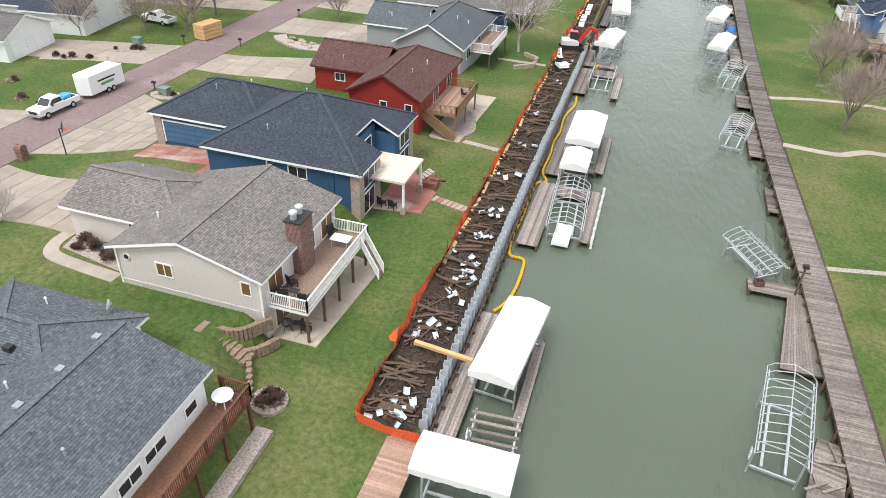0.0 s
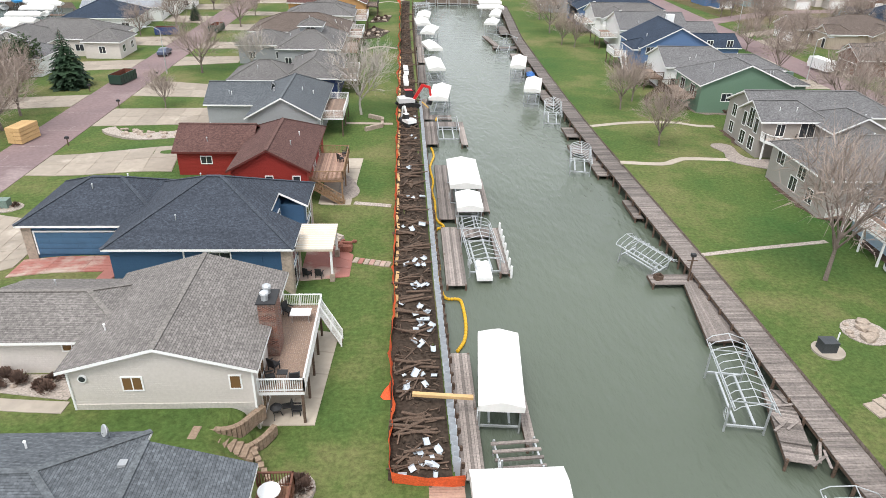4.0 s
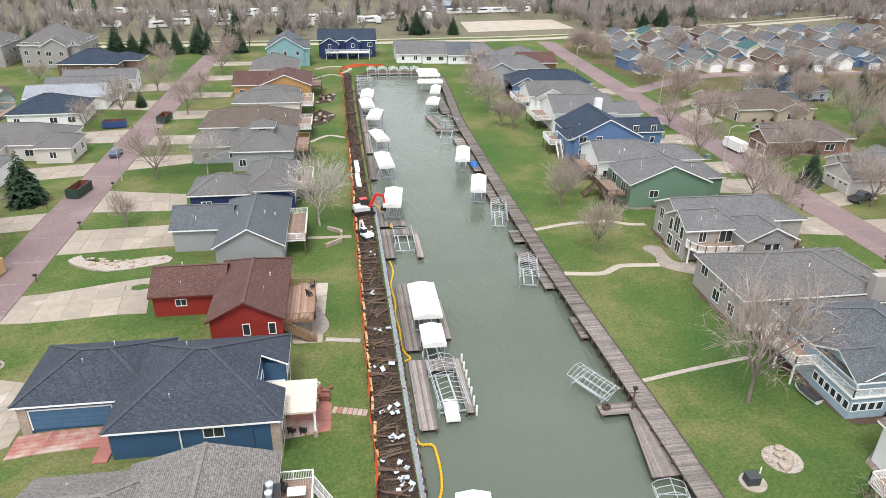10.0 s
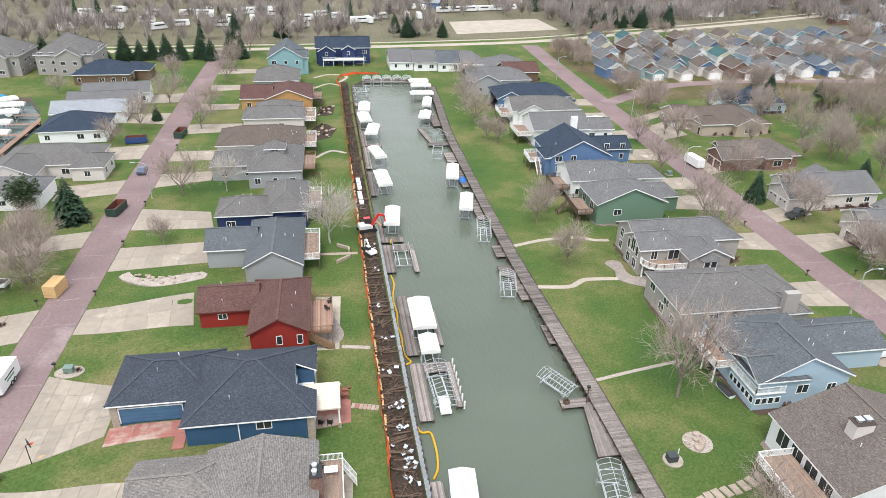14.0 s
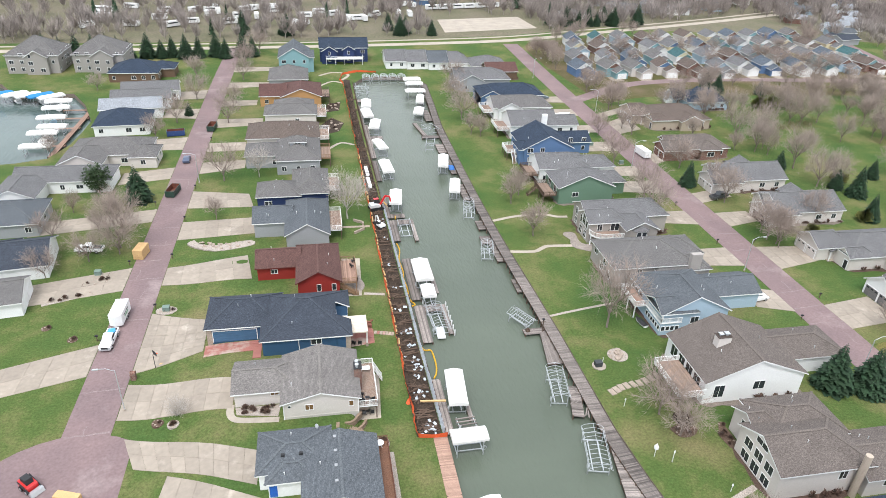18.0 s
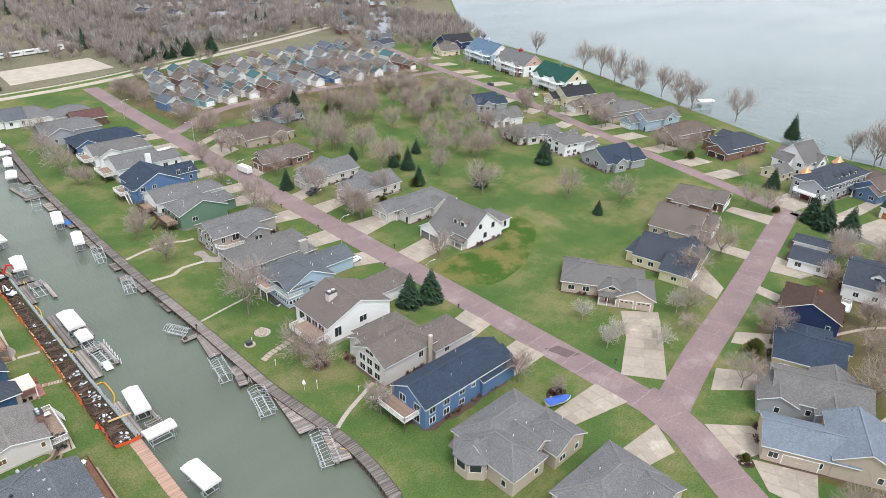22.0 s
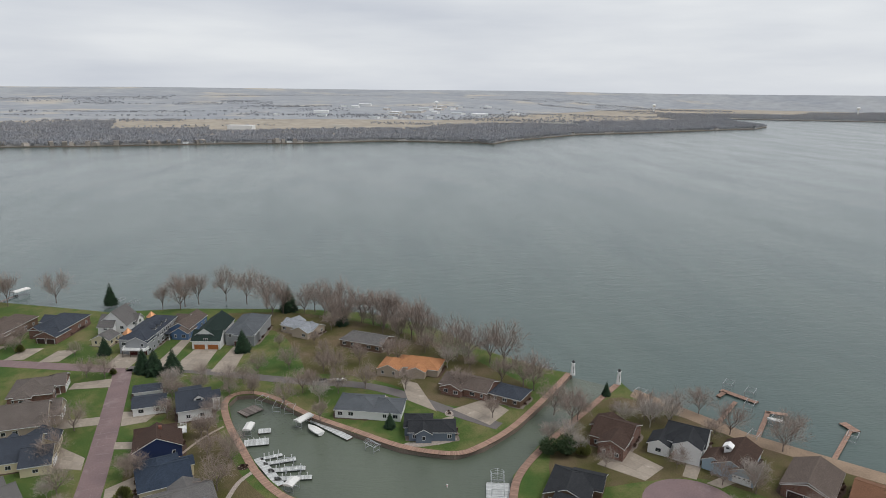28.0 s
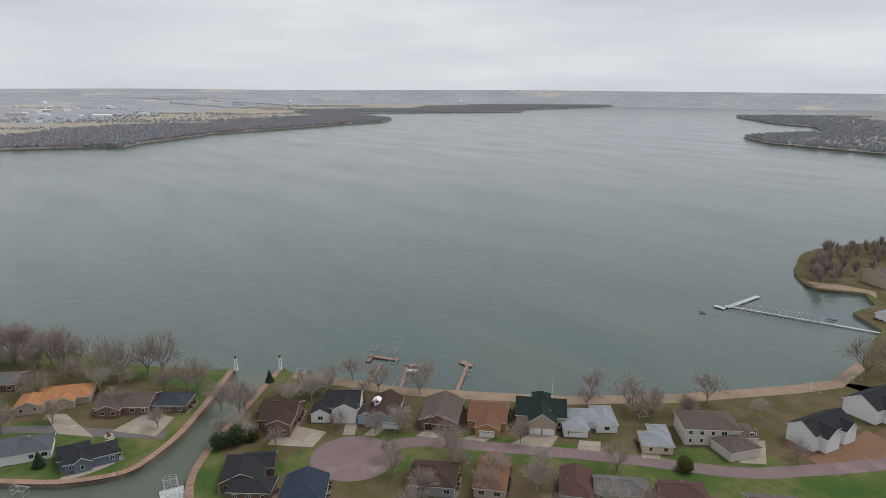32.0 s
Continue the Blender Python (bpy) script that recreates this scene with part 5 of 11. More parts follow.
cone.f = [(k, (k + 1) % 8, (k + 1) % 8 + 8, k + 8) for k in range(8)] + [(k + 8, (k + 1) % 8 + 8, 16) for k in range(8)] + [tuple(range(8))[::-1]]
bay_roof = part("bay_roof", cone, GREY, rm3)
for k in range(8):
    part("ridge_cap", Build().beam((*cone.v[k + 8][:2], 4.08), (-8.6, 1.2, 6.12), 0.3, 0.05), CAPS[GREY.name], bay_roof)
for k in range(2, 6):
    a = radians(45 + 45 * k)
    add_window(rm3, -8.6 + 3.62 * math.cos(a), 1.2 + 3.62 * math.sin(a), 2.7, 2.0, 1.5, 45 + 45 * k, mullion=False)
house(60, -32, 0, [block(0, 1, 17, 11, 3.6, "x", "hh", 0.45), block(4.5, -4, 8, 8, 3.5, "y", "gh", 0.5), block(-4.5, -3, 7, 8, 3.6, "y", "hh", 0.5)], S_TAN, GREY, "tan house with grey hip roofs", stack=2)

# east of the inner street
e1 = house(115, 57.5, 0, [block(1.5, 0, 15, 15.5, 3.6, "y", "gg", 0.78), block(-5.5, 3.6, 10, 8.2, 3.3, "x", "gh", 0.62), block(-7.6, -0.4, 5, 3.4, 3.1, "x", "gg", 0.7), block(11.2, -1.6, 7.5, 8.5, 3.4, "x", "gh", 0.5)], S_WHITE, WEATHER, "white gabled house with grey roof and dormers", [(0, "S", 0.5, 2.2, 1.2, 1.5), (0, "S", 0.72, 4.6, 1.1, 1.5), (0, "S", 0.35, 5.6, 1.0, 1.2), (3, "S", 0.3, 2.0, 0.9, 1.8), (3, "S", 0.7, 2.0, 0.9, 1.8), (0, "W", 0.15, 1.9, 1.6, 1.4), (3, "E", 0.5, 1.9, 2.0, 1.6)], stack=2, frame_mat=DARK)
for u in (1.7, 5.5):
    garage_door(e1, -10.53, u, 3.4, 180, shade("grey_door", (0.16, 0.15, 0.15), rough=0.5, bump=0), lights=True)
dormer(e1, -4.0, -3.6, 5.1, 180, S_WHITE, TANROOF, 2.4, 3.5)
dormer(e1, -4.0, -0.6, 5.1, 180, S_WHITE, TANROOF, 2.0, 3.5)
porch(e1, -6.0, -4.4, 180, 6.2, 2.2, TANROOF, 2.6, 3)
villa(115.5, 79.5, 0, 25, 14, S_BEIGE, GREY, "beige house with grey hip roofs and front garage", s=1, style=0, door=S_BEIGE, side=-1)
villa(112.5, 102.5, 0, 22, 14, S_BEIGE, GREY, "pale house with grey-brown gables and brown garage door", s=-1, style=1, door=shade("brown_door", (0.06, 0.035, 0.03)), doors=1, side=1)
villa(109.5, 123, 0, 23, 14, S_BEIGE, GREY, "pale house with weathered grey gable roofs", s=-1, style=1, side=1, door=S_BEIGE)
villa(107, 147.5, 0, 22, 13, S_BRICK, TANROOF, "red brick house with brown hip and gable roofs", s=-1, style=2, side=-1, door=S_BRICK)
villa(114, 177, 0, 26, 19, S_TAN, BROWNROOF, "wide tan house with brown hip roofs", s=1, style=0, side=-1, pitch=0.4)
villa(136, 195, 0, 20, 14, S_LIGHTBLUE, NAVYROOF, "pale blue house with dark navy hip roof", s=1, style=0, pitch=0.55)

# cross street
c1 = house(120.5, 9.0, -57, [block(-1.5, 1.5, 21, 11.5, 3.3, "x", "hh", 0.5), block(6.6, -3.2, 9.2, 10.5, 3.2, "y", "gh", 0.5), block(0.6, -3.4, 6.0, 6.5, 3.3, "y", "gh", 0.62), block(-8, 4, 8, 10, 3.3, "y", "hh", 0.5)], S_TAN, WEATHER, "tan house with hip roof, entry gable and double garage", [(0, "S", 0.12, 1.7, 1.6, 1.3), (0, "S", 0.3, 1.7, 1.6, 1.3), (2, "S", 0.5, 4.2, 1.6, 0.7), (0, "W", 0.4, 1.7, 1.8, 1.4)], stack=2)
garage_door(c1, 4.5, -8.48, 3.3, -90, S_TAN, lights=True)
garage_door(c1, 8.7, -8.48, 3.3, -90, S_TAN, lights=True)
porch(c1, -0.2, -6.6, -90, 4.6, 2.0, WEATHER, 2.6, 3)
front_door(c1, -0.2, -6.7, -90, shade("red_door", (0.2, 0.02, 0.015), rough=0.5, bump=0))
c2 = house(147, 5.5, 11, [block(0, 2, 15, 13, 3.3, "y", "gg", 0.55), block(-5.5, -4.5, 12, 8, 3.2, "y", "gg", 0.5), block(5.5, -3, 7, 10, 3.2, "x", "gg", 0.5), block(-1, 7.5, 10, 7, 3.2, "y", "gh", 0.5)], S_CREAM, SLATE, "pale cream house with dark slate gable roofs", [(1, "W", 0.5, 1.6, 1.4, 1.0), (0, "W", 0.6, 1.7, 1.4, 1.2), (0, "W", 0.85, 1.7, 1.4, 1.2), (2, "E", 0.5, 1.7, 1.4, 1.2)], stack=1)
garage_door(c2, -5.5, -8.53, 5.0, -90, WHITE, lights=True)
dormer(c2, 4.2, 4.0, 4.6, 0, S_CREAM, SLATE)
villa(168.5, 13, 101, 17, 18, S_TAN, TANROOF, "tan house with steep brown roofs and gables", s=-1, style=1, pitch=0.62, side=-1)
villa(192.5, 20.5, 101, 17, 18, S_BRICK, TANROOF, "brick house with tan-brown hip roofs and white terrace", s=-1, style=2, pitch=0.42, side=1)
d1 = house(176.4, -22.4, 11, [block(0, 0, 9.8, 10.5, 3.0, "y", "gg", 0.32)], S_WHITE, SLATE, "small white house with dark shallow gable roof", stack=1)
house(187.6, -18.8, 11, [block(0, 0, 6.2, 9.4, 2.9, "y", "gg", 0.3)], S_WHITE, SLATE, "white garage with dark gable roof", "", stack=0)
d3 = house(171.5, -38.4, 14, [block(0, 0, 12, 11, 4.2, "y", "gg", 0.72), block(2.5, -5, 6, 7, 4.8, "y", "gg", 0.4), block(6.5, 1, 3, 7, 6.2, "y", "gg", 0.12)], S_WHITE, SLATE, "white two-storey house with steep dark roof", [(0, "W", 0.3, 1.8, 1.2, 1.2), (0, "W", 0.7, 1.8, 1.2, 1.2), (1, "S", 0.3, 1.8, 1.6, 1.8), (1, "S", 0.5, 4.2, 2.0, 1.4), (0, "S", 0.2, 2.0, 1.4, 1.4), (2, "E", 0.5, 4.6, 1.4, 1.2)], stack=0)
dormer(d3, -3.6, -1.5, 5.4, 180, S_WHITE, SLATE, 3.2, 3.0)
d4 = house(147, -32.6, 14, [block(-1, 0, 10, 13.6, 3.8, "x", "gg", 0.5), block(5.5, 0.5, 6, 12, 3.9, "y", "gg", 0.5)], S_NAVY, DARKBROWN, "dark blue house with dark brown gable roof and skylights", stack=2)
dormer(d4, -4.4, -1.0, 4.8, 180, S_NAVY, DARKBROWN, 3.0, 2.4, 1.2)
part("chimney", Build().box(0.2, 1.1, -1.4, -0.5, 4, 7.9), BRICK, d4)
house(128.3, -38.6, 20, [block(-2, 0, 13, 13.6, 3.8, "y", "gh", 0.45), block(3.5, 1, 10, 11.5, 3.7, "x", "gh", 0.42), block(3, -6, 5, 5, 3.6, "y", "gg", 0.42)], S_CREAM, NAVYROOF, "cream house with dark navy roofs", stack=2)
house(112.8, -45.4, 24, [block(0, -1, 12, 17.5, 3.7, "y", "gg", 0.45), block(-3, 7, 9, 7, 3.5, "x", "gg", 0.45), block(3.5, -4, 8, 8, 3.6, "x", "gg", 0.5), block(-5, -3, 6, 6, 3.4, "x", "gg", 0.55)], S_GREY, WEATHER, "grey house with mottled brown-grey gable roofs", stack=2)
d6 = house(98.8, -53.6, 26, [block(0, 4.2, 9.6, 15.5, 3.5, "y", "gg", 0.45), block(1.6, -4.8, 13, 10.5, 4.3, "x", "gg", 0.5)], S_TAN, SKYROOF, "tan house with mottled blue shingle roof", stack=2)
garage_door(d6, -4.83, 5.4, 6.0, 180, shade("tan_door", (0.45, 0.38, 0.31), rough=0.6, bump=0))

# lakeside street: houses on the inner side face east, those by the lake face west
for x, y, w, d, e, wl_, rf, st, sty, s, sd, pt, lb in (
    (206, 64, 19, 17, 3.6, S_GREY, NAVYROOF, 1, 1, 1, 1, 0.55, "grey house with dark navy gables and dormers"),
    (207, 85, 17, 15, 5.0, S_WHITE, WEATHER, 2, 0, 1, -1, 0.42, "white two-storey house with grey hip roof"),
    (206, 106, 21, 16, 3.3, S_BEIGE, WEATHER, 1, 2, 1, 1, 0.42, "beige house with weathered hip roofs"),
    (215, 129, 19, 15, 3.3, S_WHITE, WEATHER, 1, 0, -1, 1, 0.45, "white house with grey hip roofs"),
    (226, 151, 17, 14, 3.6, S_GREY, NAVYROOF, 1, 1, 1, 1, 0.6, "grey house with dark navy gable roofs"),
):
    villa(x, y, 167, w, d, wl_, rf, lb, s=s, eave=e, pitch=pt, style=sty, storeys=st, side=sd)
for x, y, w, d, e, wl_, rf, st, sty, s, sd, pt, lb in (
    (268, 130, 23, 14, 5.2, S_CREAM, BLACKROOF, 2, 1, 1, 1, 0.55, "cream house with black gable roofs"),
    (266, 114, 24, 13, 4.6, S_TAN, TANROOF, 2, 1, 1, -1, 0.5, "tan house with brown gable roofs"),
    (268, 98.5, 25, 13, 4.4, S_TAN, WEATHER, 1, 0, -1, 1, 0.45, "tan house with weathered hip roofs"),
    (264, 81, 26, 13, 4.8, S_LIGHTBLUE, WEATHER, 2, 1, 1, -1, 0.55, "pale blue gabled house with grey roof"),
    (259, 62, 27, 14, 4.2, S_BROWN, BROWNROOF, 1, 2, -1, 1, 0.48, "dark brown house with long brown roofs"),
    (259, 40, 27, 17, 4.2, S_BRICK, SLATE, 1, 0, -1, 1, 0.42, "brick house with dark slate hip roofs"),
):
    villa(x, y, -13, w, d, wl_, rf, lb, s=s, eave=e, pitch=pt, style=sty, storeys=st, side=sd, door=shade("brown_door", (0.06, 0.035, 0.03)) if wl_ in (S_BROWN, S_BRICK) else None)
# three-storey houses with balconies
for x, y, wl_, gb, rf, acc, lb in (
    (289, 155, S_WHITE, S_CREAM, GREENROOF, S_GREEN, "white and cream three-storey house with green roof and balconies"),
    (301, 194, S_WHITE, siding("pink", (0.55, 0.36, 0.31)), GREY, siding("crimson", (0.3, 0.03, 0.04)), "white and red three-storey house with grey roof and balconies"),
    (310, 228, S_LIGHTBLUE, S_WHITE, shingle("faded_blue", (0.10, 0.15, 0.21)), S_LIGHTBLUE, "pale three-storey house with faded blue roof and balconies"),
):
    g = house(x, y, -13, [block(2, 0, 15, 28, 6.2, "y", "gg", 0.75), block(-5.2, 7.5, 6, 6, 5.4, "x", "gh", 0.9), block(-5.2, -6.5, 6, 6, 5.4, "x", "gh", 0.9)], wl_, rf, lb, [(0, "S", 0.3, 1.8, 1.4, 1.6), (0, "S", 0.7, 1.8, 1.4, 1.6), (0, "S", 0.3, 4.6, 1.4, 1.6), (0, "S", 0.7, 4.6, 1.4, 1.6), (0, "S", 0.5, 7.6, 1.6, 1.4)] + [(0, "W", u, z, 1.6, 1.8) for u in (0.12, 0.42, 0.58, 0.88) for z in (1.6, 4.4)], stack=0, gable=gb)
    part("cupola", Build().box(1.2, 2.8, -0.8, 0.8, 11.0, 13.0).add([(1.0, -1.0, 13.0), (3.0, -1.0, 13.0), (3.0, 1.0, 13.0), (1.0, 1.0, 13.0), (2, 0, 14.1)], [(0, 1, 4), (1, 2, 4), (2, 3, 4), (3, 0, 4), (3, 2, 1, 0)]), acc, g)
    for u in (-12.5, -9.8, -3.2, 0.5, 4.2, 10.8, 13):
        part("column", Build().box(-8.4, -8.0, u - 0.2, u + 0.2, 0, 5.4), acc, g)
    for z in (2.7, 5.2):
        part("balcony", Build().box(-8.4, -5.5, -13.4, 13.6, z - 0.2, z), WHITE, g)
    rail(g, (-8.4, -13.4), (-8.4, 13.6), 2.7, WHITE, step=0.4)
house(320, 270, -13, [block(3, 0, 22, 14, 5.0, "x", "gg", 0.6), block(-8, -3, 12, 9, 3.6, "x", "gg", 0.6), block(-2, -6, 8, 8, 4.4, "y", "gg", 0.7)], S_NAVY, BLACKROOF, "dark navy house with black gabled roofs", stack=1, storeys=2)
house(303, 257, -13, [block(0, 0, 14, 11, 3.4, "x", "gg", 0.6), block(4, 4, 10, 9, 4.2, "y", "gg", 0.6)], S_CREAM, TANROOF, "cream cottage with tan gabled roofs", stack=1)
vic = house(257, 12, -13, [block(0, 0, 12, 13, 5.6, "x", "gg", 0.9), block(-4, 2, 9, 7, 5.2, "y", "gg", 0.95), block(4, -5, 6, 5, 5.0, "y", "gg", 0.9)], S_WHITE, WEATHER, "white Victorian house with steep grey gables", stack=0, storeys=2)
house(243, 14, -13, [block(0, 0, 8, 8, 3.0, "x", "gg", 0.5)], S_CREAM, WEATHER, "small cream garage with grey gable roof", stack=0)
house(254, -18, -13, [block(2, 0, 19, 9, 4.2, "x", "gg", 0.55), block(-6, -1.5, 9, 7.5, 3.2, "x", "gg", 0.6), block(4, 3, 7, 6, 4.4, "y", "gg", 0.7)], S_MID, BROWNROOF, "blue and white house with brown gables", stack=1)
# houses in the woods north of the road
rng = random.Random(31)
for k in range(34):
    x, y = ((150, 372), (196, 398), (228, 388), (262, 402), (300, 330), (318, 338), (330, 352), (296, 360), (345, 372), (322, 392), (362, 398), (380, 420), (342, 428), (300, 430), (402, 452), (372, 468), (330, 470), (420, 490), (448, 512), (300, 500), (250, 470), (110, 430), (60, 420), (470, 545), (400, 540), (490, 610), (360, 580), (285, 560), (220, 540), (160, 500), (440, 640), (520, 700), (296, 318), (284, 300))[k]
    wl_, rf = rng.choice([(S_WHITE, GREY), (S_LIGHTBLUE, BLUEGREY), (S_TAN, BROWNROOF), (S_BRICK, PALEROOF), (S_MID, PALEROOF), (S_WHITE, PALEROOF), (S_GREY, SLATE)])
    w = rng.uniform(10, 17)
    house(x, y, rng.uniform(-40, 20), [block(0, 0, w, 9, 3.2, "x", "gg", 0.42), block(-w * 0.2, 4, 7, 7, 3.1, "y", "gg", 0.42)], wl_, rf, "house half hidden in bare woods", "", stack=0, group="houses in the woods")
le10 = house(243.5, -4.5, -10, [block(0, 0, 30, 12, 6.4, "x", "hh", 0.42), block(-12, -2, 8, 9, 5.6, "x", "gg", 0.5)], S_GREY, SLATE, "large grey two-storey house with copper turrets", stack=2, storeys=2)
for px in (-4, 1, 6):
    dormer(le10, px, -5.0, 6.6, -90, S_GREY, SLATE, 2.2, 3.0)
for k in range(6):
    for z in (1.7, 4.6):
        add_window(le10, -9 + 4.2 * k, -6.02, z, 1.6, 1.5, -90)
porch(le10, 4, -6.1, -90, 6, 2.2, SLATE, 2.8, 3)
for px, py in ((-9.5, 4.6), (12.5, 4.6)):
    part("turret", Build().rod((px, py, 0), (px, py, 7.2), 2.0, n=12), S_GREY, le10)
    part("turret_roof", Build().rod((px, py, 7.1), (px, py, 9.6), 2.4, 0.05, n=12), shade("copper_metal", (0.55, 0.28, 0.14), rough=0.4, metal=0.7, vary=0.1), le10, "bright copper cone roof")
for u in (-3.0, 1.2):
    garage_door(le10, -16.03, u - 1.5, 3.4, 180, shade("dark_red_door", (0.09, 0.02, 0.02), rough=0.5, bump=0))
le12 = house(243, -31.5, -8, [block(2, 0, 24, 11, 4.6, "x", "gg", 0.7), block(-8, -1.2, 9, 12, 4.0, "y", "gg", 0.7)], S_WHITE, FORESTROOF, "white and brick house with dark green steep roof", stack=1, storeys=2)
for u in (-4.2, 1.6):
    garage_door(le12, -12.53, u, 4.6, 180, shade("orange_wood_door", (0.36, 0.13, 0.04), rough=0.5, bump=0.05))
le13 = house(246, -47, -10, [block(0, 0, 25, 13, 5.4, "x", "hh", 0.45), block(-9, -2, 9, 9, 5.0, "x", "hh", 0.45)], S_GREY, BLUEGREY, "grey two-storey house with blue-grey hip roof", stack=1, storeys=2)
garage_door(le13, -13.53, 0.0, 4.6, 180, shade("dark_red_door", (0.09, 0.02, 0.02)))
house(248, -71, -35, [block(0, 0, 9, 18, 3.2, "y", "gg", 0.42), block(-3, -4, 9, 9, 3.2, "x", "gg", 0.42), block(2, 7, 8, 7, 3.1, "x", "gg", 0.4)], S_TAN, PALEROOF, "low tan house with pale grey roof", stack=0)
house(228, -100, -30, [block(0, 0, 12, 20, 3.2, "y", "gh", 0.35)], S_BROWN, WEATHER, "low brown house among trees", stack=0)

# the point between marina and lake
house(199, -117, -22, [block(1, -3, 11, 18, 3.0, "y", "hh", 0.45), block(-3, 7, 12, 9, 2.9, "x", "gh", 0.45), block(-4, -4, 7, 7, 2.9, "x", "gh", 0.45)], S_TAN, COPPER, "tan house with new orange cedar-shake roof", stack=1)
house(178, -137, -35, [block(0, 0, 12, 19, 3.1, "y", "gg", 0.36), block(-4, 4, 8, 8, 3.0, "x", "gg", 0.4)], S_BRICK, BROWNROOF, "brick house with brown shingle roof", stack=3)
house(168.5, -150.5, -38, [block(0, 0, 10, 12, 3.0, "y", "hh", 0.4)], S_BROWN, SLATE, "low house with dark hip roof", stack=0)
house(165.5, -98.5, -14, [block(0, 3, 12.5, 15, 3.1, "y", "hh", 0.4), block(-1, -7, 11, 11, 3.1, "x", "hh", 0.4)], S_WHITE, BLUEGREY, "white house with grey-blue hip roofs", stack=1)
house(146.5, -117.2, -7, [block(0, -1.5, 8.5, 15, 3.2, "y", "hg", 0.42), block(3.5, 3, 9, 9, 3.2, "y", "hh", 0.42), block(-2.4, 1.2, 6.5, 5, 3.3, "x", "gg", 0.6)], siding("slate_blue", (0.13, 0.16, 0.2)), BLACKROOF, "slate-blue house with black roof", stack=1)

# south shore
s1 = house(134, -176.5, -40, [block(2, 0, 15, 12, 3.6, "y", "gg", 0.42), block(-5.5, -2, 9, 8, 4.4, "x", "gg", 0.42), block(6, 4, 8, 9, 3.2, "x", "gg", 0.4)], S_BRICK, DARKBROWN, "brick and white house with dark brown roofs", stack=1)
s2 = house(128.5, -197, -38, [block(1, -1, 13, 13, 4.4, "y", "gh", 0.5), block(-4.5, -3, 9, 8, 5.4, "x", "gg", 0.5), block(-4.5, 5.5, 8, 6.5, 3.4, "x", "gg", 0.5)], S_WHITE, BLACKROOF, "white house with black gables and double garage", stack=1)
for u in (-4.9, -1.1):
    garage_door(s2, -9.03, u, 3.0, 180, WHITE)
s3 = house(116, -208.5, -45, [block(0, 0, 17, 10, 3.4, "x", "gg", 0.48), block(-5.5, -3.6, 8, 7.0, 3.4, "x", "gg", 0.5), block(-4.2, 5.2, 7, 6, 3.2, "x", "gg", 0.5)], S_LIGHTBLUE, DARKBROWN, "blue cottage with brown gables and white cupola", stack=1)
garage_door(s3, -9.53, -3.6, 5.0, 180, WHITE, lights=True)
house(116, -208.5, -45, [block(-1.2, 2.6, 2.0, 2.0, 6.6, "x", "gg", 0.6)], WHITE, WHITE, "white louvred cupola on the blue cottage", [(0, "W", 0.5, 6.2, 0.9, 0.6)], stack=0, name="cupola")
s4h = house(102, -223.3, -47, [block(0, 0, 17, 13, 3.6, "x", "gg", 0.42), block(-4, 0, 10, 12.4, 3.6, "x", "gg", 0.36)], S_BRICK, BROWNROOF, "brick house with broad brown gable roof", stack=3)
for u in (-2.6, 2.6):
    garage_door(s4h, -9.03, u, 4.0, 180, shade("brown_door", (0.06, 0.035, 0.03)))
s5h = house(89.8, -234.5, -47, [block(2, 0, 15, 13, 3.2, "y", "gg", 0.4), block(-6, -0.5, 9, 8, 3.2, "x", "gg", 0.45)], S_OCHRE, RUST, "ochre house with rust-brown shingle roof", stack=1)
garage_door(s5h, -10.53, -0.5, 4.8, 180, WHITE, lights=True)
s6h = house(79.0, -249.5, -46, [block(2, 0, 13, 17, 4.4, "y", "gg", 0.55), block(-4, -0.5, 11, 9, 4.6, "x", "gg", 0.7), block(5, 0, 6, 6, 7.0, "x", "hh", 0.7)], S_TAN, FORESTROOF, "tan house with very dark green steep roof", stack=1)
for u in (-2.7, 1.7):
    garage_door(s6h, -9.53, u, 3.6, 180, WHITE)
s7h = house(63.5, -258.5, -40, [block(0, 6, 9, 8, 3.0, "x", "hh", 0.3), block(6, 2, 9, 12, 3.0, "x", "hh", 0.3), block(6, -5, 14, 7, 3.0, "x", "hh", 0.3)], S_WHITE, PALEROOF, "white house with pale grey low hip roofs", stack=1)
garage_door(s7h, -4.53, 6, 4.6, 180, WHITE, lights=True)
house(44, -267, -43, [block(0, 0, 9, 9.5, 3.0, "x", "hh", 0.35), block(6, -2, 7, 6, 3.0, "x", "hh", 0.3)], S_CREAM, PALEROOF, "cream garage house with pale grey hip roof", stack=0)
house(38, -287, -41, [block(0, 0, 13, 18, 5.8, "y", "hh", 0.4), block(-2, -10.5, 9, 8, 3.4, "x", "hh", 0.4)], S_BEIGE, BROWNROOF, "beige two-storey house with brown hip roof", stack=1, storeys=2)
house(26.5, -285, -20, [block(0, 0, 9.5, 11, 3.2, "y", "hh", 0.38)], S_BEIGE, BROWNROOF, "beige garage with brown hip roof", stack=1)
house(14, -316, -10, [block(0, 0, 10, 20, 5.6, "y", "gg", 0.6), block(-3, 4, 9, 7, 5.2, "x", "gg", 0.7), block(-3, -6, 8, 6, 5.0, "x", "gg", 0.7)], S_WHITE, BLACKROOF, "white farmhouse-style house with black gables and cupola", stack=0, storeys=2)
house(10, -352, -10, [block(0, 0, 12, 20, 5.4, "y", "gg", 0.6), block(-4, 2, 9, 8, 5.2, "x", "gg", 0.65)], S_WHITE, BLACKROOF, "white house with black gable roofs", stack=0, storeys=2)
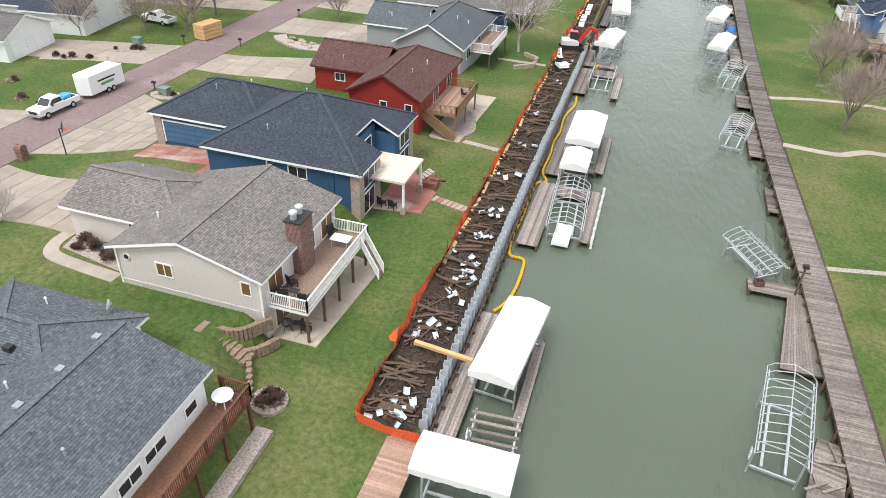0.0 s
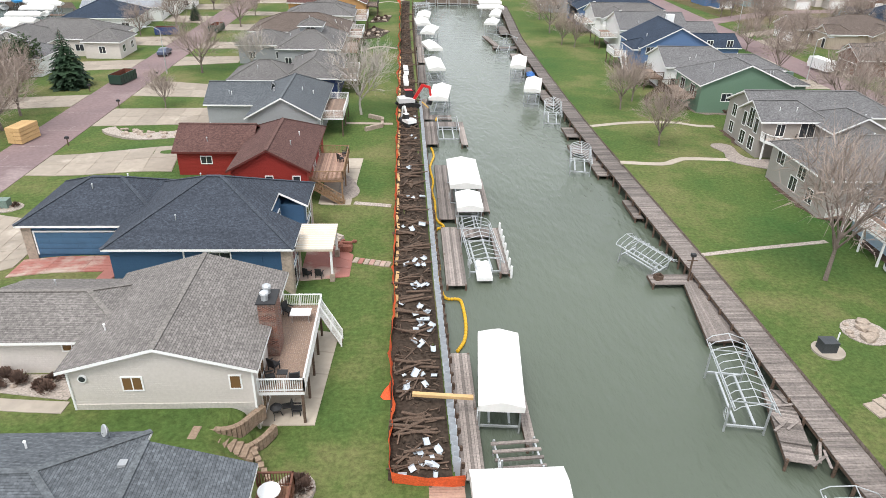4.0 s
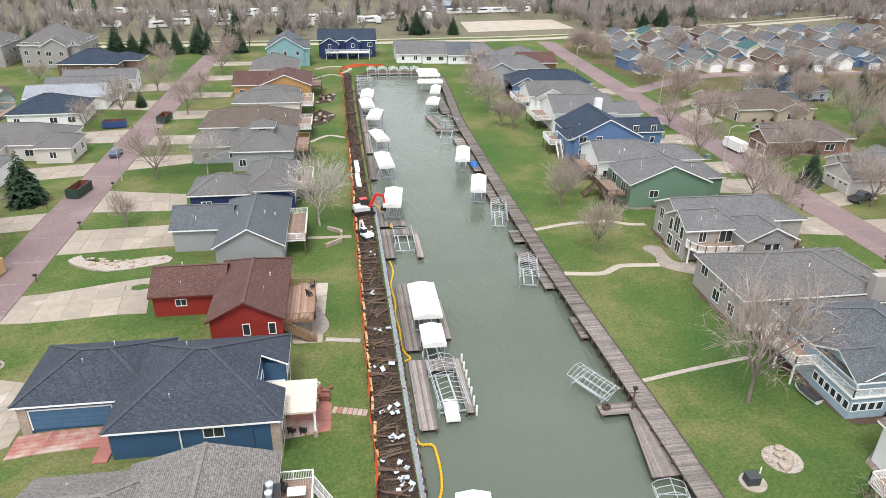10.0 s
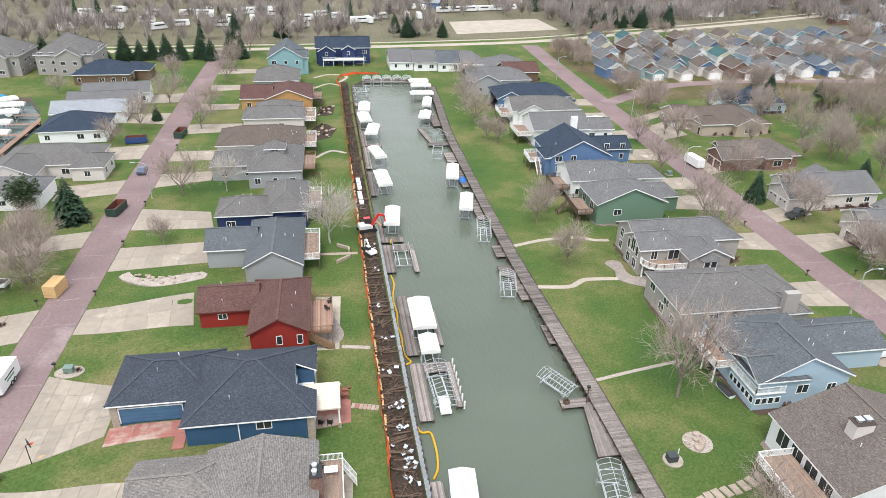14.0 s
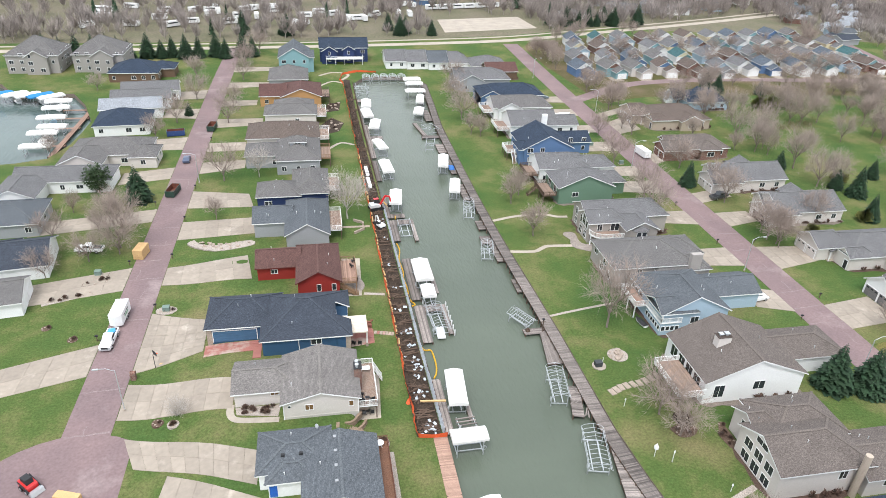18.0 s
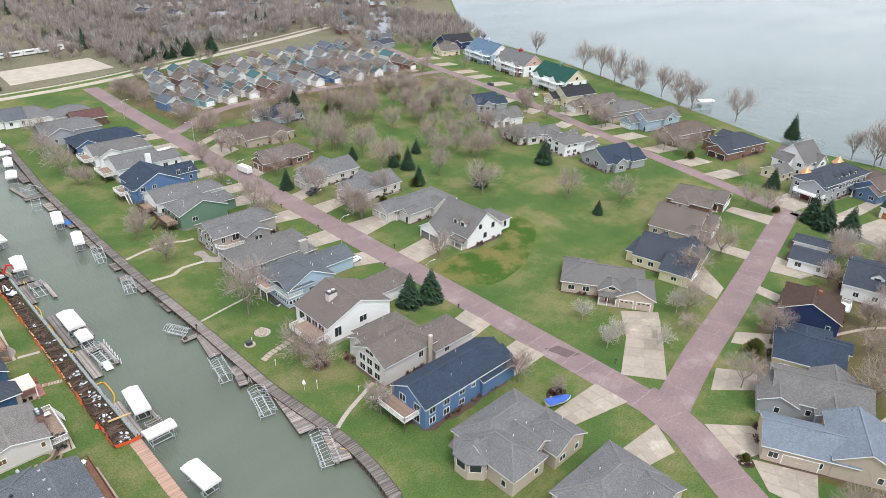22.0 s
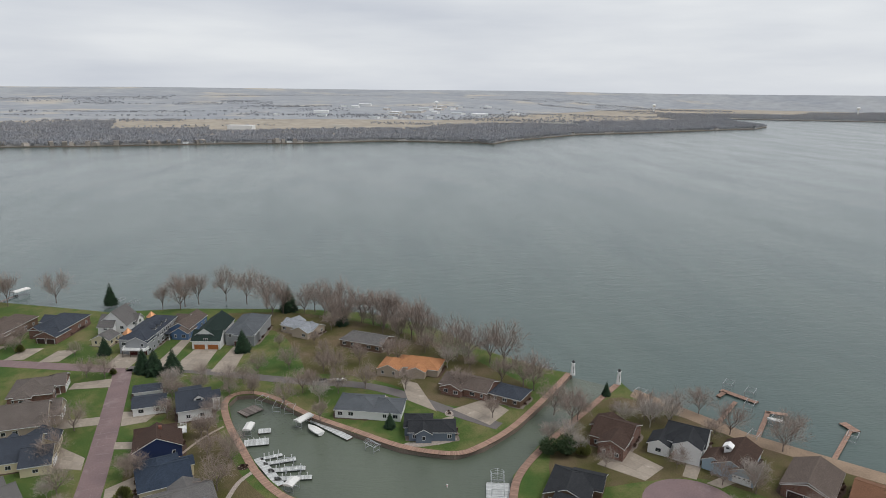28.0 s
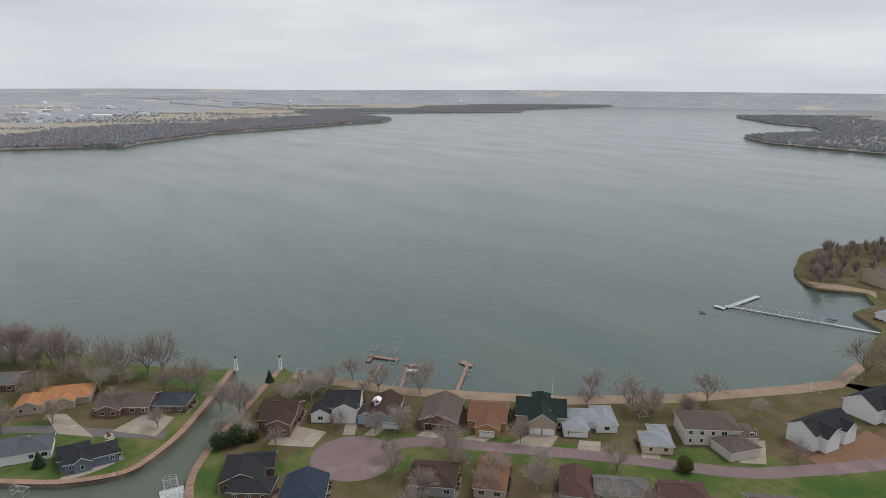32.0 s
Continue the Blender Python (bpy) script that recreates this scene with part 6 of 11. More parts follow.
t1 = house(108.5, -153.5, -30, [block(0, 0, 15, 12, 3.4, "x", "gh", 0.42), block(4, -4, 9, 9, 3.2, "y", "gg", 0.42)], S_BROWN, BLACKROOF, "dark brown house with black low gables", stack=1)
for x, y, rot, w, d, wl_, rf, lb in (
    (99, -152, -40, 8, 12, S_BROWN, BLACKROOF, "dark brown garage with black gable roof"), (88, -163, -35, 14, 12, S_BEIGE, NAVYROOF, "beige house with dark navy roof"),
    (71.5, -197, -45, 13, 13, S_GREY, DARKBROWN, "grey house with dark brown hip roof"), (61.5, -211, -48, 17, 9, S_TAN, RUST, "low tan house with rust-tan roof"),
    (43, -227, -48, 14, 9, S_GREY, MAROON, "low house with maroon roof"), (34, -236, -45, 9, 15, S_TAN, WEATHER, "tan house with grey-brown roof"), (22, -248, -45, 9, 13, S_BRICK, MAROON, "low house with maroon gable roof"),
    (2, -262, -45, 10, 14, S_TAN, TANROOF, "tan house with brown roof"), (-12, -276, -40, 10, 14, S_GREY, NAVYROOF, "grey house with dark roof"),
):
    house(x, y, rot, [block(0, 0, w, d, 3.2, "x" if w > d else "y", "hg", 0.4)], wl_, rf, lb, stack=1)
# condominiums on the southern cape
for x, y, e in ((72, -540, 7.5), (62, -566, 7.5), (50, -592, 7.0)):
    house(x, y, -25, [block(0, 0, 18, 20, e, "y", "gg", 0.35), block(6, 3, 9, 9, e * 0.8, "x", "gg", 0.3)], S_TAN, TANROOF, "brown-grey wooden condominium block with sloping roofs", stack=0, storeys=2, name="condominium", group="condominiums on the cape")
house(46, -470, -10, [block(0, 0, 9, 12, 3.2, "y", "gg", 0.3)], S_WHITE, PALEROOF, "small white boathouse with pale roof", stack=0)

# west of the canal street
l1 = house(-67, 155, 0, [block(0, 3, 21, 13, 3.5, "x", "hh", 0.42), block(-5.5, -4, 11, 13, 3.6, "y", "gh", 0.45), block(9.5, -1, 7, 9, 3.3, "x", "hh", 0.4)], S_BEIGE, WEATHER, "beige house with arched window and weathered hips", stack=3)
house(-69.5, 184, 4, [block(0, 0, 16, 14, 3.4, "x", "hh", 0.45)], S_WHITE, NAVYROOF, "pale house with dark navy hip roof", stack=1)
for k in range(3):
    house(-70 + 1.2 * k, 198 + 10.2 * k, 6, [block(0, 0, 19, 10, 3.6, "x", "gg", 0.42)], S_WHITE, GREY if k else PALEROOF, "white townhouse unit with grey gable roof", stack=2, name="townhouse", group="western townhouses")
house(-78, 246, 0, [block(0, 0, 18, 15, 3.6, "x", "hh", 0.45), block(9, 4, 10, 9, 3.4, "x", "hh", 0.42)], S_BROWN, NAVYROOF, "brown house with dark navy hip roof", stack=0)
for x, y in ((-118, 262), (-94, 263)):
    house(x, y, 0, [block(0, 0, 19, 18, 7.2, "x", "hh", 0.62), block(2, -7, 8, 8, 6.8, "y", "gg", 0.6)], siding("taupe", (0.3, 0.28, 0.26)), WEATHER, "large taupe three-storey house with balconies", stack=0, storeys=3)
house(-74, 138.6, 0, [block(0, 0.4, 23, 10, 3.3, "x", "gh", 0.42), block(-8.5, -7, 10, 14, 3.2, "y", "gh", 0.42)], S_WHITE, GREY, "white house with weathered grey gable roofs and blue door", [(0, "S", 0.5, 1.7, 1.0, 1.2), (0, "S", 0.68, 1.7, 1.6, 1.0), (0, "S", 0.88, 1.7, 1.6, 1.0)], stack=1)
house(-80.5, 116.5, 4, [block(0, 0, 15, 13, 3.3, "x", "hh", 0.45)], S_GREY, BLUEGREY, "grey house with pale blue-grey hip roof", stack=1)
wg = house(-70.4, 97, 8, [block(0, 0, 9.6, 12.5, 3.1, "x", "gg", 0.42), block(-7, 1, 10, 11, 3.2, "y", "hh", 0.42)], S_WHITE, SLATE, "white house with dark grey gable roof", "", stack=1)
garage_door(wg, 4.83, 0, 4.8, 0, WHITE)
wg = house(-70.6, 82, 8, [block(0, 0, 9.6, 9.5, 3.0, "x", "gg", 0.42), block(-8, 0, 9, 12, 3.2, "y", "hh", 0.42)], S_WHITE, WEATHER, "white house with grey gable roof and double garage", "", stack=1)
for u in (-2.3, 2.3):
    garage_door(wg, 4.83, u, 2.8, 0, WHITE)

# the cottage quarter
TEALROOF, COTTAGEBLUE = shingle("teal", (0.055, 0.115, 0.118)), shingle("cottage_blue", (0.095, 0.112, 0.132))
COTTAGE = [(S_MID, COTTAGEBLUE), (S_CREAM, GREY), (S_BRICK, BROWNROOF), (S_TEAL, WEATHER), (S_WHITE, COTTAGEBLUE), (S_GREY, GREY), (S_BEIGE, WEATHER), (S_WHITE, TEALROOF), (S_WHITE, GREY), (S_BEIGE, BROWNROOF), (S_LIGHTBLUE, GREY)]
GABLES = [S_WHITE, S_BRICK, S_CREAM, S_MID, S_WHITE, S_TEAL, S_WHITE, S_BRICK, S_LIGHTBLUE]
rng = random.Random(5)
for row, (y0, x0, n, slope) in enumerate(((241, 106, 12, 0.02), (259, 112, 12, 0.03), (280, 118, 12, 0.05), (298, 124, 11, 0.09))):
    for k in range(n):
        x = x0 + 13.2 * k + rng.uniform(-1, 1)
        y = y0 + slope * (x - x0) + rng.uniform(-1.5, 1.5)
        wl_, rf = COTTAGE[(row * 5 + k * 3 + k // 4) % len(COTTAGE)]
        ct = house(x, y, rng.uniform(-8, 8), [block(0, 1, 7.4, 9.8, 3.7, "y", "gg", 0.62), block(1.4, -6.0, 5.6, 5.0, 2.9, "y", "gg", 0.55)], wl_, rf, "small steep-gabled cottage with painted siding", [(0, "S", 0.5, 4.4, 1.1, 1.1)], stack=0, name="cottage", group="colourful cottages", gable=GABLES[(k * 7 + row) % len(GABLES)], seed=row * 20 + k)
        garage_door(ct, 1.4, -8.53, 4.0, -90, WHITE)


# ---- docks and boat lifts ----
def dock(x0, x1, y0, y1, label, z=-1.0, along="y", material=None, name="dock", rot=0.0):
    """A plank dock on piles."""
    cx, cy = (x0 + x1) / 2, (y0 + y1) / 2
    w, d = x1 - x0, y1 - y0
    dk = thing(name, pose(cx, cy, 0, 0, 0, rot), label, "dock")
    part("planks", boards(-w / 2, w / 2, -d / 2, d / 2, z, along, 0.2, 0.06), material or DOCKWOOD, dk)
    part("side_beam", Build().box(-w / 2, -w / 2 + 0.12, -d / 2, d / 2, z - 0.35, z - 0.07), LOGWOOD, dk)
    part("side_beam", Build().box(w / 2 - 0.12, w / 2, -d / 2, d / 2, z - 0.35, z - 0.07), LOGWOOD, dk)
    nx, ny = (2, 2) if cx > 60 or cx < -20 or cy > 130 else (max(2, int(w / 6) + 1), max(2, int(d / 5.5) + 1))
    for i in range(nx):
        for j in range(ny):
            if (i in (0, nx - 1) or j in (0, ny - 1)) and (nx + ny > 4 or i == j):
                px, py = -w / 2 + 0.1 + (w - 0.2) * i / (nx - 1), -d / 2 + 0.1 + (d - 0.2) * j / (ny - 1)
                part("dock_post", Build().rod((px, py, -3.2), (px, py, z + 0.02), 0.11, n=7), LOGWOOD, dk)
    return dk


def canopy_mesh(w, d, rise=0.75, drop=0.45):
    """A fabric canopy: rounded gable with scalloped skirt and sloped ends."""
    b = Build()
    prof = [(-1, -drop / rise), (-1.0, 0.0), (-0.8, 0.22), (-0.45, 0.62), (-0.1, 0.96), (0, 1.0), (0.1, 0.96), (0.45, 0.62), (0.8, 0.22), (1.0, 0.0), (1, -drop / rise)]
    n = 14
    for j in range(n + 1):
        v = j / n
        end = min(v, 1 - v) * d
        s = min(1.0, 0.45 + 0.55 * (end / 0.9)) if end < 0.9 else 1.0
        sag = 1 - 0.05 * abs(math.sin(v * math.pi * 5))
        for i, (u, h) in enumerate(prof):
            z = h * rise * (s * sag if h > 0 else 1)
            if i in (0, len(prof) - 1):
                z += 0.06 * math.sin(j * 2.4)
            b.v.append((u * w / 2, (v - 0.5) * d, z))
    m = len(prof)
    b.f = [(j * m + i, j * m + i + 1, (j + 1) * m + i + 1, (j + 1) * m + i)[::-1] for j in range(n) for i in range(m - 1)]
    for j in (0, n):
        ids = [j * m + i for i in range(m)]
        b.f.append(tuple(ids) if j == 0 else tuple(ids[::-1]))
    return b


def winch_wheel(x, y, z, r=0.42):
    """A thin hand wheel with four spokes, turning about the x axis."""
    b = Build()
    for k in range(14):
        a, c = 2 * math.pi * k / 14, 2 * math.pi * (k + 1) / 14
        b.rod((x, y + r * math.cos(a), z + r * math.sin(a)), (x, y + r * math.cos(c), z + r * math.sin(c)), 0.03, n=4)
    for k in range(2):
        a = math.pi * k / 2 + 0.4
        b.rod((x, y - r * math.cos(a), z - r * math.sin(a)), (x, y + r * math.cos(a), z + r * math.sin(a)), 0.02, n=4)
    return b


def lift_frame(parent, w, d, top, base=-2.6, cradle=-0.9, far=False):
    """Posts, rails and cradle of a boat lift; far ones are one welded frame."""
    if far:
        b = Build()
        for sx in (-1, 1):
            for sy in (-1, 1):
                b.box(sx * w / 2 * 0.9 - 0.06, sx * w / 2 * 0.9 + 0.06, sy * d * 0.36 - 0.06, sy * d * 0.36 + 0.06, base, top)
            b.beam((sx * w / 2 * 0.9, -d * 0.46, top - 0.05), (sx * w / 2 * 0.9, d * 0.46, top - 0.05), 0.1, 0.12)
        for sy in (-1, 1):
            b.beam((-w / 2 * 0.9, sy * d * 0.36, cradle - 0.1), (w / 2 * 0.9, sy * d * 0.36, cradle - 0.1), 0.12, 0.16)
            b.beam((-w / 2 * 0.9, sy * d * 0.36, top - 0.1), (w / 2 * 0.9, sy * d * 0.36, top - 0.1), 0.08, 0.1)
        part("frame", b, STEEL, parent)
        return
    for sx in (-1, 1):
        for sy in (-1, 1):
            part("post", Build().box(sx * w / 2 * 0.9 - 0.06, sx * w / 2 * 0.9 + 0.06, sy * d * 0.36 - 0.06, sy * d * 0.36 + 0.06, base, top), STEEL, parent)
        part("side_rail", Build().beam((sx * w / 2 * 0.9, -d * 0.46, top - 0.05), (sx * w / 2 * 0.9, d * 0.46, top - 0.05), 0.08, 0.1), STEEL, parent)
        part("bunk", Build().beam((sx * w / 2 * 0.45, -d * 0.34, cradle), (sx * w / 2 * 0.45, d * 0.34, cradle), 0.16, 0.12), STEEL, parent)
    for sy in (-1, 1):
        part("cross_beam", Build().beam((-w / 2 * 0.9, sy * d * 0.36, cradle - 0.1), (w / 2 * 0.9, sy * d * 0.36, cradle - 0.1), 0.12, 0.16), STEEL, parent)
        part("top_beam", Build().beam((-w / 2 * 0.9, sy * d * 0.36, top - 0.1), (w / 2 * 0.9, sy * d * 0.36, top - 0.1), 0.06, 0.08), STEEL, parent)
    part("winch_wheel", winch_wheel(-w / 2, -d * 0.36, 0.0), STEEL, parent)


def canopy_lift(cx, cy, w, d, rot=0.0, z=1.75, cloth=None):
    ob = thing("boat_lift", pose(cx, cy, 0, 0, 0, rot), "boat lift under a blue fabric canopy over the water" if cloth else "boat lift under a white fabric canopy over the water", "boat lift", "canopied boat lifts")
    lift_frame(ob, w, d, z, far=cx > 60 or cx < -20 or cy > 150)
    c = part("canopy", canopy_mesh(w, d), cloth or CANVAS, ob, "blue canvas canopy" if cloth else "white canvas canopy with scalloped edge", smooth=False)
    c.location = (0, 0, z)
    return ob


def bare_lift(cx, cy, w, d, rot=0.0, arched=False, top=0.6, tilt=0.0):
    ob = thing("boat_lift", pose(cx, cy, 0, tilt, 0, rot), "bare galvanised boat lift frame" + (" with arched canopy ribs" if arched else ""), "boat lift", "bare boat lifts")
    lift_frame(ob, w, d, top, far=cx > 60 or cx < -20 or cy > 150)
    if arched:
        ribs = 11
        for j in range(ribs):
            y = -d / 2 + d * j / (ribs - 1)
            pts = [(-w / 2, y, top), (-w / 2 * 0.75, y, top + 0.4), (0, y, top + 0.75), (w / 2 * 0.75, y, top + 0.4), (w / 2, y, top)]
            b = Build()
            for p, q in zip(pts, pts[1:]):
                b.rod(p, q, 0.035, n=5)
            part("rib", b, STEEL, ob)
        for x, zz in ((-w / 2, top), (0, top + 0.75), (w / 2, top)):
            part("purlin", Build().rod((x, -d / 2, zz), (x, d / 2, zz), 0.035, n=5), STEEL, ob)
    return ob


for x, y, w, d, r in ((11.05, 45.3, 3.1, 8.5, -5), (10.9, 34.4, 2.8, 5.6, 91), (11.4, 19, 3.3, 7.4, 6), (11.2, 83, 3.7, 8.6, 0), (11.2, 74.6, 2.8, 4.4, 0), (10.0, 119.9, 3.2, 8.6, -7),
                      (9.8, 140.9, 3.3, 9.2, 4), (9.8, 158.7, 3.1, 8.2, 11), (9.9, 177.8, 3.5, 8.8, -10), (8.3, 189.6, 3.6, 8.6, 4), (8.9, 200.8, 3.6, 9.2, -5), (29.0, 216, 3.6, 7.8, 90), (30, 226, 3.4, 7, 90), (30, 232.5, 3.4, 7, 90), (29.3, 205, 2.9, 9.6, -11), (26.7, 191, 3.5, 7.2, -13), (26.9, 143.6, 3.0, 9.2, -11), (26.8, 125.5, 2.9, 8.6, -12)):
    canopy_lift(x, y, w, d, r)
for x, y, w, d, r, a, tl in ((28.5, 44.7, 3.0, 8.2, -9.5, True, 0), (28.4, 65.5, 3.0, 5.4, 38, True, 8), (27.9, 92.4, 2.9, 6.8, -12, True, 0), (28.3, 114.2, 2.9, 8.8, -11, True, 0), (26.1, 162.0, 2.8, 7.6, -12, False, 0), (29.7, 30.0, 3.5, 8.8, -13, True, 0), (31.4, 11.0, 3.7, 9.2, -20, True, 0), (11.8, 66.8, 3.3, 9.0, 3, True, 0), (10.6, 106, 3.4, 8, 0, False, 0), (28.5, 177, 4, 7, 20, False, 0)):
    bare_lift(x, y, w, d, r, a, {44.7: 1.25, 65.5: 0.0}.get(y, 0.6), tilt=tl)
rack = thing("boat_lift", pose(11.6, 38.9, 0, 0, 0, 4), "low galvanised boat lift with wooden cross planks", "boat lift", "bare boat lifts")
for k in range(4):
    part("cross_plank", Build().box(-1.6, 1.6, -1.15 + 0.72 * k, -0.93 + 0.72 * k, -0.42, -0.3), DOCKWOOD, rack)
for sx in (-1.35, 1.35):
    part("side_rail", Build().box(sx - 0.06, sx + 0.06, -1.4, 1.5, -0.56, -0.42), STEEL, rack)
    for sy in (-1.2, 1.3):
        part("post", Build().box(sx - 0.06, sx + 0.06, sy - 0.06, sy + 0.06, -2.8, 0.5 if sy < 0 and sx < 0 else -0.2), STEEL, rack)
part("winch_wheel", winch_wheel(-1.5, -1.2, 0.1), STEEL, rack)
for x0, x1, y0, y1 in ((7.7, 9.4, 37.5, 50.6), (8.1, 10.05, 61.0, 73.4), (13.4, 14.4, 63.2, 73.2), (10.1, 13.35, 71.0, 73.4), (8.05, 10.0, 75.4, 92.4), (13.1, 14.0, 77.5, 87.5), (10.05, 13.1, 77.3, 78.2), (7.1, 9.0, 100.8, 109.3), (7.1, 13.3, 109.34, 111.7), (12.35, 13.3, 100.6, 109.3), (7.0, 11.6, 112.9, 115.2), (7.0, 8.1, 115.24, 125), (6.7, 8.1, 136.6, 151.6), (6.7, 8.15, 153.8, 170.9), (6.5, 11.9, 170.2, 173.0), (6.4, 8.0, 173.04, 184.6), (6.2, 7.0, 184.64, 206), (12.4, 13.1, 40.2, 48.9)):
    dock(x0, x1, y0, y1, "weathered plank dock beside the sheet-pile wall")
for x0, x1, y0, y1 in ((27.8, 32.1, 61.0, 62.9), (29.5, 30.9, 88.6, 97.1), (28.0, 30.9, 97.2, 101.0), (30.5, 31.2, 75.6, 80.8), (28.8, 30.4, 104.4, 109.2), (28.7, 30.1, 121.4, 132.0), (28.8, 30.1, 139.6, 150.5), (28.0, 30.2, 156.6, 164.2), (24.8, 30.4, 169.9, 172.4), (28.8, 31.0, 187.2, 199.5)):
    dock(x0, x1 + 0.35, y0, y1, "weathered plank dock off the boardwalk", along="x")
dock(24.6, 26.0, 172.5, 185.5, "leaning weathered plank dock", z=-1.05, rot=8)
tarp = Build()
for i in range(9):
    for j in range(11):
        tarp.v.append((-0.85 + 0.21 * i, -1.9 + 0.38 * j, 0.03 + 0.42 * math.sin(math.pi * i / 8) * math.sin(math.pi * j / 10) ** 0.6 + 0.06 * math.sin(i * 2.3 + j * 1.7)))
tarp.f = [(i * 11 + j, i * 11 + 11 + j, i * 11 + 12 + j, i * 11 + 1 + j) for i in range(8) for j in range(10)]
tb = part("tarpaulin", tarp, shade("blue_tarpaulin", (0.04, 0.16, 0.46), rough=0.5, vary=0.25, scale=1.5, fine=5, bump=0.4))
tb.matrix_basis = pose(29.6, 144.2, -1.0, 0, 0, -8)
tagged(tb, "crumpled blue tarpaulin over gear on the dock", "tarpaulin")
dock(5.75, 7.9, 8.0, 36.2, "new pinkish timber walkway along the bank", z=0.06, along="x", material=PINKBOARD, name="walkway")
dock(5.6, 7.75, -20, 8.0, "new pinkish timber walkway along the bank", z=0.06, along="x", material=PINKBOARD, name="walkway")

# boardwalk on the east bank: crosswise planks
EAST_WALK = [(33.2, -14), (34.0, -6), (35.2, 1), (35.7, 8), (35.3, 16), (34.2, 25), (33.4, 34), (33.2, 46), (33.0, 60), (32.7, 70), (32.2, 84), (31.7, 100), (31.5, 122), (31.6, 150), (31.8, 178), (33.5, 207), (34.7, 232)]


def plank_walk(name, line, width, z, material, label, step=0.2, near=None):
    walkway = tagged(new(name), label, "boardwalk", kind="structure")
    plank = Build().box(-step / 2 + 0.01, step / 2 - 0.01, -width / 2, width / 2, -0.03, 0.03).mesh("plank", material)
    b, beams = Build(), Build()
    pts = [Vector(p) for p in smoothed(line, 6)]
    for p, q in zip(pts, pts[1:]):
        d = q - p
        ang = math.degrees(math.atan2(d.y, d.x))
        n = max(1, round(d.length / step))
        for i in range(n):
            c = p.lerp(q, (i + 0.5) / n)
            if near and near[0] < c.y < near[1]:
                one = part("plank", plank, None, walkway)
                one.matrix_basis = pose(c.x, c.y, z - 0.03 + random.uniform(-0.01, 0.01), 0, 0, ang + random.uniform(-0.5, 0.5))
                continue
            b.turned((c.x, c.y, z - 0.03 + random.uniform(-0.008, 0.008)), (d.length / n - 0.02, width + random.uniform(-0.04, 0.04), 0.06), ang)
        s = Vector((-d.y, d.x)).normalized() * (width / 2 - 0.1)
        for o in (s, -s):
            beams.beam((p.x + o.x, p.y + o.y, z - 0.2), (q.x + o.x, q.y + o.y, z - 0.2), 0.14, 0.26)
    tagged(part("planks", b, material, walkway), kind="stuff")
    part("stringer", beams, LOGWOOD, walkway)
    k = 0
    for p, q in zip(pts, pts[1:]):
        d = (q - p).normalized()
        s = Vector((-d.y, d.x)) * width / 2
        part("dock_post", Build().rod((p.x + s.x, p.y + s.y, -3), (p.x + s.x, p.y + s.y, z), 0.12, n=7), LOGWOOD, walkway)
    return walkway


plank_walk("boardwalk_east", EAST_WALK, 2.3, -0.25, DOCKWOOD, "weathered grey-brown plank boardwalk along the canal", near=(34, 80))
MARINA_WALK = [(111.5, -83), (117, -73.5), (129.5, -64.8), (145.5, -57.8), (162, -51.2), (176.5, -47.6), (184, -49.8), (184.6, -57.5), (177, -67.5), (165.5, -77.5), (151.5, -94), (139.5, -109), (133.8, -124), (137, -133), (148, -146.5), (169.5, -165), (188, -179.6)]
plank_walk("boardwalk_marina", MARINA_WALK, 2.4, 0.14, PINKBOARD, "pinkish timber boardwalk round the marina", 0.3)
plank_walk("boardwalk_channel", [(104, -135.5), (118.5, -140.8), (134, -153), (153, -172), (175.5, -194.8)], 2.4, 0.14, PINKBOARD, "pinkish timber boardwalk along the channel", 0.3)
for x, y, w, d, r, lb in ((33.2, 24.4, 3.4, 13.6, -9, "broad weathered plank platform beside the boardwalk"), (34.0, 11.2, 3.2, 9.0, -18, "low weathered plank platform strewn with loose boards"), (30.9, 41.6, 1.9, 7.4, -14, "decayed sagging plank dock with split boards")):
    dock(x - w / 2, x + w / 2, y - d / 2, y + d / 2, lb, z=-0.62, along="x", rot=r)
rngd = random.Random(52)
for k in range(16):
    x, y, z = (rngd.uniform(30.0, 31.8), rngd.uniform(37.8, 44.6), -0.52) if k < 9 else (rngd.uniform(33.4, 35.2), rngd.uniform(8.2, 14), -0.55)
    ob = part("loose_board", Build().turned((0, 0, 0), (rngd.uniform(0.9, 2.2), 0.18, 0.06)), DOCKWOOD if k < 9 else NEWWOOD)
    ob.matrix_basis = pose(x, y, z + 0.08 * rngd.random(), 0, rngd.uniform(-6, 6), rngd.uniform(0, 180))
    tagged(ob, "loose broken board lying on the dock", "board", "loose boards")
# tapering dock beside the boardwalk
td = thing("dock", pose(0, 0, 0), "tapering weathered dock with fanned planks", "dock")
for i in range(13):
    a, b = i / 13, (i + 0.93) / 13
    part("plank", Build().prism([(30.75 + 1.5 * a, 61.0), (30.75 + 1.5 * b, 61.0), (29.3 + 2.95 * b, 51.6), (29.3 + 2.95 * a, 51.6)], -0.86, -0.8), DOCKWOOD, td)
part("edge_beam", Build().beam((32.3, 61, -0.72), (32.3, 51.6, -0.72), 0.18, 0.2), LOGWOOD, td)
part("edge_beam", Build().beam((29.4, 51.8, -1.0), (32.2, 51.8, -1.0), 0.12, 0.26), LOGWOOD, td)
part("edge_beam", Build().beam((30.8, 60.9, -1.0), (29.4, 51.8, -1.0), 0.12, 0.26), LOGWOOD, td)
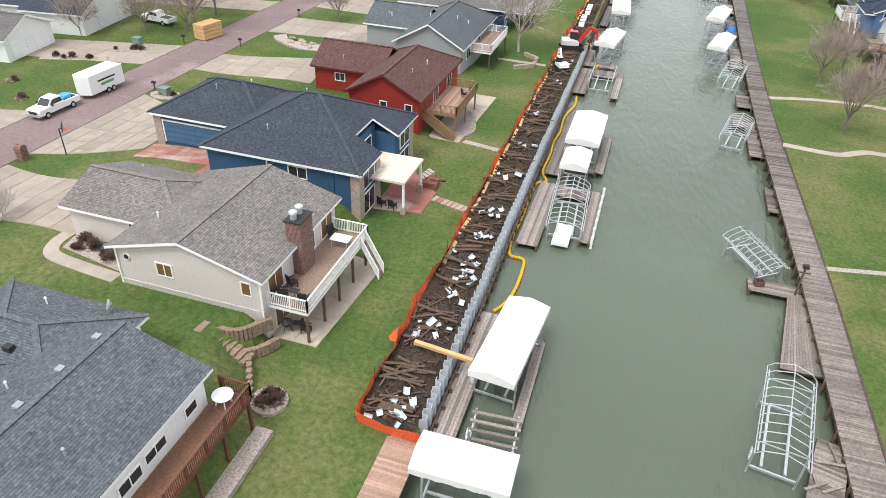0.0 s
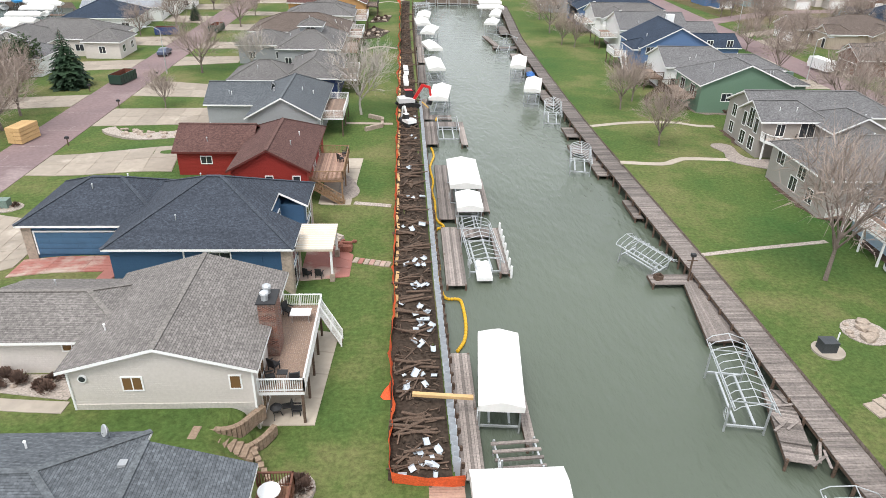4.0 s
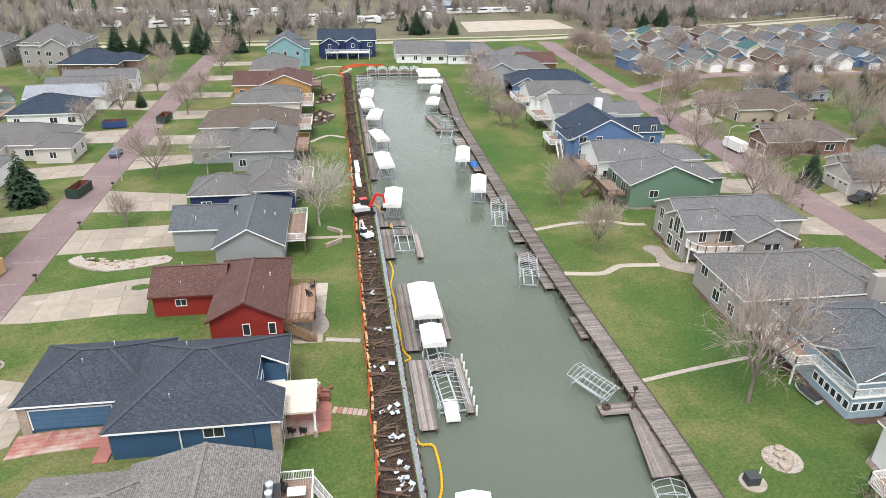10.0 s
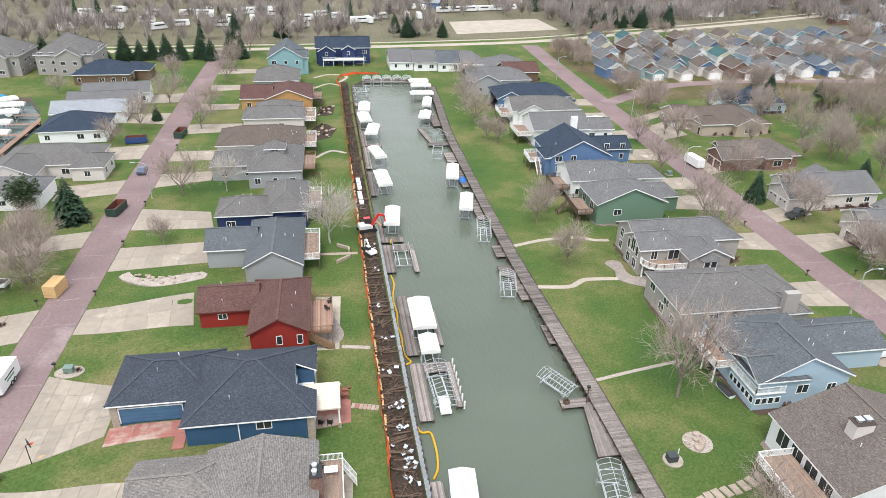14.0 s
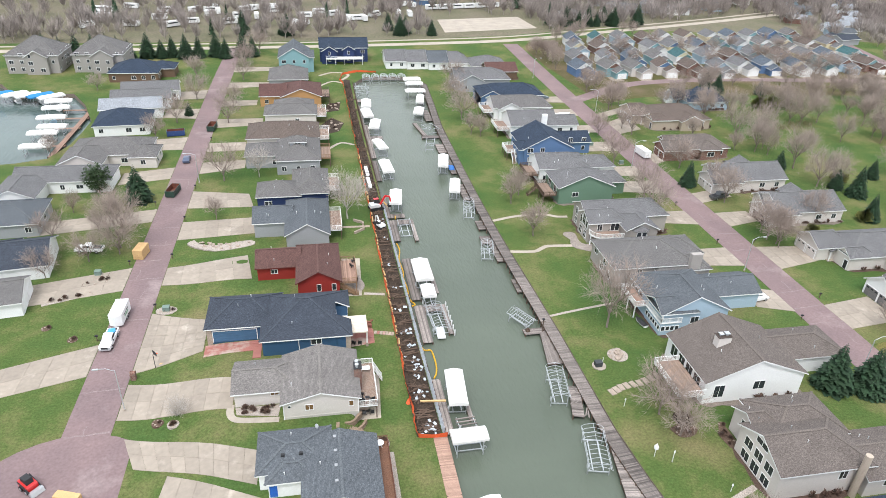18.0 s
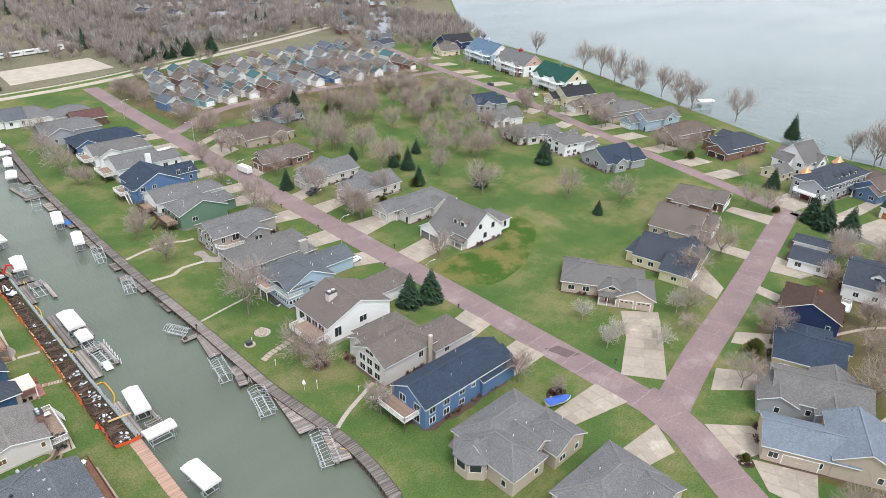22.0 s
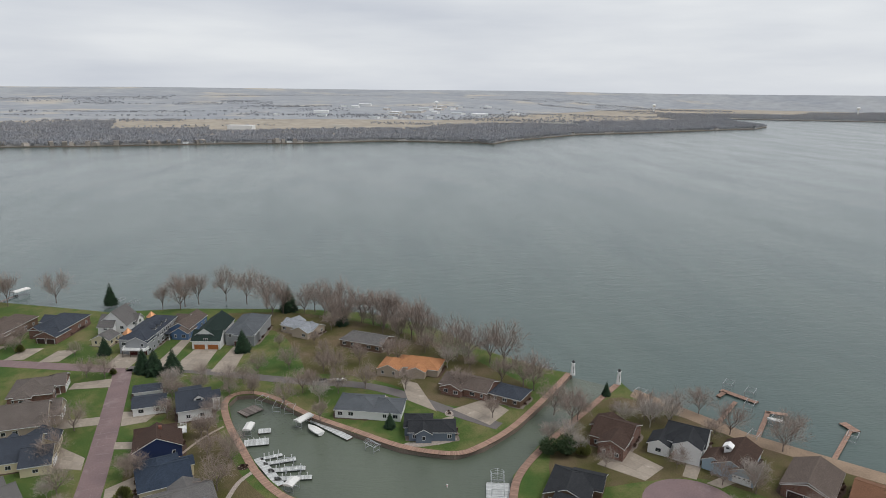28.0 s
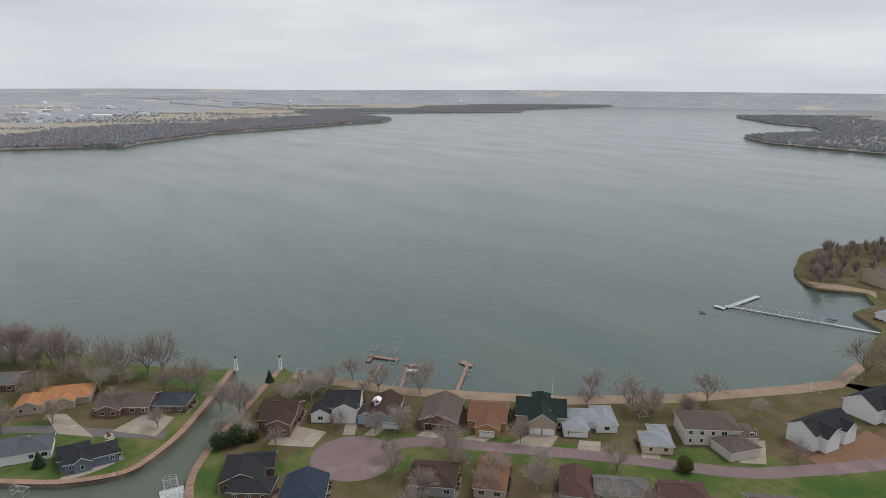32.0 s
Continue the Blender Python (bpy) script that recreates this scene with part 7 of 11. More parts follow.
for x, y in ((29.6, 52), (31, 52), (30.2, 56), (30.8, 60)):
    part("dock_post", Build().rod((x, y, -3.2), (x, y, -0.85), 0.09, n=7), LOGWOOD, td)
lp = thing("dock_lamp_post", pose(31.4, 61.6, -0.9), "short timber post with a box lamp on the dock", "lamp post")
part("post", Build().box(-0.07, 0.07, -0.07, 0.07, -0.1, 2.6), LOGWOOD, lp)
part("lamp", Build().box(-0.22, 0.22, -0.18, 0.18, 2.6, 2.9), DARK, lp)
part("arm", Build().box(-0.5, 0.5, -0.04, 0.04, 2.1, 2.2), LOGWOOD, lp)
bx = thing("wooden_crate", pose(28.6, 62.0, -0.98, 0, 0, 12), "small open wooden crate on the dock", "crate")
for s in (-0.35, 0.35):
    part("side_panel", Build().box(s - 0.03, s + 0.03, -0.3, 0.3, 0, 0.5), LOGWOOD, bx)
    part("side_panel", Build().box(-0.32, 0.32, s * 0.86 - 0.03, s * 0.86 + 0.03, 0, 0.45), LOGWOOD, bx)
for k in range(7):
    ob = part("fender_post", Build().rod((14.55, 63.4 + 1.6 * k, -2.6), (14.55, 63.4 + 1.6 * k, -0.35), 0.13, n=8).rod((14.55, 63.4 + 1.6 * k, -0.35), (14.55, 63.4 + 1.6 * k, -0.22), 0.13, 0.03, n=8), WHITE)
    tagged(ob, "white fender post beside a plank dock", "post", "fender posts")


# ---- trees ----
def branch_tree(seed, height, spread, levels=4, low=0.2, fan=4, twig=0.0105):
    """Branches of a bare tree: trunk with limbs, and the finer crown."""
    rng = random.Random(seed)
    wood, fine = Build(), Build()

    def grow(p, d, length, r, lv):
        q = p + d * length
        bend = Vector((rng.uniform(-1, 1), rng.uniform(-1, 1), rng.uniform(-0.2, 0.6))) * 0.12
        mid = p + d * length * 0.5 + bend * length * 0.5
        tgt = wood if lv < 2 else fine
        sides = 7 if lv == 0 else (5 if lv == 1 else 3)
        r = max(r, twig)
        if lv < 2:
            tgt.rod(p, mid, r, r * 0.82, sides)
            tgt.rod(mid, q, r * 0.82, r * 0.6, sides)
        else:
            side = d.orthogonal().normalized()
            side = Matrix.Rotation(rng.uniform(0, 6.28), 3, d) @ side * r * 1.15
            tgt.add([p - side, p + side, mid, q], [(0, 1, 2), (1, 3, 2)] if lv < 4 else [(0, 1, 3)])
        if lv >= levels:
            return
        n = fan + (4 if lv == 0 else 3 if lv < 3 else 2)
        base = rng.uniform(0, 6.28)
        for i in range(n):
            along = rng.uniform(0.35, 1.0) if lv else rng.uniform(0.55, 1.0)
            if i == 0:
                along = 1.0
            s = (p.lerp(mid, along * 2) if along < 0.5 else mid.lerp(q, along * 2 - 1))
            az = base + i * 2.4 + rng.uniform(-0.4, 0.4)
            side = d.orthogonal().normalized()
            side = Matrix.Rotation(az, 3, d) @ side
            open_ = rng.uniform(0.6, 1.3) * spread
            nd = (d + side * open_ + Vector((0, 0, 0.1 if lv == 0 else 0.2))).normalized()
            grow(s, nd, length * rng.uniform(0.55, 0.82) * (1.0 if lv else 1.75), r * rng.uniform(0.42, 0.54), lv + 1)

    grow(Vector((0, 0, -0.15)), Vector((rng.uniform(-0.05, 0.05), rng.uniform(-0.05, 0.05), 1)).normalized(), height * low * 1.25, height * 0.0165, 0)
    top = max(v[2] for v in fine.v)
    s = height / top
    for b in (wood, fine):
        b.v = [(x * s, y * s, z * s) for x, y, z in b.v]
    return wood, fine


TREES = []
for k, (hgt, spr, mats, label) in enumerate(((9.5, 0.84, (BARK, TWIG), "bare spreading deciduous tree with brown twigs"), (8.0, 0.95, (BARK, TWIG), "bare rounded deciduous tree with fine twigs"), (11.0, 0.72, (BARK, TWIG), "tall bare deciduous tree with grey-brown twigs"), (9.0, 0.76, (PALEBARK, PALEBARK), "pale-barked bare tree with fine whitish branches"), (7.0, 0.74, (BARK, TWIG), "small bare ornamental tree"))):
    wood, fine = branch_tree(11 + k, hgt, spr)
    TREES.append((wood.mesh("trunk", mats[0]), fine.mesh("crown", mats[1]), hgt, label))


def spruce_mesh(seed, h, r):
    rng = random.Random(seed)
    b = Build()
    n = 26
    for i in range(n):
        t = i / (n - 1)
        z = h * (0.05 + 0.93 * t)
        rad = r * (1 - t) ** 0.85 * rng.uniform(0.85, 1.1) + 0.08
        m = max(5, int(15 * (1 - t) + 5))
        for j in range(m):
            a = 2 * math.pi * (j + rng.random()) / m
            rr = rad * rng.uniform(0.75, 1.12)
            tip = Vector((math.cos(a) * rr, math.sin(a) * rr, z - rr * 0.28))
            root = Vector((math.cos(a) * rr * 0.1, math.sin(a) * rr * 0.1, z))
            side = Vector((-math.sin(a), math.cos(a), 0)) * rr * rng.uniform(0.2, 0.3)
            for s0, s1, drop in ((0.3, 0.75, 0.12), (0.6, 1.0, 0.1)):
                p, q = root.lerp(tip, s0 - 0.25), root.lerp(tip, s1)
                mid = p.lerp(q, 0.55) + Vector((0, 0, 0.08))
                b.add([p, mid + side - Vector((0, 0, drop)), q, mid - side - Vector((0, 0, drop))], [(0, 1, 2), (0, 2, 3)])
                b.add([mid + side * 0.5, q + side * 0.6 - Vector((0, 0, 0.2)), q - Vector((0, 0, 0.3))], [(0, 1, 2)])
    return b


SPRUCE = [(Build().rod((0, 0, -0.2), (0, 0, 8.5), 0.2, 0.03, 7).mesh("trunk", BARK), spruce_mesh(3 + k, 9.0, 2.9 - 0.5 * k).mesh("crown", NEEDLE)) for k in range(2)]


GROVE = []


def tree(kind, x, y, size, slim=0.95, name="bare_tree", group="bare trees"):
    trunk, crown, hgt, label = TREES[kind]
    s = 1.5 * size / hgt
    if (x > 90 and y > 165) or x > 296:
        GROVE.append((kind, pose(x, y, 0, 0, 0, (x * 37 + y * 53) % 360) @ Matrix.Diagonal((s * slim, s * slim, s, 1))))
        return None
    ob = thing(name, pose(x, y, 0, 0, 0, (x * 37 + y * 53) % 360) @ Matrix.Diagonal((s * slim, s * slim, s, 1)), label, "tree", group)
    part("trunk", trunk, None, ob)
    part("crown", crown, None, ob)
    return ob


def spruce(x, y, size, kind=0):
    s = size / 9.0
    ob = thing("spruce_tree", pose(x, y, 0, 0, 0, (x * 31 + y * 17) % 360) @ Matrix.Diagonal((s * 1.3, s * 1.3, s * 1.08, 1)), "dark green conical spruce tree on the lawn", "tree", "spruces")
    part("trunk", SPRUCE[kind][0], None, ob)
    part("crown", SPRUCE[kind][1], None, ob)
    return ob


# single trees on the lots: kind, x, y, height
for k, x, y, s in (
    (3, -2.9, 112.0, 9.5), (0, -34.8, 138.4, 8.5), (4, -34.3, 114.7, 5.0), (3, -25.6, 140, 6.5), (0, -53.5, 102.8, 9), (2, -54.5, 110, 9), (0, -54.6, 188, 8), (0, -51.6, 214, 8), (0, -38, 187, 8), (1, -33, 285, 9), (1, -38, 205, 7), (0, -37, 240, 8), (1, -38, 262, 8), (2, -55, 240, 8),
    (4, 40.6, 97.8, 7.5), (2, 40.1, 116, 6.5), (4, 43.5, 121, 6.5), (0, 41.1, 185, 9), (4, 41, 169.6, 6), (4, 43.5, 167, 6), (1, 46, 228, 8), (0, 42, 205, 8), (0, 74.4, 104.6, 8.5), (0, 84, 165, 7), (0, 77, 115, 9), (1, 79, 140, 8), (0, 98, 135, 8), (1, 96, 165, 8), (0, 99, 192, 9), (1, 101, 118, 7),
    (1, 42.9, 36, 7.5), (1, 44, 31, 6.5), (4, 98.7, 51, 7), (4, 45.1, 11.5, 6.5), (4, 73.2, 0, 6.5), (3, 102.9, 4.6, 4.5), (3, 97.7, -6, 4.5), (3, 101.4, -6.3, 5), (3, 106, -14, 5), (3, 124, -9, 4.5), (0, 126, -11, 7.5), (1, 118, -15, 4), (4, 76, -8, 3.5),
    (0, 115.6, 98, 7), (1, 142.6, 75, 9.5), (0, 163.6, 54, 8.5), (0, 174, 39, 8), (2, 210, 154, 8), (1, 207, 188, 9), (0, 142.8, -3, 8), (0, 163, -2, 8), (0, 206, 9, 6.5), (1, 168, -30, 6), (1, 154, -46, 6.5), (1, 140, -55, 7), (0, 86, -62, 7), (1, 131, -30, 7), (0, 205, 2, 7), (1, 158, 2, 7),
    (0, 205, -68, 8), (0, 197, -86, 9), (1, 183, -98, 8), (4, 160, -82, 6.5), (1, 188, -47, 8), (0, 203, -56, 7), (0, 208, -112, 9), (1, 181, -113, 7), (1, 178, -134, 7), (4, 155, -141, 7), (0, 148, -167, 10), (1, 149, -214, 8), (1, 147, -203, 8), (0, 134, -217, 9), (1, 128, -235, 8), (0, 122, -228, 9),
    (0, 90.5, -193, 6), (0, 86, -213, 7.5), (1, 81.5, -280, 8), (1, 66, -282, 10), (1, 57, -283, 8), (1, 51, -309, 10), (3, 33, -314, 6), (0, 11.7, -296, 6), (0, 24, -381, 14), (3, 57.4, -228, 6), (3, 50, -218, 7), (0, 18, -395, 12), (1, 68, -190, 7), (1, 58, -205, 7), (1, 155, -163, 9), (1, 150, -170, 8),
    (3, 62, -213, 7), (0, 178, -158, 11), (1, 174, -161, 10), (2, 181, -150, 9),
):
    tree(k, x, y, s)
for x, y, s in ((-65.5, 91.5, 5.5), (-58.7, 97.3, 6), (-53.1, 99.9, 6.5), (-68.8, 108, 6), (-60.2, 111.3, 4.5), (-59.8, 118.9, 5.5), (-68.5, 122.2, 4.5), (-85.3, 161.4, 5), (-58.7, 174.4, 6), (-88.7, 227.8, 5.5), (70, 20, 4)):
    tree(0 if s > 5 else 4, x, y, s)
tree(1, 43.8, 60.0, 12.2, 0.72)
tree(3, -32.7, 45.4, 3.4)
# along the lake shore
rng = random.Random(21)
for x, y in ((306, 59), (300, 80), (311, 92), (318, 108), (325, 125), (329, 140), (290, -7), (293, -15), (300, -28), (291, -38), (275, -60), (276, -76), (260, -90), (257, -98), (249, -109), (246, -114), (234, -121), (222, -130), (209, -136), (205, -142), (201, -148), (197, -154), (268, -84), (254, -103), (241, -117), (229, -126), (283, -50), (345, 215), (338, 170), (334, 155)):
    tree(rng.choice([0, 2, 1]), x + rng.uniform(-2, 2), y + rng.uniform(-2, 2), rng.uniform(12, 15.5), rng.uniform(0.7, 0.85))
    if rng.random() < 0.6:
        tree(rng.choice([0, 2]), x - 3 + rng.uniform(-4, 2), y + 6 + rng.uniform(-3, 3), rng.uniform(8, 13), 0.8)
for x, y, s, k in ((-54.4, 127.2, 9.5, 0), (-51.8, 196, 4.5, 0), (76, 38, 9.0, 0), (81.6, 36.3, 9.0, 0), (94.1, 122.6, 7.5, 1), (150.6, 214, 8, 0), (155, 212, 8, 0), (129.4, 131.7, 6, 0), (139.5, 110.7, 9, 1), (137, 116, 6, 0), (132, 96.3, 7.5, 1), (172, 208, 6, 0), (204.8, 118, 3.5, 0), (185, 81.5, 10, 0), (159.9, 39, 5, 0), (209, -11, 10, 0), (206.5, -16, 10.5, 0), (206.3, -23, 10.5, 0), (229.9, 10.2, 8, 0), (226.6, -46.8, 10, 0), (279, -62, 13, 0), (255, -89, 10, 1), (153.9, 122, 6, 0), (148, 81, 8, 0), (152.6, -105.2, 5.5, 0), (167.2, -187, 5.5, 1), (300, 30, 11, 1)):
    spruce(x, y, s, k)
rng = random.Random(8)
for k in range(17):
    spruce(-125 + 5.6 * k + rng.uniform(-1.5, 1.5), 277 + rng.uniform(-3, 3), rng.uniform(8, 11), rng.randrange(2))
for k in range(26):
    cx, cy = ((150, 345), (175, 352), (40, 330), (-30, 325), (230, 420), (120, 430))[k % 6]
    spruce(cx + rng.uniform(-14, 14), cy + rng.uniform(-8, 10), rng.uniform(8, 12), rng.randrange(2))
for x, y, w, hh in ((129.6, -153.2, 3.0, 5.0), (128.6, -158.6, 3.2, 6.2), (-65.4, 134, 3.2, 7.0)):
    pine = thing("pine_tree", pose(x, y, 0, 0, 0, x * 7 % 360), "rounded dark green pine tree with dense needles", "tree", "pines")
    part("trunk", Build().rod((0, 0, -0.2), (0, 0, hh * 0.8), 0.2, 0.05, 7), BARK, pine)
    crown = Build()
    for k in range(2400):
        a, e, z = rng.uniform(0, 6.28), rng.random() ** 0.35, rng.uniform(-1, 1)
        c = Vector((math.cos(a) * w * e * (1 - z * z) ** 0.5, math.sin(a) * w * e * (1 - z * z) ** 0.5, hh * (0.53 + 0.45 * z * e)))
        c *= 1 + 0.18 * math.sin(a * 5 + z * 7)
        o, t = Vector((rng.uniform(-1, 1), rng.uniform(-1, 1), rng.uniform(-0.2, 1))) * 0.5, Vector((rng.uniform(-1, 1), rng.uniform(-1, 1), rng.uniform(-0.5, 0.5))) * 0.3
        crown.add([c - t, c + t, c + o], [(0, 1, 2)])
    part("crown", crown, shade("pine_needles", (0.03, 0.055, 0.022), rough=0.85, vary=0.35, scale=0.6, fine=3, bump=0, tint=(0.055, 0.07, 0.025)), pine)
# groves on the common and round the cottages
for k in range(125):
    while True:
        zone = rng.random()
        if zone < 0.45:
            x, y = rng.uniform(125, 205), rng.uniform(95, 205)
        elif zone < 0.74:
            x, y = rng.uniform(95, 300), rng.uniform(205, 330)
        elif zone < 0.82:
            x, y = rng.uniform(94, 106), rng.uniform(195, 300)
        else:
            x, y = rng.uniform(200, 235), rng.uniform(160, 260)
        if not (100 < x < 128 and 90 < y < 190):
            break
    tree(rng.choice([0, 0, 1, 2]), x, y, rng.uniform(6.5, 10.5) if y < 205 else rng.uniform(5.5, 8.5), rng.uniform(0.68, 0.9))


# trees between the houses
STREETS = [smoothed(line, 3) for line in (RIGHT_STREET, CROSS_STREET, SOUTH_STREET, LAKE_STREET, LANE, SOUTH_EAST, COTTAGE_STREET)]
rng = random.Random(63)
for (x0, x1, y0, y1), count in (((150, 262, -145, -60), 22), ((95, 170, -235, -150), 16), ((20, 100, -310, -175), 26), ((95, 200, -62, -24), 18), ((228, 272, 18, 150), 18), ((100, 285, 205, 325), 14), ((95, 125, 60, 195), 9)):
    made = 0
    while made < count:
        x, y = rng.uniform(x0, x1), rng.uniform(y0, y1)
        if not inside((x, y), LAND) or not inside((x + 5, y - 4), LAND) or any(math.hypot(x - a, y - b) < r + 1 for a, b, r in FOOT) or any(math.hypot(x - p[0], y - p[1]) < 6 for line in STREETS for p in line) or math.hypot(x - 98.5, y + 185) < 16:
            continue
        tree(rng.choice([0, 1, 1, 4, 4, 3]), x, y, rng.uniform(5, 8.2))
        made += 1


def grove(name, spots, label):
    """Far trees joined into one mesh, with bark and twigs as its two materials."""
    v, f, slot, k = [], [], [], 0
    for kind, m in spots:
        for which in (0, 1):
            data = TREES[kind][which]
            co = np.empty(len(data.vertices) * 3)
            data.vertices.foreach_get("co", co)
            co = co.reshape(-1, 3) @ np.array(m.to_3x3()).T + np.array(m.translation)
            v += co.tolist()
            f += [[k + i for i in p.vertices] for p in data.polygons]
            slot += [which] * len(data.polygons)
            k += len(co)
    mesh = bpy.data.meshes.new(name)
    mesh.from_pydata(v, [], f)
    for material in (BARK, TWIG):
        mesh.materials.append(material)
    mesh.polygons.foreach_set("material_index", slot)
    return tagged(new(name, mesh), label, "woods", kind="stuff")


grove("cottage_grove", GROVE, "bare brown trees between the cottages and along the far lake shore")


GREYTWIG = shade("grey_twigs", (0.32, 0.28, 0.258), rough=0.95, vary=0.3, scale=0.015, fine=0.15, bump=0, tint=(0.21, 0.175, 0.155), blotch=0.9, island=0.3)


# far woods: many small bare trees in one mesh
def woods(name, spots, label, height=(8, 12), blades=95, seed=3, material=None, thick=2.6, trunks=True, broad=(0.26, 0.4)):
    rs = np.random.RandomState(seed)
    n = len(spots)
    spots = np.array(spots, float)
    h = rs.uniform(*height, n)
    # each blade is a thin branch that rises from the stem and fans outwards
    u = rs.normal(size=(n, blades, 3))
    u /= np.linalg.norm(u, axis=2, keepdims=True)
    u *= rs.uniform(0.25, 1.0, (n, blades, 1)) ** 0.45
    hh = h[:, None]
    slim = rs.uniform(*broad, (n, 1))
    tip = np.stack([u[..., 0] * slim * hh, u[..., 1] * slim * hh, (0.66 + 0.34 * u[..., 2]) * hh], 2)
    near = rs.uniform(0.3, 0.85, (n, blades))
    root = np.stack([tip[..., 0] * (1 - near), tip[..., 1] * (1 - near), np.minimum(tip[..., 2] * (1 - near * 0.72), 0.6 * hh)], 2)
    s = np.cross(tip - root, rs.normal(size=u.shape))
    s /= np.linalg.norm(s, axis=2, keepdims=True) + 1e-6
    wid = hh[..., None] * 0.0095 * thick
    base = np.concatenate([spots[:, :2], spots[:, 2:3] if spots.shape[1] > 2 else np.zeros((n, 1))], 1)[:, None, :]
    v = np.stack([base + root + s * wid, base + root - s * wid, base + tip + s * wid * 0.35], 2).reshape(-1, 3)
    k = np.arange(n * blades) * 3
    f = np.stack([k, k + 1, k + 2], 1)
    b = Build()
    b.v, b.f = [tuple(p) for p in v.tolist()], [tuple(p) for p in f.tolist()]
    z0 = spots[:, 2] if spots.shape[1] > 2 else np.zeros(n)
    for (x, y), hh, z in zip(spots[:, :2], h, z0) if trunks else ():
        b.rod((x, y, z - 0.3), (x, y, z + hh * 0.6), hh * 0.017, hh * 0.007, 3)
    ob = part(name, b, material or TWIG)
    return tagged(ob, label, "woods", kind="stuff")


rng = random.Random(17)
ROAD_X, ROAD_Y = [p[0] for p in NORTH_ROAD], [p[1] for p in NORTH_ROAD]
camp = []
while len(camp) < 2000:
    x, y = rng.uniform(-420, 330), rng.uniform(305, 820)
    edge = float(np.interp(x, ROAD_X, ROAD_Y)) + 15
    if y > edge and not (58 < x < 122 and y < 380) and abs(x) < 40 + 0.85 * y and rng.random() < 1.15 - (y - edge) / 700 - (0.25 if -60 < x < 60 and y < edge + 22 else 0):
        camp.append((x, y))
for k in range(170):
    x = rng.uniform(-300, 330)
    y = float(np.interp(x, ROAD_X, ROAD_Y)) + rng.uniform(14, 75)
    if not (56 < x < 122 and y < 380):
        camp.append((x, y))
woods("campground_woods", camp, "grey-brown bare woods over the campground", (8, 14), blades=120, thick=1.15, material=GREYTWIG, broad=(0.32, 0.46))
# cottages half hidden among the trees of the north shore
rngn = random.Random(61)
HIDDEN = []
while len(HIDDEN) < 36:
    x, y = rngn.uniform(165, 540), rngn.uniform(318, 620)
    if inside((x + 22, y), LAND) and y > float(np.interp(x, ROAD_X, ROAD_Y)) + 24 and all(math.hypot(x - p, y - q) > 24 for p, q in HIDDEN):
        HIDDEN.append((x, y))
        w, d, two = rngn.uniform(10, 16), rngn.uniform(8, 11), rngn.random() < 0.4
        house(x, y, rngn.choice([-20, 8, 70, 98]), [block(0, 0, w, d, rngn.uniform(3.0, 5.4), "x", rngn.choice(["gg", "gh", "hh"]), 0.5)] + ([block(w * 0.2, -d * 0.3, 6.5, d * 0.8, 3.0, "y", "gg", 0.5)] if two else []), rngn.choice([S_WHITE, S_BEIGE, S_GREY, S_TAN]), rngn.choice([GREY, SLATE, NAVYROOF, WEATHER, BLACKROOF]), "small shingled house half hidden among bare trees", "", stack=0, group="houses in the woods")
north = []
while len(north) < 1900:
    x, y = rng.uniform(120, 640), 300 + 1000 * rng.random() ** 1.7
    if inside((x + 6, y), LAND) and y > float(np.interp(x, ROAD_X, ROAD_Y)) + 9 + (40 if x < 200 else 0) * (rng.random() < 0.6) and rng.random() < 1.1 - (y - 300) / 1150:
        if all(math.hypot(x - p, y - q) > 8.5 for p, q in HIDDEN):
            north.append((x, y))
strand = 0
while strand < 260:
    x, y = rng.uniform(285, 400), rng.uniform(268, 420)
    if inside((x + 4, y), LAND) and y > 288 - 0.3 * (x - 300) and all(math.hypot(x - a, y - b) > r for a, b, r in FOOT):
        north.append((x, y))
        strand += 1
woods("lakeside_woods", north, "dense bare woods on the north shore", (8, 14), blades=120, seed=5, thick=1.15, material=GREYTWIG, broad=(0.34, 0.5))
evergreen = Build()
for k in range(70):
    while True:
        x, y = rng.uniform(-380, 520), 320 + 420 * rng.random() ** 1.4
        x, y = (x + 60 * round(x / 60)) / 2 + rng.uniform(-6, 6), (y + 45 * round(y / 45)) / 2
        if inside((x + 10, y), LAND) and y > float(np.interp(x, ROAD_X, ROAD_Y)) + 14 and not (55 < x < 125 and y < 385):
            break
    hh = rng.uniform(8, 14)
    for i in range(9):
        z, r = hh * (0.1 + 0.1 * i), hh * 0.21 * (1 - 0.1 * i)
        for j in range(9):
            a, b = rng.uniform(0, 6.28), rng.uniform(0.25, 0.5)
            evergreen.add([(x, y, z + hh * 0.16), (x + r * math.cos(a - b), y + r * math.sin(a - b), z - 0.3), (x + 1.15 * r * math.cos(a), y + 1.15 * r * math.sin(a), z - 0.5), (x + r * math.cos(a + b), y + r * math.sin(a + b), z - 0.3)], [(0, 1, 2), (0, 2, 3)])
tagged(part("evergreen_woods", evergreen, NEEDLE), "dark spruces scattered through the bare northern woods", "woods", kind="stuff")
cape = []
while len(cape) < 300:
    x, y = rng.uniform(10, 140), rng.uniform(-760, -500)
    if inside((x + 6, y), LAND) and not (35 < x < 90 and -605 < y < -500) and not (x < 60 and y > -560):
        cape.append((x, y))
woods("cape_woods", cape, "dark bare woods on the southern cape", (9, 13), seed=6)
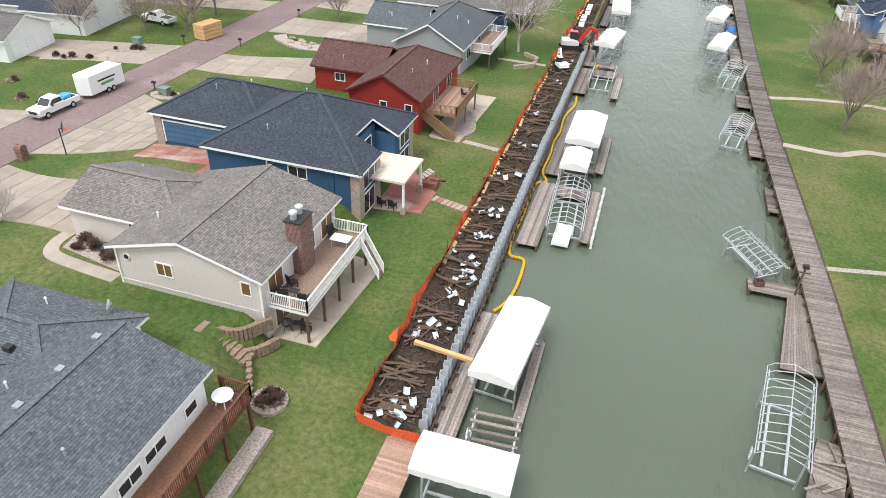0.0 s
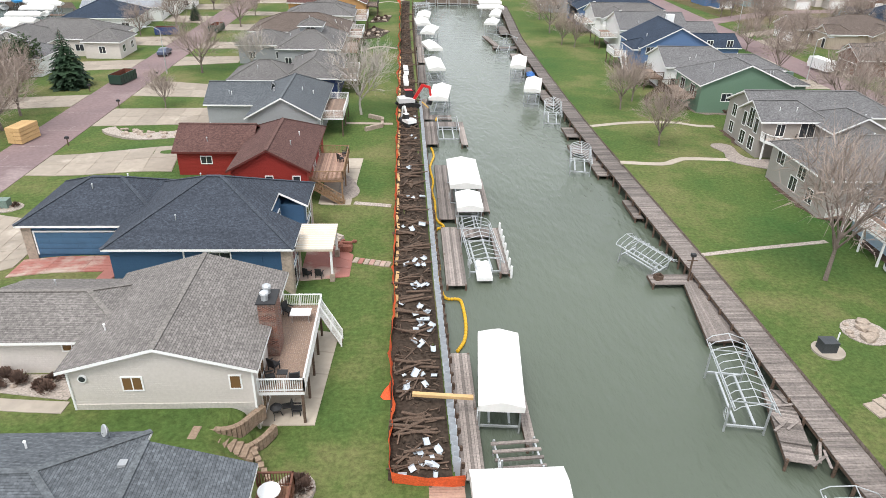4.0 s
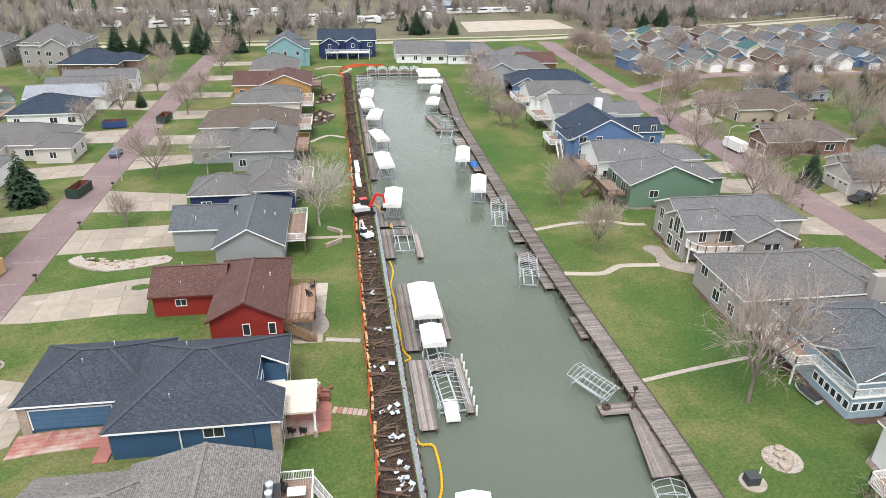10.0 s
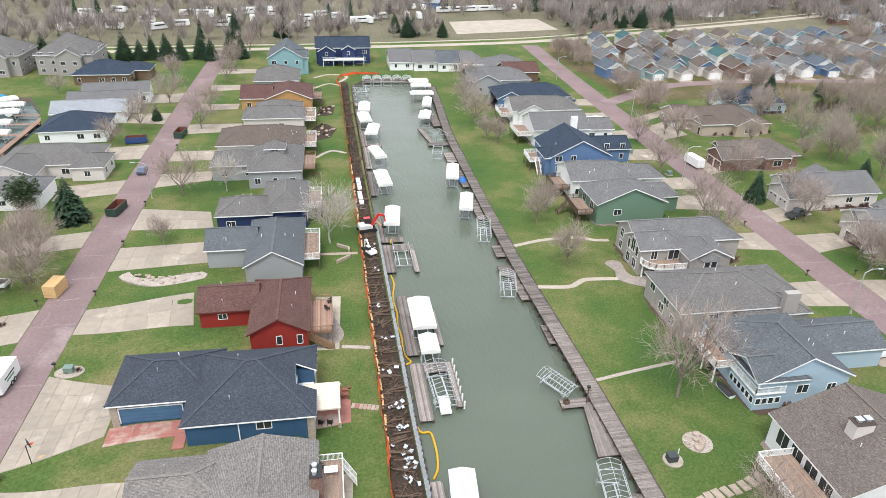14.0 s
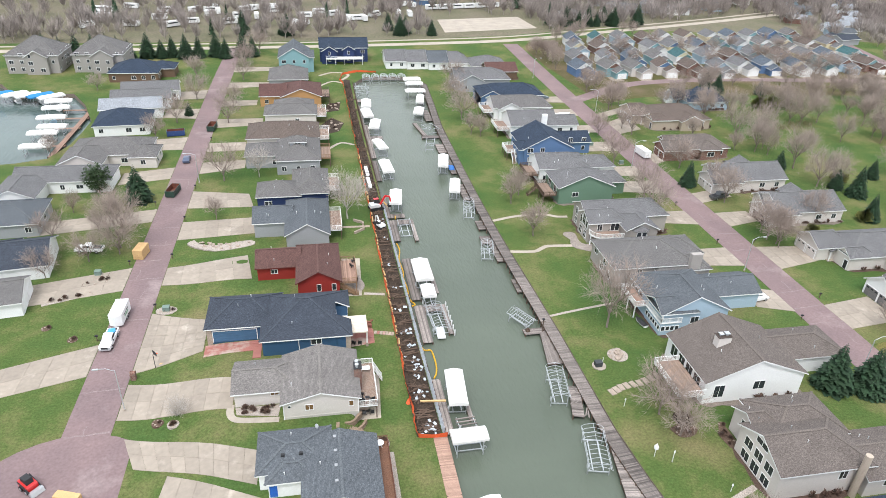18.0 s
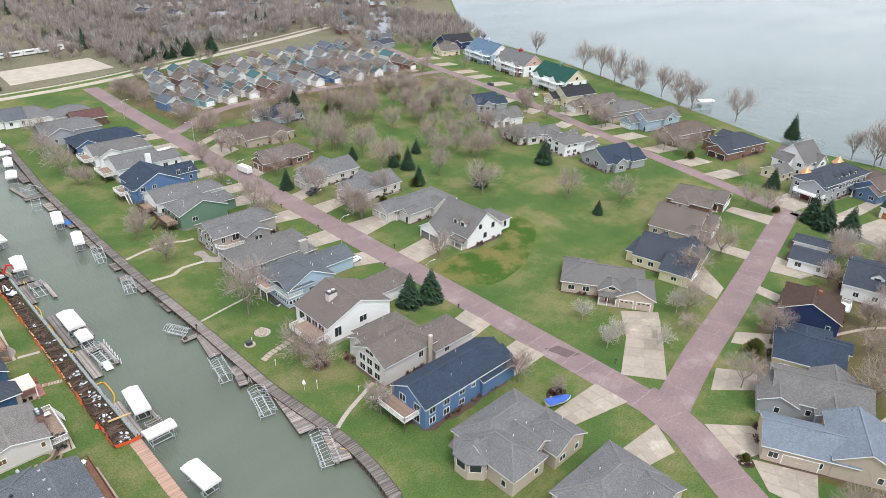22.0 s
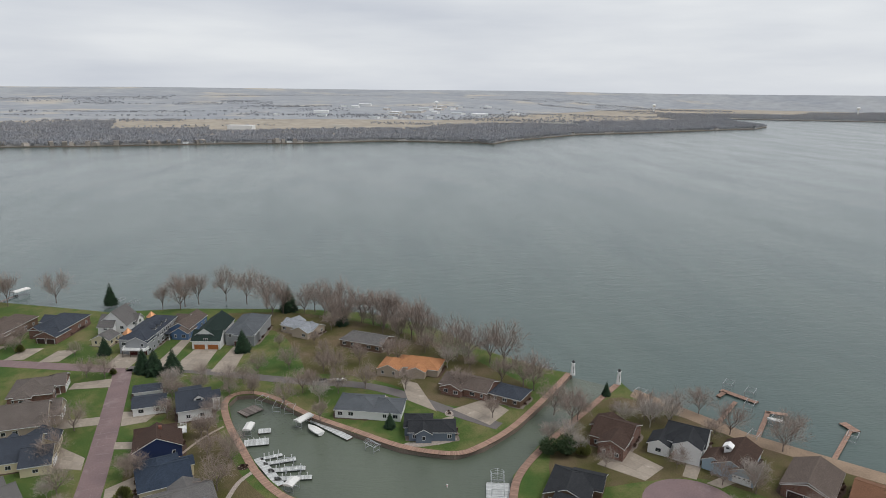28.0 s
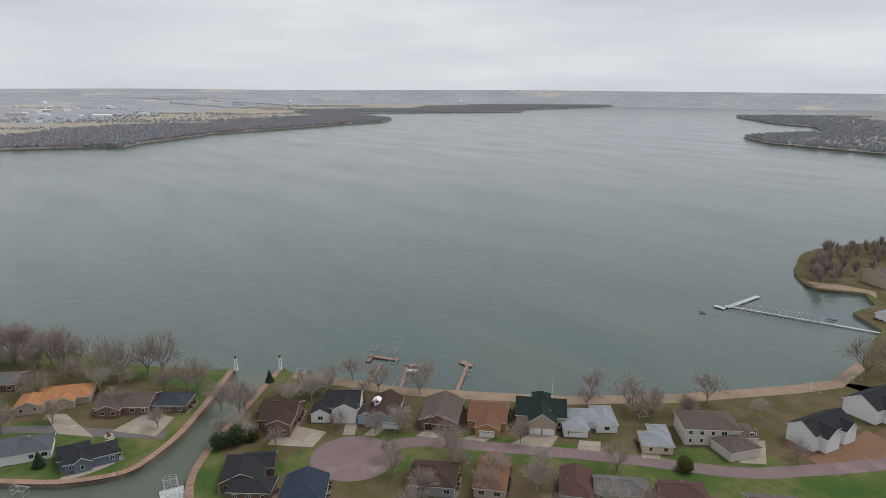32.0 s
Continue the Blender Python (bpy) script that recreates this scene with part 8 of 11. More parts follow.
# twigs of the far woods: pale blue-grey, distance haze put into the base colour
HAZETWIG = shade("hazed_far_twigs", (0.33, 0.343, 0.372), rough=0.95, vary=0.2, scale=0.012, fine=0.08, bump=0, tint=(0.36, 0.355, 0.36), blotch=0.9, island=0.08)
far = []
# depth of the woods behind the far shore, by place along it
WOOD_Y, WOOD_D = [-4000, -2600, -1500, -1180, -840, -510, -215, 50, 226, 420, 520, 640, 780, 900, 950], [700, 700, 420, 420, 430, 480, 400, 330, 400, 800, 900, 560, 220, 60, 45]
for (x0, y0), (x1, y1) in zip(FAR_LAND[2:29], FAR_LAND[3:30]):
    length = math.hypot(x1 - x0, y1 - y0)
    deep = float(np.interp((y0 + y1) / 2, WOOD_Y, WOOD_D))
    thin = 1.0 if y0 > -1400 else 0.4
    for _ in range(int(length * deep * 0.0135 * thin)):
        t, o = rng.random(), rng.random() ** 1.3 * deep
        x, y = x0 + (x1 - x0) * t + o * 0.95 + 3, y0 + (y1 - y0) * t + o * 0.25
        if inside((x - 4, y), FAR_LAND) and noise.noise((x / 170, y / 170, 3.0)) > -0.75 + 0.55 * (o / deep) ** 2:
            far.append((x, y))
band = FAR_LAND[2:30]
setting("ground_far_woods", sheet([(x + 2, y) for x, y in band] + [(x + 0.55 * float(np.interp(y, WOOD_Y, WOOD_D)), y + 20) for x, y in band[::-1]], [], 0.03), shade("far_woodland", (0.24, 0.24, 0.24), rough=0.95, vary=0.25, scale=0.01, fine=0.06, bump=0, tint=(0.25, 0.23, 0.19), blotch=0.9), "dull wooded ground along the far shore", category="woodland")
woods("far_shore_woods", far, "soft grey wooded band along the far shore", (7, 11), blades=20, seed=7, thick=11, trunks=False, material=HAZETWIG, broad=(0.45, 0.7))
far2 = []
for (x0, y0), (x1, y1) in zip(LAKE_FAR_S[2:11], LAKE_FAR_S[3:12]):
    for _ in range(int(math.hypot(x1 - x0, y1 - y0) * 1.9)):
        t, o = rng.random(), rng.random() ** 1.5 * 520
        far2.append((x0 + (x1 - x0) * t - o * 0.6 - 5, y0 + (y1 - y0) * t - o * 0.5 + 3))
woods("south_shore_woods", far2, "wooded far southern shore", (8, 12), blades=22, seed=8, thick=10, trunks=False, material=HAZETWIG, broad=(0.45, 0.7))
# pale houses at the foot of the far woods
rngn = random.Random(62)
for (x0, y0), (x1, y1) in zip(FAR_LAND[5:20], FAR_LAND[6:21]):
    for k in range(max(1, int(math.hypot(x1 - x0, y1 - y0) / 45))):
        t = rngn.random()
        w, hh = rngn.uniform(8, 13), rngn.uniform(3.2, 5.6)
        b = thing("shore_house", pose(x0 + (x1 - x0) * t + rngn.choice([9, 9, 22, 34]), y0 + (y1 - y0) * t, 0, 0, 0, rngn.uniform(-40, 40)), "pale distant house on the far lake shore", "house", "far shore houses")
        part("wall", Build().box(-4, 4, -w / 2, w / 2, -0.5, hh), rngn.choice([WHITE, S_BEIGE, S_GREY]), b)
        part("roof", roof_mesh(roof_polys(block(0, 0, 8, w, hh, "y", "hh", 0.5))[0], rngn.choice([GREY, SLATE, BROWNROOF]), WHITE), None, b)
# hedges and small woods in the fields beyond
lines = []
for k in range(95):
    a0, r = radians(rng.uniform(70, 165)), rng.uniform(1750, 4200)
    cx, cy = r * math.sin(a0), r * math.cos(a0)
    if not inside((cx - 120, cy), FAR_LAND):
        continue
    length, wide, slant = rng.uniform(90, 420), rng.choice([6, 10, 50, 110]), a0 + math.pi / 2 + rng.uniform(-0.3, 0.3)
    for _ in range(int(length * (0.2 if wide < 20 else 0.7))):
        u, v = rng.uniform(-length, length), rng.uniform(-wide, wide)
        x, y = cx + u * math.sin(slant) + v * math.sin(a0), cy + u * math.cos(slant) + v * math.cos(a0)
        lines.append((x, y, country(x, y)))
woods("field_hedges", lines, "dark tree lines between distant fields", (6, 10), blades=14, seed=9, thick=13, trunks=False, material=HAZETWIG, broad=(0.45, 0.7))
# the far town and its water towers
rng = random.Random(90)
for k in range(30):
    a0, r = radians(rng.gauss(99, 5.5) if k < 34 else rng.uniform(92, 130)), rng.uniform(2300, 3300)
    x, y = r * math.sin(a0), r * math.cos(a0)
    w, d, hh = rng.uniform(18, 70), rng.uniform(15, 30), rng.uniform(6, 11)
    b = thing("far_building", pose(x, y, country(x, y), 0, 0, rng.uniform(0, 90)), "pale distant town building beyond the lake", "building", "distant town")
    part("wall", Build().box(-w / 2, w / 2, -d / 2, d / 2, -2, hh), WHITE if k % 3 else S_BEIGE, b)
    part("roof", Build().slabbed([(-w / 2 - 0.5, -d / 2 - 0.5, hh), (w / 2 + 0.5, -d / 2 - 0.5, hh), (w / 2 + 0.5, 0, hh + 2), (-w / 2 - 0.5, 0, hh + 2)], 0.4).slabbed([(-w / 2 - 0.5, 0, hh + 2), (w / 2 + 0.5, 0, hh + 2), (w / 2 + 0.5, d / 2 + 0.5, hh), (-w / 2 - 0.5, d / 2 + 0.5, hh)], 0.4), STEEL if k % 2 else WHITE, b)
for heading, r in ((99.5, 3000), (117, 3600), (131, 3900)):
    x, y = r * math.sin(radians(heading)), r * math.cos(radians(heading))
    wt = thing("water_tower", pose(x, y, country(x, y)), "white distant water tower above the town", "water tower", "water towers")
    part("stem", Build().rod((0, 0, -2), (0, 0, 26), 3.2, 2.2, n=12), WHITE, wt)
    part("tank", Build().rod((0, 0, 24), (0, 0, 29), 2.4, 9, n=16).rod((0, 0, 29), (0, 0, 35), 9, 9, n=16).rod((0, 0, 35), (0, 0, 39), 9, 2, n=16), WHITE, wt)


# ---- driveways, paths, patios and beds ----
SLAB = shade("driveway_slabs", (0.31, 0.265, 0.215), rough=0.85, vary=0.12, scale=0.3, fine=1.2, bump=0.08, tint=(0.265, 0.225, 0.185), blotch=0.9, island=0.09, third=(0.42, 0.365, 0.305, 0.25, 0.57, 0.74))


def slabs(name, quad, nu, nv, label, material=None, z=0.07, gap=0.05):
    """A paved quadrilateral cast in nu by nv slabs with joints."""
    a, b, c, d = (Vector(p) for p in quad)
    out = Build()

    def at(u, v):
        return a.lerp(b, u).lerp(d.lerp(c, u), v)

    lu = max(0.1, ((b - a).length + (c - d).length) / 2)
    lv = max(0.1, ((d - a).length + (c - b).length) / 2)
    gu, gv = gap / lu, gap / lv

    def plate(ring, low, high):
        """A slab whose corners follow the ground."""
        ring = [tuple(p) for p in ring]
        if sum(ring[i][0] * ring[(i + 1) % 4][1] - ring[(i + 1) % 4][0] * ring[i][1] for i in range(4)) < 0:
            ring = ring[::-1]
        g = [ground_z(*p) for p in ring]
        out.add([(*p, h + low) for p, h in zip(ring, g)] + [(*p, h + high) for p, h in zip(ring, g)], [(3, 2, 1, 0), (4, 5, 6, 7), (0, 1, 5, 4), (1, 2, 6, 5), (2, 3, 7, 6), (3, 0, 4, 7)])

    for i in range(nu):
        for j in range(nv):
            plate([at(i / nu + gu, j / nv + gv), at((i + 1) / nu - gu, j / nv + gv), at((i + 1) / nu - gu, (j + 1) / nv - gv), at(i / nu + gu, (j + 1) / nv - gv)], -0.12, z + random.uniform(-0.004, 0.004))
            plate([at(i / nu + gu / 9, j / nv + gv / 9), at((i + 1) / nu - gu / 9, j / nv + gv / 9), at((i + 1) / nu - gu / 9, (j + 1) / nv - gv / 9), at(i / nu + gu / 9, (j + 1) / nv - gv / 9)], -0.15, z - 0.025)
    return setting(name, out, material or SLAB, label, category="driveway")


for quad, nu, nv in (
    (((-42.0, 85.6), (-42.0, 92.6), (-25.6, 95.0), (-24.0, 84.6)), 2, 5), (((-42.0, 105.0), (-42.0, 114.0), (-25.4, 115.0), (-24.4, 106.6)), 2, 6), (((-42.0, 121.6), (-42.0, 132.0), (-27.6, 129.0), (-26.0, 121.0)), 2, 5),
    (((-42.0, 57.6), (-42.0, 75.6), (-30.9, 71.0), (-30.9, 61.4)), 5, 6), (((-42.0, 46.6), (-42.0, 55.0), (-24.2, 52.0), (-24.4, 44.6)), 2, 8), (((-37.4, 36.0), (-40.0, 42.4), (-19.6, 35.2), (-19.8, 29.0)), 2, 9), (((-33.4, 25.0), (-32.2, 33.2), (-19, 26.6), (-19, 19.6)), 2, 6),
    (((-42.0, 143.5), (-42.0, 152.0), (-30.0, 153.0), (-30.0, 147.0)), 2, 4), (((-42.0, 160.5), (-42.0, 168.0), (-31.0, 168.0), (-31.0, 161.0)), 2, 4), (((-42.0, 182.0), (-42.0, 191.0), (-27.0, 191.0), (-27.0, 184.0)), 2, 4), (((-42.0, 205.0), (-42.0, 212.0), (-30.0, 212.0), (-30.0, 206.0)), 2, 4), (((-42.0, 228.0), (-42.0, 236.0), (-27.0, 236.0), (-27.0, 230.0)), 2, 4), (((-42.0, 252.0), (-42.0, 260.0), (-24.0, 260.0), (-24.0, 254.0)), 2, 4),
    (((-49.2, 84.5), (-49.2, 93.5), (-70.0, 88.0), (-70.0, 80.0)), 2, 5), (((-49.2, 58.0), (-49.2, 66.8), (-66.0, 61.0), (-66.0, 53.0)), 2, 5), (((-49.2, 115.0), (-49.2, 122.0), (-75.0, 117.0), (-75.0, 110.0)), 2, 6), (((-49.2, 141.0), (-49.2, 149.0), (-62.0, 146.0), (-62.0, 138.0)), 2, 4), (((-49.2, 163.0), (-49.2, 174.0), (-61.0, 172.0), (-61.0, 163.0)), 2, 4), (((-49.2, 192.0), (-49.2, 203.0), (-60.0, 203.0), (-60.0, 194.0)), 2, 4), (((-49.2, 215.0), (-49.2, 226.0), (-60.0, 224.0), (-60.0, 214.0)), 2, 4),
    (((84.9, 18.4), (84.9, 27.0), (76.6, 25.4), (74.6, 16.8)), 2, 4), (((84.9, 2.0), (84.4, 10.0), (76.0, 9.4), (73.0, 1.6)), 2, 4), (((84.9, -19.6), (84.9, -11.6), (68.0, -11.0), (67.0, -15.4)), 2, 6), (((79.0, -33.4), (83.4, -27.0), (70.0, -26.0), (68.5, -31.0)), 2, 5),
    (((84.9, 47.0), (84.9, 55.0), (81.2, 50.0), (81.2, 43.0)), 2, 2), (((84.9, 60.0), (84.9, 68.0), (77.8, 70.5), (77.8, 62.6)), 2, 3), (((84.9, 78.4), (84.9, 87.0), (74.0, 87.0), (74.0, 79.8)), 2, 4), (((84.9, 99.0), (84.9, 107.0), (74.4, 107.0), (74.4, 101.0)), 2, 4), (((84.9, 118.0), (84.9, 127.0), (73.4, 127.0), (73.4, 120.0)), 2, 4), (((84.9, 130.5), (84.9, 138.0), (75.2, 138.0), (75.2, 131.0)), 2, 4), (((84.9, 150.5), (84.9, 159.0), (75.4, 159.0), (75.4, 151.0)), 2, 4), (((84.9, 168.0), (84.9, 175.5), (77.4, 175.5), (77.4, 168.6)), 2, 3), (((84.9, 186.0), (84.9, 194.0), (74.6, 194.0), (74.6, 187.0)), 2, 4), (((84.9, 202.0), (84.9, 210.0), (76.0, 210.0), (76.0, 203.0)), 2, 4),
    (((92.4, 53.0), (92.2, 61.4), (104.2, 63.2), (104.4, 54.4)), 2, 4), (((92.5, 76.0), (92.5, 86.4), (103.6, 85.4), (103.6, 78.4)), 2, 4), (((92.5, 97.0), (92.5, 104.8), (101.6, 105.0), (101.8, 99.2)), 2, 4), (((92.5, 111.0), (92.5, 117.0), (103.0, 120.0), (103.0, 114.0)), 2, 4), (((92.5, 139.0), (92.5, 146.0), (97.0, 148.0), (97.0, 141.0)), 2, 2), (((92.6, 166.0), (92.6, 178.0), (102.0, 184.0), (102.0, 170.0)), 3, 3), (((92.8, 183.0), (92.8, 187.5), (112.0, 199.0), (114.0, 195.0)), 1, 5),
    (((91.6, -13.6), (97.4, -21.4), (109.6, -13.6), (104.8, -6.6)), 2, 4), (((104.8, -6.6), (109.6, -13.6), (120.6, -6.0), (114.0, 0.8)), 2, 4), (((101.4, -29.4), (109.6, -26.6), (114.8, -33.4), (109.2, -36.6)), 2, 3), (((90.4, -33.4), (96.8, -40.0), (95.0, -46.4), (85.4, -42.4)), 3, 3), (((82.6, -49.4), (88.0, -44.0), (93.0, -54.0), (83.8, -57.4)), 3, 3), (((121.6, -24.4), (127.0, -23.2), (133.0, -30.0), (126.6, -32.4)), 2, 2), (((149.2, -18.4), (153.6, -17.6), (153.0, -25.6), (148.4, -26.6)), 1, 2), (((164.2, -16.0), (175.0, -13.6), (173.2, -26.0), (166.4, -23.6)), 2, 3),
    (((138.0, -13.0), (145.0, -11.6), (154.0, 0.0), (141.0, -1.6)), 2, 3), (((166.0, -8.4), (172.0, -7.2), (170.6, 4.0), (164.4, 4.6)), 1, 3), (((196.0, -2.6), (204.0, -1.0), (201.0, 12.0), (195.6, 12.0)), 2, 3),
    (((214.8, 6.0), (213.6, -4.0), (229.6, -6.6), (229.0, 4.4)), 3, 4), (((212.8, -13.0), (211.4, -18.6), (246.0, -22.4), (246.0, -18.4)), 1, 6), (((210.4, -21.0), (207.4, -33.6), (230.6, -36.0), (231.0, -26.0)), 3, 4), (((206.4, -37.0), (204.0, -46.0), (232.0, -48.4), (232.4, -42.0)), 2, 5),
    (((112.0, -177.4), (118.0, -186.0), (131.0, -178.0), (122.4, -166.4)), 3, 3), (((110.6, -192.6), (113.0, -189.4), (122.0, -196.0), (119.6, -199.6)), 2, 2), (((105.6, -197.6), (108.6, -194.6), (112.0, -203.0), (108.8, -206.0)), 2, 2), (((91.6, -213.6), (97.4, -208.6), (98.8, -213.6), (93.6, -219.0)), 2, 2), (((80.6, -224.6), (86.6, -219.6), (86.0, -225.6), (80.8, -230.4)), 2, 2), (((64.6, -239.4), (74.2, -230.4), (74.8, -240.4), (68.0, -247.0)), 4, 2), (((53.0, -250.4), (58.4, -245.4), (62.0, -250.4), (57.0, -255.4)), 2, 2), (((162.0, -122.4), (172.0, -113.0), (190.0, -112.0), (186.0, -118.0)), 1, 4), (((150.0, -139.0), (163.0, -128.0), (170.0, -142.0), (160.0, -148.0)), 3, 3), (((171.0, -108.0), (176.0, -106.0), (178.0, -100.0), (171.6, -100.0)), 1, 2), (((152.6, -120.0), (157.0, -124.0), (158.0, -128.0), (152.0, -126.0)), 1, 2), (((16.4, -286.0), (22.0, -280.0), (30.0, -292.0), (24.0, -300.0)), 2, 3), (((38.4, -262.0), (42.6, -258.0), (45.0, -261.0), (41.0, -265.4)), 1, 1),
):
    slabs("driveway", quad, nu, nv, "pale concrete driveway slabs with stained joints")
for y0 in (158, 181, 200, 214, 236, 255, 95, 80, 62, 45, 30, 118):
    x = float(np.interp(y0, [-3, 30, 75, 122, 165, 241, 320], [212, 220, 231.5, 245, 256, 271, 290]))
    slabs("driveway", ((x + 3.6, y0 - 4), (x + 3.6, y0 + 4), (x + 16, y0 + 1), (x + 16, y0 - 7)), 2, 4, "pale concrete driveway in front of lakeside houses")
for y0 in (70, 90, 108, 132, 153):
    x = float(np.interp(y0, [-3, 30, 75, 122, 165, 241, 320], [212, 220, 231.5, 245, 256, 271, 290]))
    slabs("driveway", ((x - 3.6, y0 - 3), (x - 3.6, y0 + 4), (x - 12, y0 + 3), (x - 12, y0 - 4)), 2, 3, "pale concrete driveway to a house")
for row, (y0, x0, n) in enumerate(((233.8, 106, 12), (252, 112, 12))):
    for k in range(n):
        slabs("driveway", ((x0 + 13.2 * k - 2, y0 - 3), (x0 + 13.2 * k + 3.4, y0 - 3), (x0 + 13.2 * k + 3.4, y0 + 4), (x0 + 13.2 * k - 2, y0 + 4)), 1, 1, "short concrete cottage driveway")
slabs("patio", ((-30.6, 59.4), (-30.6, 62.7), (-20.8, 62.7), (-20.8, 59.8)), 6, 3, "red stained concrete walk beside the garage", REDCON, 0.12)
slabs("patio", ((-22.2, 57.2), (-22.2, 60.0), (-20.8, 60.0), (-20.8, 57.2)), 1, 1, "red stained concrete pad", REDCON, 0.14)
slabs("patio", ((-5.4, 60.2), (-0.9, 61.0), (-0.8, 65.2), (-5.4, 69.6)), 2, 3, "red stained concrete patio", REDCON, 0.075)
slabs("patio", ((-5.2, 41.5), (-1.7, 41.5), (-1.0, 52.0), (-5.2, 53.0)), 2, 4, "plain concrete patio under the deck", CONCRETE, 0.075)
slabs("patio", ((-5.6, 77.0), (-2.0, 77.0), (-1.4, 92.0), (-5.6, 92.0)), 2, 4, "concrete patio behind the red house", CONCRETE, 0.07)
PAVER = shade("grey_pavers", (0.3, 0.255, 0.225), rough=0.9, vary=0.35, scale=0.5, fine=5, bump=0.4, tint=(0.2, 0.17, 0.15), blotch=0.9)
setting("patio_pavers", Build().prism(smoothed([(48.6, 98.6), (50.0, 98.8), (51.2, 97.6), (50.9, 94.2), (52.0, 92.4), (56.0, 92.4), (56.2, 89.6), (53.0, 88.6), (50.9, 89.4), (48.6, 91.2), (48.4, 93.2), (48.9, 95.0), (48.1, 97.4), (48.6, 98.6)], 4)[:-1], -0.1, 0.075), PAVER, "grey paved garden terrace below the balcony", category="patio")
setting("patio_flagstone", Build().prism(smoothed([(-3.6, 86.2), (-2.5, 85.2), (-1.7, 83.0), (-1.2, 80.8), (-1.8, 79.0), (-3.6, 78.6), (-3.6, 86.2)], 4)[:-1], -0.1, 0.085), PAVER, "curved flagstone patio below the cedar deck", category="patio")
for line, wdt, mat_, lb in (
    ([(32.8, 106.7), (39.5, 108.6), (46.3, 108.9), (49.8, 107.3), (52.5, 107.0)], 1.0, CONCRETE, "pale concrete garden path to the boardwalk"), ([(33.0, 91.0), (38.4, 90.4), (40.7, 91.6), (42.7, 92.5), (48.6, 92.1)], 1.1, CONCRETE, "curved pale concrete path to the boardwalk"),
    ([(34.0, 65.0), (39.7, 66.2), (48.4, 67.8)], 0.6, GRAVEL, "narrow gravel path across the lawn"), ([(36.4, 14), (41, 16.5), (50, 20)], 0.9, GRAVEL, "narrow gravel path to the canal"),
    ([(-24.6, 45.4), (-24.6, 43.4), (-23.6, 42.0), (-20.6, 41.5), (-17.2, 41.2)], 1.1, CONCRETE, "pale concrete walk round the gravel bed"), ([(-1.6, 77.6), (2.6, 76.8)], 0.8, GRAVEL, "flagstone path to the fence"), ([(-5, 107.4), (2.2, 107.2)], 0.9, STONE, "stone path to the terraced wall"), ([(-6, 160), (-2, 165), (2, 163)], 1.0, GRAVEL, "garden path with stones"), ([(-7, 245), (-1, 250), (5, 246), (2, 238)], 1.2, CONCRETE, "pale curved path by the canal head"), ([(-8, 228), (-2, 236), (3, 232)], 1.0, CONCRETE, "pale garden path"),
    ([(139, -38), (152, -44), (160, -50)], 0.9, STONE, "stone garden path"), ([(118, -58), (126, -60), (132, -64)], 1.4, GRAVEL, "gravel path to the marina"), ([(146, -209), (150, -206)], 1.0, CONCRETE, "short concrete path to the shore"),
):
    setting("path", Build().prism(ribbon(smoothed(line, 4), wdt), -0.1, 0.045 + max(ground_z(*p) for p in line)), mat_, lb, category="path")
for k in range(7):
    slab = part("stepping_stone", Build().turned((-0.5 + 0.52 * k, 64.1 - 0.14 * k, 0.03), (0.46, 1.0, 0.1), -14), REDCON if k % 2 else STONE, None)
    tagged(slab, "square pinkish stepping stone on the lawn", "stone", "stepping stones")


def rock(seed, r, squash=0.7):
    rs = random.Random(seed)
    bm = bmesh.new()
    bmesh.ops.create_icosphere(bm, subdivisions=1, radius=r)
    for v in bm.verts:
        v.co *= rs.uniform(0.75, 1.15)
        v.co.z *= squash
    b = Build()
    b.v = [tuple(v.co) for v in bm.verts]
    b.f = [tuple(v.index for v in f.verts) for f in bm.faces]
    bm.free()
    return b


ROCKS = [rock(k, 0.5).mesh("rock", STONE) for k in range(4)]


MULCH_BED = shade("garden_mulch", (0.11, 0.072, 0.052), rough=0.95, vary=0.45, scale=0.8, fine=6, bump=0.6)


def bed(name, pts, label, rocks=8, material=None, seed=1, size=0.5, shrubs=0):
    """A planting bed with edging stones and shrubs."""
    rs = random.Random(seed)
    cx, cy = sum(p[0] for p in pts) / len(pts), sum(p[1] for p in pts) / len(pts)
    g = max(ground_z(*p) for p in pts)
    b = tagged(part(name, Build().prism(pts, min(ground_z(*p) for p in pts) - 0.1, g + 0.06), material or GRAVEL), label, "garden bed", "garden beds")
    for k in range(rocks):
        a = 2 * math.pi * k / rocks
        p = pts[int(k * len(pts) / rocks)]
        t = rs.uniform(0.2, 0.95)
        r = part("stone", ROCKS[k % 4], None, b)
        s = size * rs.uniform(0.5, 1.2)
        r.matrix_basis = pose(cx + (p[0] - cx) * t, cy + (p[1] - cy) * t, g + 0.12 * s, 0, 0, rs.uniform(0, 360)) @ Matrix.Diagonal((s, s, s, 1))
    for k in range(shrubs):
        p = pts[int(k * len(pts) / shrubs)]
        t = rs.uniform(0.1, 0.75)
        sh = part("shrub", SHRUBS[k % 2], None, b, "small leafless brown shrub")
        s = rs.uniform(0.5, 0.9)
        sh.matrix_basis = pose(cx + (p[0] - cx) * t, cy + (p[1] - cy) * t, g + 0.05, 0, 0, rs.uniform(0, 360)) @ Matrix.Diagonal((s, s, s, 1))
    return b


